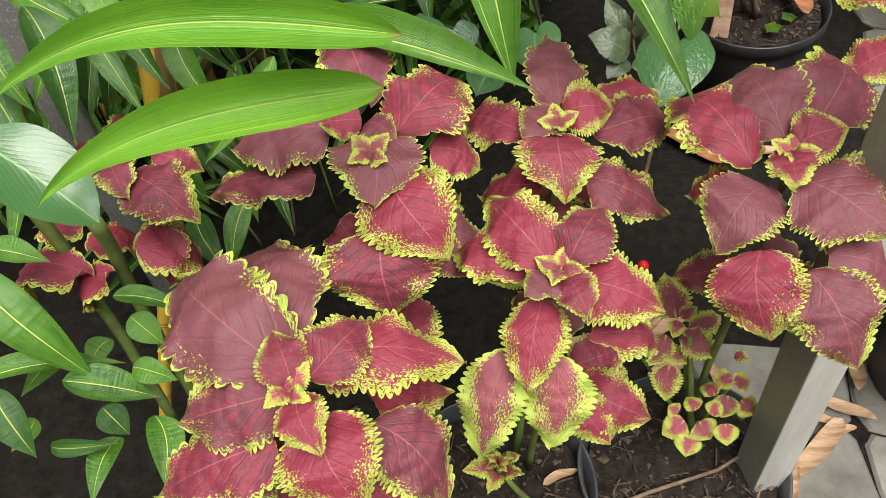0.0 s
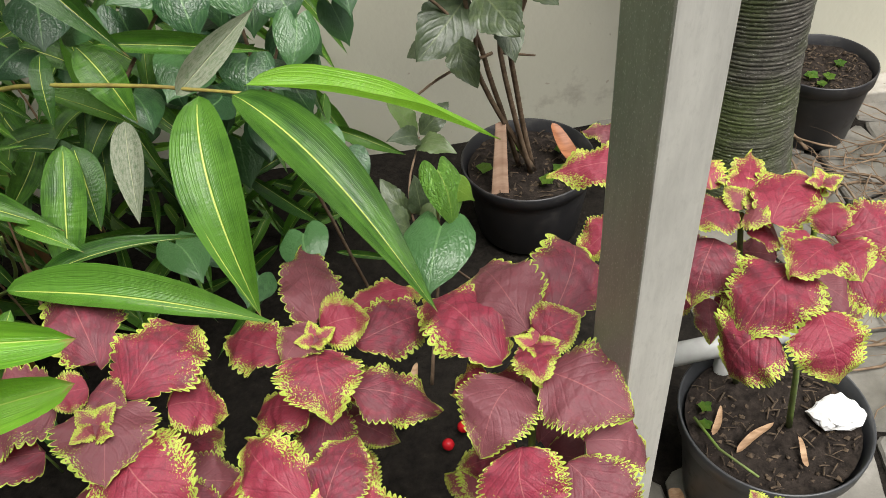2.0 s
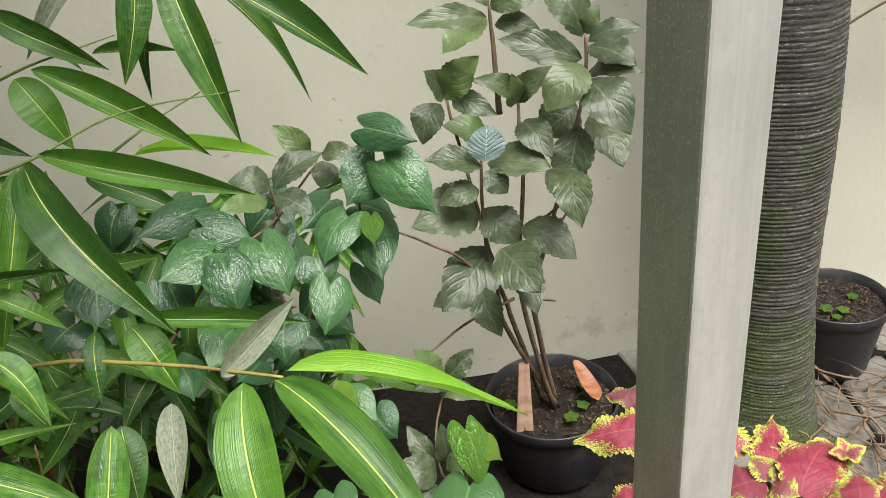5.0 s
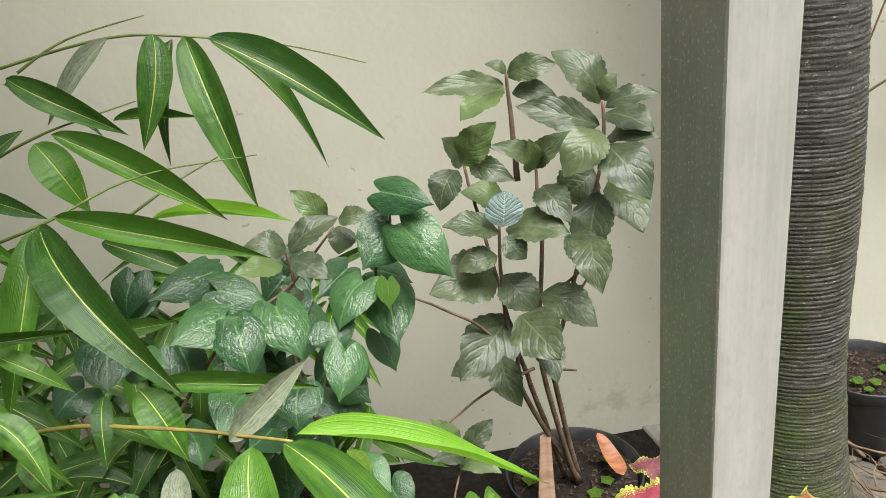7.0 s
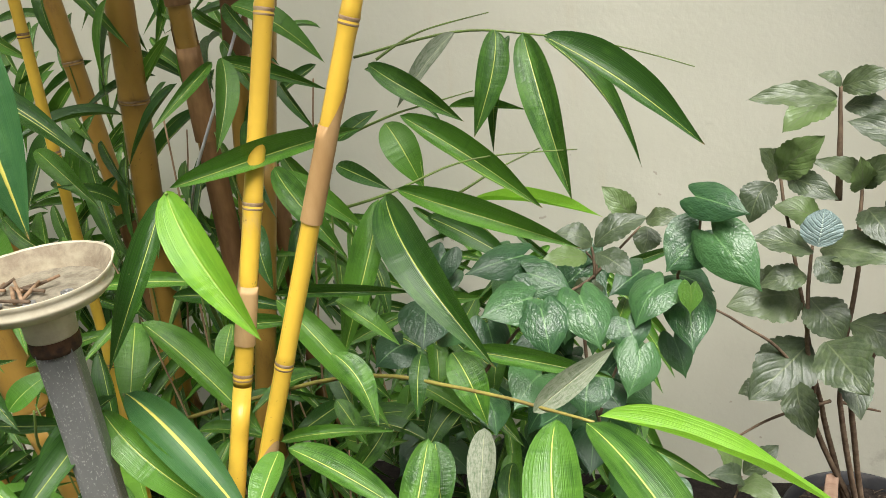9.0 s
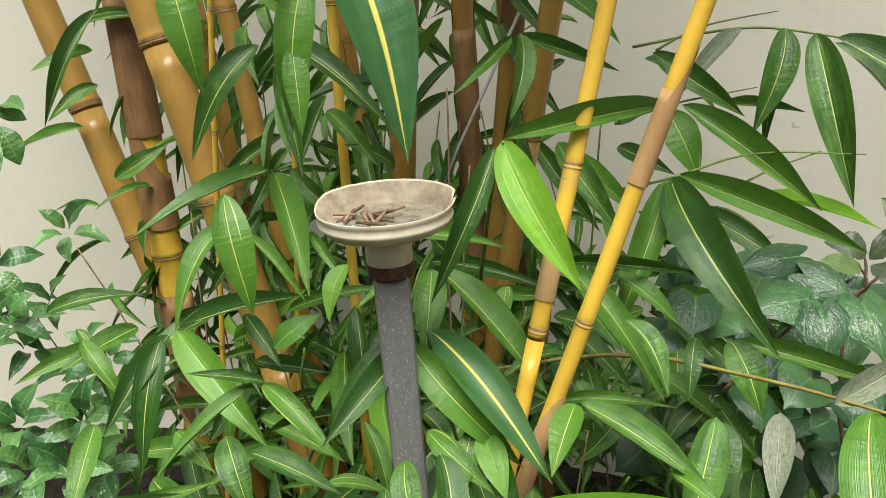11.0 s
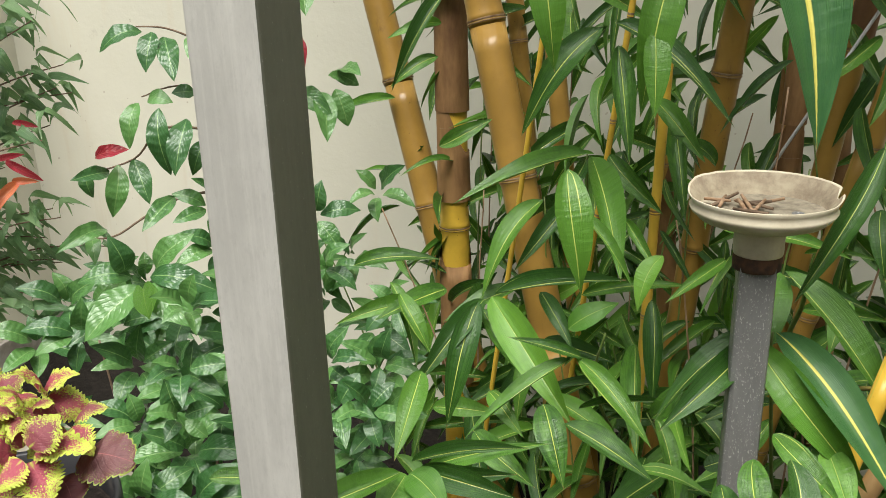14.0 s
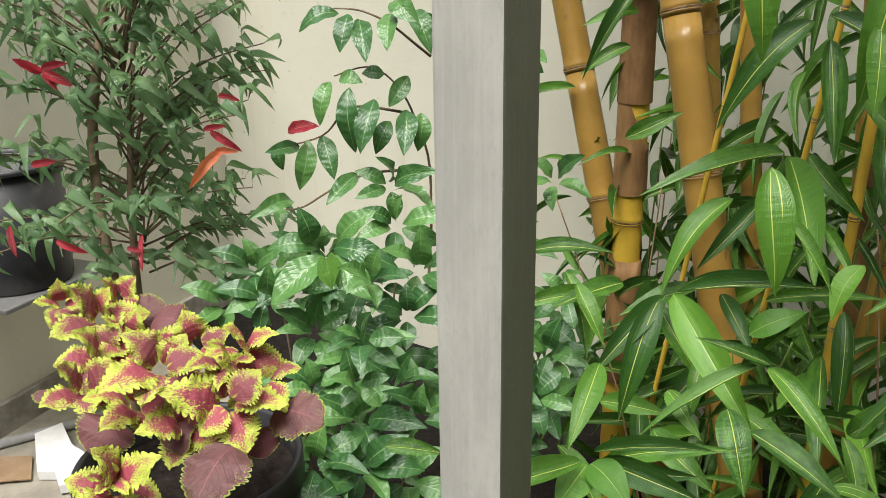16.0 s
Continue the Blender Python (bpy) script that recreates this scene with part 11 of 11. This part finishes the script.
def broken_lamp(at, top):
    p = thing("garden_lamp", (*at, 0), "broken garden lamp dish of cracked ivory plastic on a steel pole", "lamp")
    k8 = 0.8
    m = Matrix.Translation((*at, top)) @ Matrix.Diagonal((k8, k8, k8, 1))
    pole_m = Matrix.Translation((*at, 0)) @ Matrix.Rotation(radians(28), 4, "Z")
    full, top = top, 0.0
    part("pole", Geo().box((-0.019, -0.019, 0), (0.019, 0.019, full - 0.026)).mesh("pole", STEEL_POLE, False, 0.006), p, "dark grey weathered steel pole", pole_m)
    part("rust_collar", Geo().lathe([(0.0, top - 0.056), (0.0300, top - 0.056), (0.0306, top - 0.050), (0.0310, top - 0.040), (0.0300, top - 0.034)], 28).mesh("rust_collar", RUST), p, "rusty brown collar", m)
    part("neck", Geo().lathe([(0.0, top - 0.036), (0.0305, top - 0.036), (0.0315, top - 0.033), (0.0315, top - 0.004), (0.036, top + 0.004)], 32).mesh("neck", IVORY), p, m=m)
    # the rim is broken: its height changes round the dish
    g, n = Geo(), 96
    prof = [(0.030, 0.0), (0.052, 0.002), (0.078, 0.012), (0.088, 0.022), (0.090, 0.027), (0.086, 0.031), (0.089, 0.036), (0.096, 0.050), (0.0945, 0.052), (0.092, 0.050), (0.083, 0.034), (0.079, 0.030), (0.077, 0.018), (0.0, 0.016)]
    for k, (r, z) in enumerate(prof):
        for i in range(n):
            w = 2 * math.pi * i / n
            cut = 0.45 + 0.55 * max(0.0, min(1.0, 0.5 + 1.5 * math.sin(w - 0.3)))
            if 0.42 < (w % (2 * math.pi)) < 0.62:
                cut = 0.28
            cut += 0.04 * noise.noise((w * 7, 1, 0))
            h = z if z <= 0.034 else 0.034 + (z - 0.034) * cut
            rr = r if z <= 0.034 else 0.087 + (r - 0.087) * cut
            g.v.append(Vector((rr * math.cos(w), rr * math.sin(w), top + h))), g.uv.append((i / n, z))
    for k in range(len(prof) - 1):
        for i in range(n):
            j = (i + 1) % n
            g.f.append((k * n + i, k * n + j, (k + 1) * n + j, (k + 1) * n + i))
    me = g.mesh("dish", IVORY)
    me.materials.append(DISH_DIRT)
    for face in me.polygons:
        if face.index >= 9 * n:
            face.material_index = 1
    part("dish", me, p, "cracked ivory plastic dish, grimy inside", m)
    g, rings = Geo(), 10
    for i in range(rings + 1):
        for k in range(40):
            a, q = 2 * math.pi * k / 40, 0.0785 * i / rings
            x, y = q * math.cos(a), q * math.sin(a)
            g.v.append(Vector((x, y, top + 0.0225 + 0.002 * noise.noise((x * 60, y * 60, 2))))), g.uv.append((x, y))
    for i in range(rings):
        for k in range(40):
            j = (k + 1) % 40
            g.f.append((i * 40 + k, i * 40 + j, (i + 1) * 40 + j, (i + 1) * 40 + k))
    part("dirt", g.mesh("dirt", GRIME), p, "dry grey dirt in the dish", m)
    r = random.Random(2)
    for k in range(11):
        a = r.uniform(0, math.pi)
        x, y = r.uniform(-0.055, 0.005), r.uniform(-0.045, 0.02)
        d = Vector((math.cos(a), math.sin(a), r.uniform(-0.1, 0.35))) * r.uniform(0.012, 0.026)
        c = Vector((x, y, top + 0.030))
        part("stick", Geo().tube([c - d, c, c + d], [0.0022, 0.0026, 0.002], 6).mesh("stick", DRY if k % 3 else TWIG), p, "broken twig", m)
    for x, y in ((0.048, -0.008), (0.02, -0.04), (-0.02, -0.05)):
        ring = Geo().lathe([(0.0035, 0), (0.0075, 0), (0.0075, 0.0025), (0.0035, 0.0025), (0.0035, 0)], 18, (x, y, top + 0.0255))
        part("washer", ring.mesh("washer", STEEL_DARK), p, "grey metal washer", m)
    return p


broken_lamp((-0.424, 0.715), 1.288)


# ---- planters on the far side ----
def planter(at, r, h, label):
    p = thing("planter", (*at, 0), label, "planter", "tall black planters")
    m = Matrix.Translation((*at, 0))
    prof = [(0.0, 0.0), (r * 0.80, 0.0), (r * 0.83, 0.01), (r * 0.95, h - 0.05), (r, h - 0.045), (r, h - 0.004), (r - 0.004, h), (r - 0.010, h - 0.004), (r * 0.93, h - 0.08)]
    part("shell", Geo().lathe(prof, 56).mesh("shell", BLACK), p, m=m)
    part("soil", Geo().lathe([(0.0, h - 0.035), (r * 0.5, h - 0.03), (r - 0.013, h - 0.04)], 40).mesh("soil", SOIL), p, "dark potting soil", m)


planter((-1.16, 0.17), 0.155, 0.90, "tall black plastic planter with yellow coleus")

PLINTH = make_plain("grey_cement", (0.22, 0.20, 0.17), (0.36, 0.34, 0.30), 12, 0.9)
plinth = Geo().box((0.0, 0.0, -0.02), (2.6, 0.025, 0.12), left_turn, CORNER)
solid("plinth", plinth.mesh("plinth", PLINTH, False, 0.004), "stained grey cement plinth along the side wall", "plinth", kind="structure")
kerb = Geo().box((1.42, 2.10, -0.02), (4.0, 2.2, 0.035))
solid("kerb", kerb.mesh("kerb", PLINTH, False, 0.006), "rough cement strip at the foot of the wall", "kerb", kind="structure")


shelf = Geo().box((1.20, 0.0, 0.595), (1.62, 0.40, 0.611), left_turn, CORNER)
solid("wall_shelf", shelf.mesh("wall_shelf", STEEL_DARK, False, 0.004), "thin dark steel shelf on the side wall", "shelf", kind="structure")
tub = thing("tub", (-2.917, 0.271, 0.611), "large black plastic tub with a grey rim on a shelf", "tub")
tub_m = Matrix.Translation((-2.917, 0.271, 0.611)) @ Matrix.Scale(1.12, 4)
part("shell", Geo().lathe([(0.000, 0.0), (0.133, 0.0), (0.139, 0.01), (0.154, 0.33), (0.150, 0.33), (0.144, 0.25), (0.000, 0.25)], 56).mesh("shell", BLACK), tub, m=tub_m)
part("rim", Geo().lathe([(0.154, 0.325), (0.165, 0.327), (0.167, 0.337), (0.162, 0.343), (0.150, 0.340), (0.150, 0.325)], 56).mesh("rim", GREYPOT), tub, "grey rounded rim", tub_m)


# ---- things on the ground ----
PAPER = make_plain("white_paper", (0.74, 0.74, 0.73), (0.82, 0.82, 0.81), 20, 0.8, bump=0.15)
CARD = make_plain("brown_card", (0.36, 0.25, 0.16), (0.26, 0.17, 0.10), 9, 0.9)
BERRY = make_plain("bright_red_berry", (0.55, 0.012, 0.02), (0.36, 0.01, 0.015), 30, 0.25)
WOOD = make_plain("pale_pinkish_wood", (0.50, 0.34, 0.24), (0.36, 0.22, 0.15), 8, 0.75, (1, 1, 6))
PVC = make_plain("grey_plastic_pipe", (0.36, 0.37, 0.36), (0.27, 0.27, 0.26), 10, 0.45)
ROOT = make_plain("dry_brown_root", (0.22, 0.155, 0.10), (0.12, 0.08, 0.05), 30, 0.85)
WIRE = make_plain("grey_white_cable", (0.55, 0.55, 0.53), (0.45, 0.45, 0.43), 30, 0.5)


def crumple(name, at, size, mat, label, category, seed, flat=0.6, parent=None):
    bm = bmesh.new()
    bmesh.ops.create_icosphere(bm, subdivisions=3, radius=1)
    for v in bm.verts:
        k = 1 + 0.45 * noise.noise(v.co * 1.7 + Vector((seed, 0, 0))) + 0.2 * noise.noise(v.co * 5 + Vector((0, seed, 0)))
        v.co = Vector((v.co.x * k * size, v.co.y * k * size * 0.8, v.co.z * k * size * flat)) + Vector(at)
    me = bpy.data.meshes.new(name)
    bm.to_mesh(me)
    bm.free()
    me.materials.append(mat)
    return solid(name, me, label, category)


crumple("paper_scrap", (0.206, 0.689, 0.266), 0.016, PAPER, "small white crumpled paper scrap on soil", "paper", 1)
crumple("crumpled_paper", (0.945, 0.915, 0.243), 0.042, PAPER, "white crumpled paper lying on pot soil", "paper", 7, 0.5)
for k, (x, y) in enumerate(((0.262, 1.127), (0.30, 1.165), (0.175, 1.20))):
    g = Geo().lathe([(0.0, 0.0), (0.006, 0.001), (0.0115, 0.006), (0.0135, 0.013), (0.0115, 0.020), (0.006, 0.0255), (0.002, 0.0262), (0.0, 0.0255)], 20, (x, y, 0.0))
    tagged(solid("berry", g.mesh("berry", BERRY), "round glossy red berry lying on the ground", "berry", "red berries"))


def dry_blade(x, y, z, ang, length, width, label="curled dry brown bamboo sheath on the ground", tilt=0.0, name="dry_sheath", mat=None):
    g, n, c = Geo(), 14, random.Random(int(1000 * (x + 3 * y)))
    k1, k2 = c.uniform(0.2, 0.6), c.uniform(-0.25, 0.25)
    for i in range(n + 1):
        u = i / n
        w = width * 0.5 * (u**0.35 * (1 - u) ** 0.55) * 1.9
        for j in range(5):
            s = -1 + j / 2
            px, py = (u - 0.5) * length, s * w + k2 * 0.2 * length * math.sin(math.pi * u)
            pz = 0.004 + w * k1 * s * s + 0.010 * math.sin(3 * u + k2 * 9) ** 2 + tilt * u * length
            q = Vector((px * math.cos(ang) - py * math.sin(ang) + x, px * math.sin(ang) + py * math.cos(ang) + y, pz + z))
            g.v.append(q), g.uv.append((u, 0.5 * (s + 1)))
    for i in range(n):
        for j in range(4):
            a = i * 5 + j
            g.f.append((a, a + 5, a + 6, a + 1))
    return solid(name, g.mesh(name, mat or DRY), label, "dry leaf", "dry bamboo litter")


DRYRED = make_plain("red_brown_dry_leaf", (0.36, 0.15, 0.07), (0.20, 0.07, 0.03), 12, 0.5, (1, 5, 1))
for x, y, a, l, w in ((0.36, 0.93, 0.6, 0.16, 0.035), (0.44, 0.86, 1.9, 0.18, 0.03), (0.33, 1.02, 0.4, 0.12, 0.045), (0.53, 0.76, 1.0, 0.12, 0.02), (0.60, 0.82, -0.2, 0.10, 0.018),
                      (0.52, 0.66, 1.2, 0.15, 0.022), (0.72, 0.64, 1.5, 0.09, 0.015), (0.56, 1.50, 0.1, 0.20, 0.03), (0.12, 0.95, 0.5, 0.14, 0.03), (-0.36, 0.45, 0.2, 0.22, 0.06), (-0.42, 0.38, -0.3, 0.20, 0.04), (0.46, 1.12, 2.2, 0.12, 0.025), (0.20, 1.30, 1.2, 0.12, 0.02)):
    dry_blade(x, y, 0.003, a, l, w)
dry_blade(0.652, 0.839, 0.006, -0.37, 0.100, 0.025)
dry_blade(0.579, 0.756, 0.006, -2.33, 0.175, 0.035)
dry_blade(0.849, 0.770, 0.006, -1.61, 0.087, 0.026)
dry_blade(0.850, 0.700, 0.006, 0.48, 0.24, 0.050)
dry_blade(0.681, 0.912, 0.006, -1.66, 0.068, 0.029)
dry_blade(0.641, 0.799, 0.006, 0.41, 0.050, 0.016)
dry_blade(0.43, 1.52, 0.004, -0.7, 0.17, 0.04, "glossy red-brown fallen leaf beside the pot", mat=DRYRED)
dry_blade(0.66, 1.78, 0.215, 1.9, 0.11, 0.04, "reddish dry leaf leaning in the pot", 0.5, mat=DRYRED)
dry_blade(0.792, 0.90, 0.226, 0.5, 0.10, 0.014, "pale wood chip on the pot soil", name="wood_chip")
dry_blade(0.737, 0.942, 0.226, 1.0, 0.07, 0.012, "pale wood chip on the pot soil", name="wood_chip")
dry_blade(0.857, 0.856, 0.226, 1.4, 0.06, 0.010, "pale wood chip on the pot soil", name="wood_chip")
dry_blade(0.21, 0.66, 0.255, 1.2, 0.05, 0.010, "pale wood chip on the pot soil", name="wood_chip")
dry_blade(0.13, 0.58, 0.255, 0.5, 0.06, 0.014, "pale wood chip on the pot soil", name="wood_chip")


def rod(name, pts, r0, r1, mat, label, category, group="", sides=10):
    return solid(name, Geo().tube(pts, [r0 + (r1 - r0) * i / (len(pts) - 1) for i in range(len(pts))], sides).mesh(name, mat), label, category, group)


# the flat sheath that stands in the tree's pot
g = Geo()
for i in range(9):
    u = i / 8
    for j in range(4):
        s = -1 + 2 * j / 3
        g.v.append(Vector((0.482 + 0.022 * s * (1 - 0.5 * u) + 0.012 * u, 1.70 - 0.006 * s * s + 0.03 * u, 0.17 + 0.21 * u))), g.uv.append((u, s))
for i in range(8):
    for j in range(3):
        a = i * 4 + j
        g.f.append((a, a + 1, a + 5, a + 4))
sheath = solid("bamboo_sheath", g.mesh("bamboo_sheath", WOOD), "pale pinkish bamboo sheath standing in the pot", "bamboo sheath")
mod = sheath.modifiers.new("thick", "SOLIDIFY")
mod.thickness = 0.003
rod("twig", ((0.17, 0.52, 0.262), (0.26, 0.56, 0.268), (0.36, 0.60, 0.266), (0.42, 0.64, 0.270)), 0.0035, 0.0025, TWIG, "dry brown twig lying on pot soil", "twig", "dry twigs")
rod("twig", ((0.40, 0.53, 0.265), (0.42, 0.58, 0.275), (0.41, 0.63, 0.268)), 0.0022, 0.0015, ROOT, "dry brown twig lying on pot soil", "twig", "dry twigs")
rod("twig", ((0.70, 0.955, 0.238), (0.717, 0.88, 0.245), (0.754, 0.808, 0.262)), 0.003, 0.002, GREEN_STEM, "thin green trailing stem over the pot rim", "twig", "dry twigs")
rod("cane_piece", ((0.20, 0.92, 0.02), (0.30, 1.00, 0.02), (0.38, 1.10, 0.02)), 0.008, 0.007, DRY, "dry cut bamboo cane on the ground", "cane", "dry twigs")
rod("grey_pipe", ((0.66, 1.05, 0.30), (0.80, 1.06, 0.30), (0.95, 1.07, 0.30)), 0.022, 0.022, PVC, "grey plastic pipe behind the coleus pot", "pipe", sides=20)
rod("pipe_prop", ((0.80, 1.07, -0.01), (0.80, 1.065, 0.29)), 0.02, 0.02, PVC, "grey upright plastic pipe holding another pipe", "pipe", sides=16)
rod("wood_stick", ((1.62, 1.50, 0.05), (1.80, 1.62, 0.06), (2.00, 1.76, 0.05)), 0.028, 0.024, WOOD, "pale pinkish wooden stick on the paving", "stick", sides=14)
rod("cable", ((-0.72, 1.44, 1.12), (-0.66, 1.40, 1.22), (-0.60, 1.42, 1.34), (-0.52, 1.44, 1.50)), 0.003, 0.003, WIRE, "grey white cable tied to the bamboo", "cable", sides=8)
rod("floor_pipe", ((-3.02, 0.12, 0.022), (-2.99, 0.45, 0.022)), 0.016, 0.016, PVC, "grey plastic pipe lying on the floor", "pipe")


def root_tangle():
    r = random.Random(12)
    g = Geo()
    for k in range(360):
        a = r.uniform(0, 2 * math.pi)
        p = Vector((r.uniform(1.22, 2.05), r.uniform(1.15, 1.95), r.uniform(0.005, 0.05)))
        pts = [p.copy()]
        for i in range(6):
            a += r.uniform(-0.6, 0.6)
            p = p + Vector((math.cos(a), math.sin(a), r.uniform(-0.35, 0.4))) * 0.05
            p.z = max(p.z, 0.006)
            pts.append(p.copy())
        w = 0.0010 + 0.0045 * r.random() ** 2.5
        g.tube(pts, [w * (1 - 0.12 * i) for i in range(7)], 6)
    tagged(new("dry_roots", g.mesh("dry_roots", ROOT)), "heap of tangled dry brown roots on the paving", "roots", kind="stuff")


root_tangle()


def sheet(name, pts, mat, label, category, thick=0.004):
    g = Geo()
    g.v = [Vector(p) for p in pts]
    g.uv = [(p[0], p[1]) for p in pts]
    g.f = [tuple(range(len(pts)))]
    ob = solid(name, g.mesh(name, mat, False), label, category)
    m = ob.modifiers.new("thick", "SOLIDIFY")
    m.thickness = thick
    return ob


sheet("paper_sheet", ((-2.736, 0.185, 0.04), (-2.70, 0.23, 0.04), (-2.606, 0.219, 0.045), (-2.572, 0.318, 0.045), (-2.698, 0.35, 0.04), (-2.82, 0.312, 0.05), (-2.985, 0.322, 0.05), (-2.985, 0.232, 0.04)), PAPER, "folded white paper sheet on the floor", "paper", 0.03)
sheet("card_piece", ((-2.80, 0.06, 0.02), (-2.74, 0.165, 0.02), (-2.88, 0.20, 0.02), (-2.95, 0.10, 0.02)), CARD, "brown cardboard piece on the floor", "cardboard")


# ---- sprouts ----
def sprout(at, size, seed, label="small green weed sprout in the soil"):
    r = random.Random(seed)
    p = thing("sprout", at, label, "sprout", "small weed sprouts")
    stem(p, GREEN_STEM, 0.0012, 0.001, at, (at[0], at[1], at[2] + size * 0.8))
    for k in range(5):
        a = k * 1.3 + seed
        leaf(p, HEART_LIGHT, at[0], at[1], at[2] + size * 0.8, at[0] + size * math.cos(a), at[1] + size * math.sin(a), at[2] + size * (0.7 + r.uniform(0, 0.4)), size * 0.8, 0, -0.4, 1)


for k, (x, y, z, s) in enumerate(((0.60, 1.70, 0.195, 0.022), (0.64, 1.74, 0.195, 0.02), (0.56, 1.85, 0.195, 0.02), (0.66, 1.82, 0.195, 0.016), (1.40, 1.98, 0.20, 0.022), (1.44, 1.96, 0.20, 0.02), (1.50, 2.02, 0.20, 0.018), (1.41, 1.94, 0.20, 0.016),
                              (0.46, 1.78, 0.195, 0.024), (0.729, 0.977, 0.222, 0.015), (0.717, 0.941, 0.222, 0.014), (0.72, 0.52, 0.0, 0.018), (0.69, 0.50, 0.0, 0.015), (0.75, 0.50, 0.0, 0.014))):
    sprout((x, y, z), s, k)


# ---- twigs of the spray before the wall ----
CLIMB = thing("climbing_plant", (1.30, 2.13, 0), "thin climbing twigs with small leaves beside the palm", "climber")
stem(CLIMB, TWIG, 0.004, 0.002, (1.30, 2.13, 0.0), (1.31, 2.13, 0.6), (1.36, 2.1, 0.95), (1.52, 2.08, 1.5))
stem(CLIMB, TWIG, 0.004, 0.0015, (1.36, 2.1, 0.95), (1.50, 2.05, 1.05), (1.62, 2.0, 1.04))
rc = random.Random(31)
for k in range(44):
    t = rc.random()
    x, y, z = 1.66 - 0.2 * t + rc.uniform(-0.06, 0.06), 2.08 + rc.uniform(-0.05, 0.02), 0.95 + 0.65 * t + rc.uniform(-0.05, 0.05)
    a = rc.uniform(0, 6.28)
    leaf(CLIMB, SMALL, x, y, z, x + 0.04 * math.cos(a), y - 0.02, z + 0.04 * math.sin(a), 0.018, rc.uniform(-0.4, 0.4), -1, 0.4)


# ---- flagstones ----
def flagstones():
    r = random.Random(17)
    pave = thing("pavement", (1.0, 1.0, 0), "irregular grey flagstones with dark earth joints", "pavement", kind="structure")
    nx, ny, w = 9, 9, 0.24
    knots = [[(0.42 + i * w + r.uniform(-0.06, 0.06), 0.05 + j * w + r.uniform(-0.06, 0.06)) for j in range(ny + 1)] for i in range(nx + 1)]
    for i in range(nx):
        for j in range(ny):
            if knots[i][j][0] < 0.85 and knots[i][j][1] > 0.85:
                continue
            q = [Vector((*knots[a][b], 0)) for a, b in ((i, j), (i + 1, j), (i + 1, j + 1), (i, j + 1))]
            c = sum(q, Vector()) / 4
            q = [c + (p - c) * (1 - 0.007 / max((p - c).length, 0.01)) for p in q]
            z = r.uniform(-0.004, 0.004)
            g = Geo()
            ring = []
            for k in range(4):
                a, b = q[k], q[(k + 1) % 4]
                for t in (0.08, 0.36, 0.66, 0.92):
                    p = a.lerp(b, t)
                    ring.append(p + Vector((r.uniform(-0.006, 0.006), r.uniform(-0.006, 0.006), 0)))
            n = len(ring)
            for p, s, h in [(p, 1.0, -0.03) for p in ring] + [(p, 1.0, z - 0.006) for p in ring] + [(p, 0.955, z) for p in ring]:
                v = c + (p - c) * s
                g.v.append(Vector((v.x, v.y, h))), g.uv.append((v.x, v.y))
            for k in range(n):
                m = (k + 1) % n
                g.f += [(k, m, n + m, n + k), (n + k, n + m, 2 * n + m, 2 * n + k)]
            g.f.append(tuple(2 * n + k for k in range(n)))
            part("flagstone", g.mesh("flagstone", STONE, False), pave)


flagstones()


# ---- floor on the far side ----
CONCRETE = make_plain("worn_beige_concrete", (0.34, 0.31, 0.25), (0.22, 0.20, 0.165), 7, 0.9)
slab = Geo().box((-3.9, -1.2, -0.06), (-2.45, 0.95, 0.006))
solid("floor_slab", slab.mesh("floor_slab", CONCRETE, False, 0.003), "worn beige concrete floor by the side wall", "floor", kind="structure")
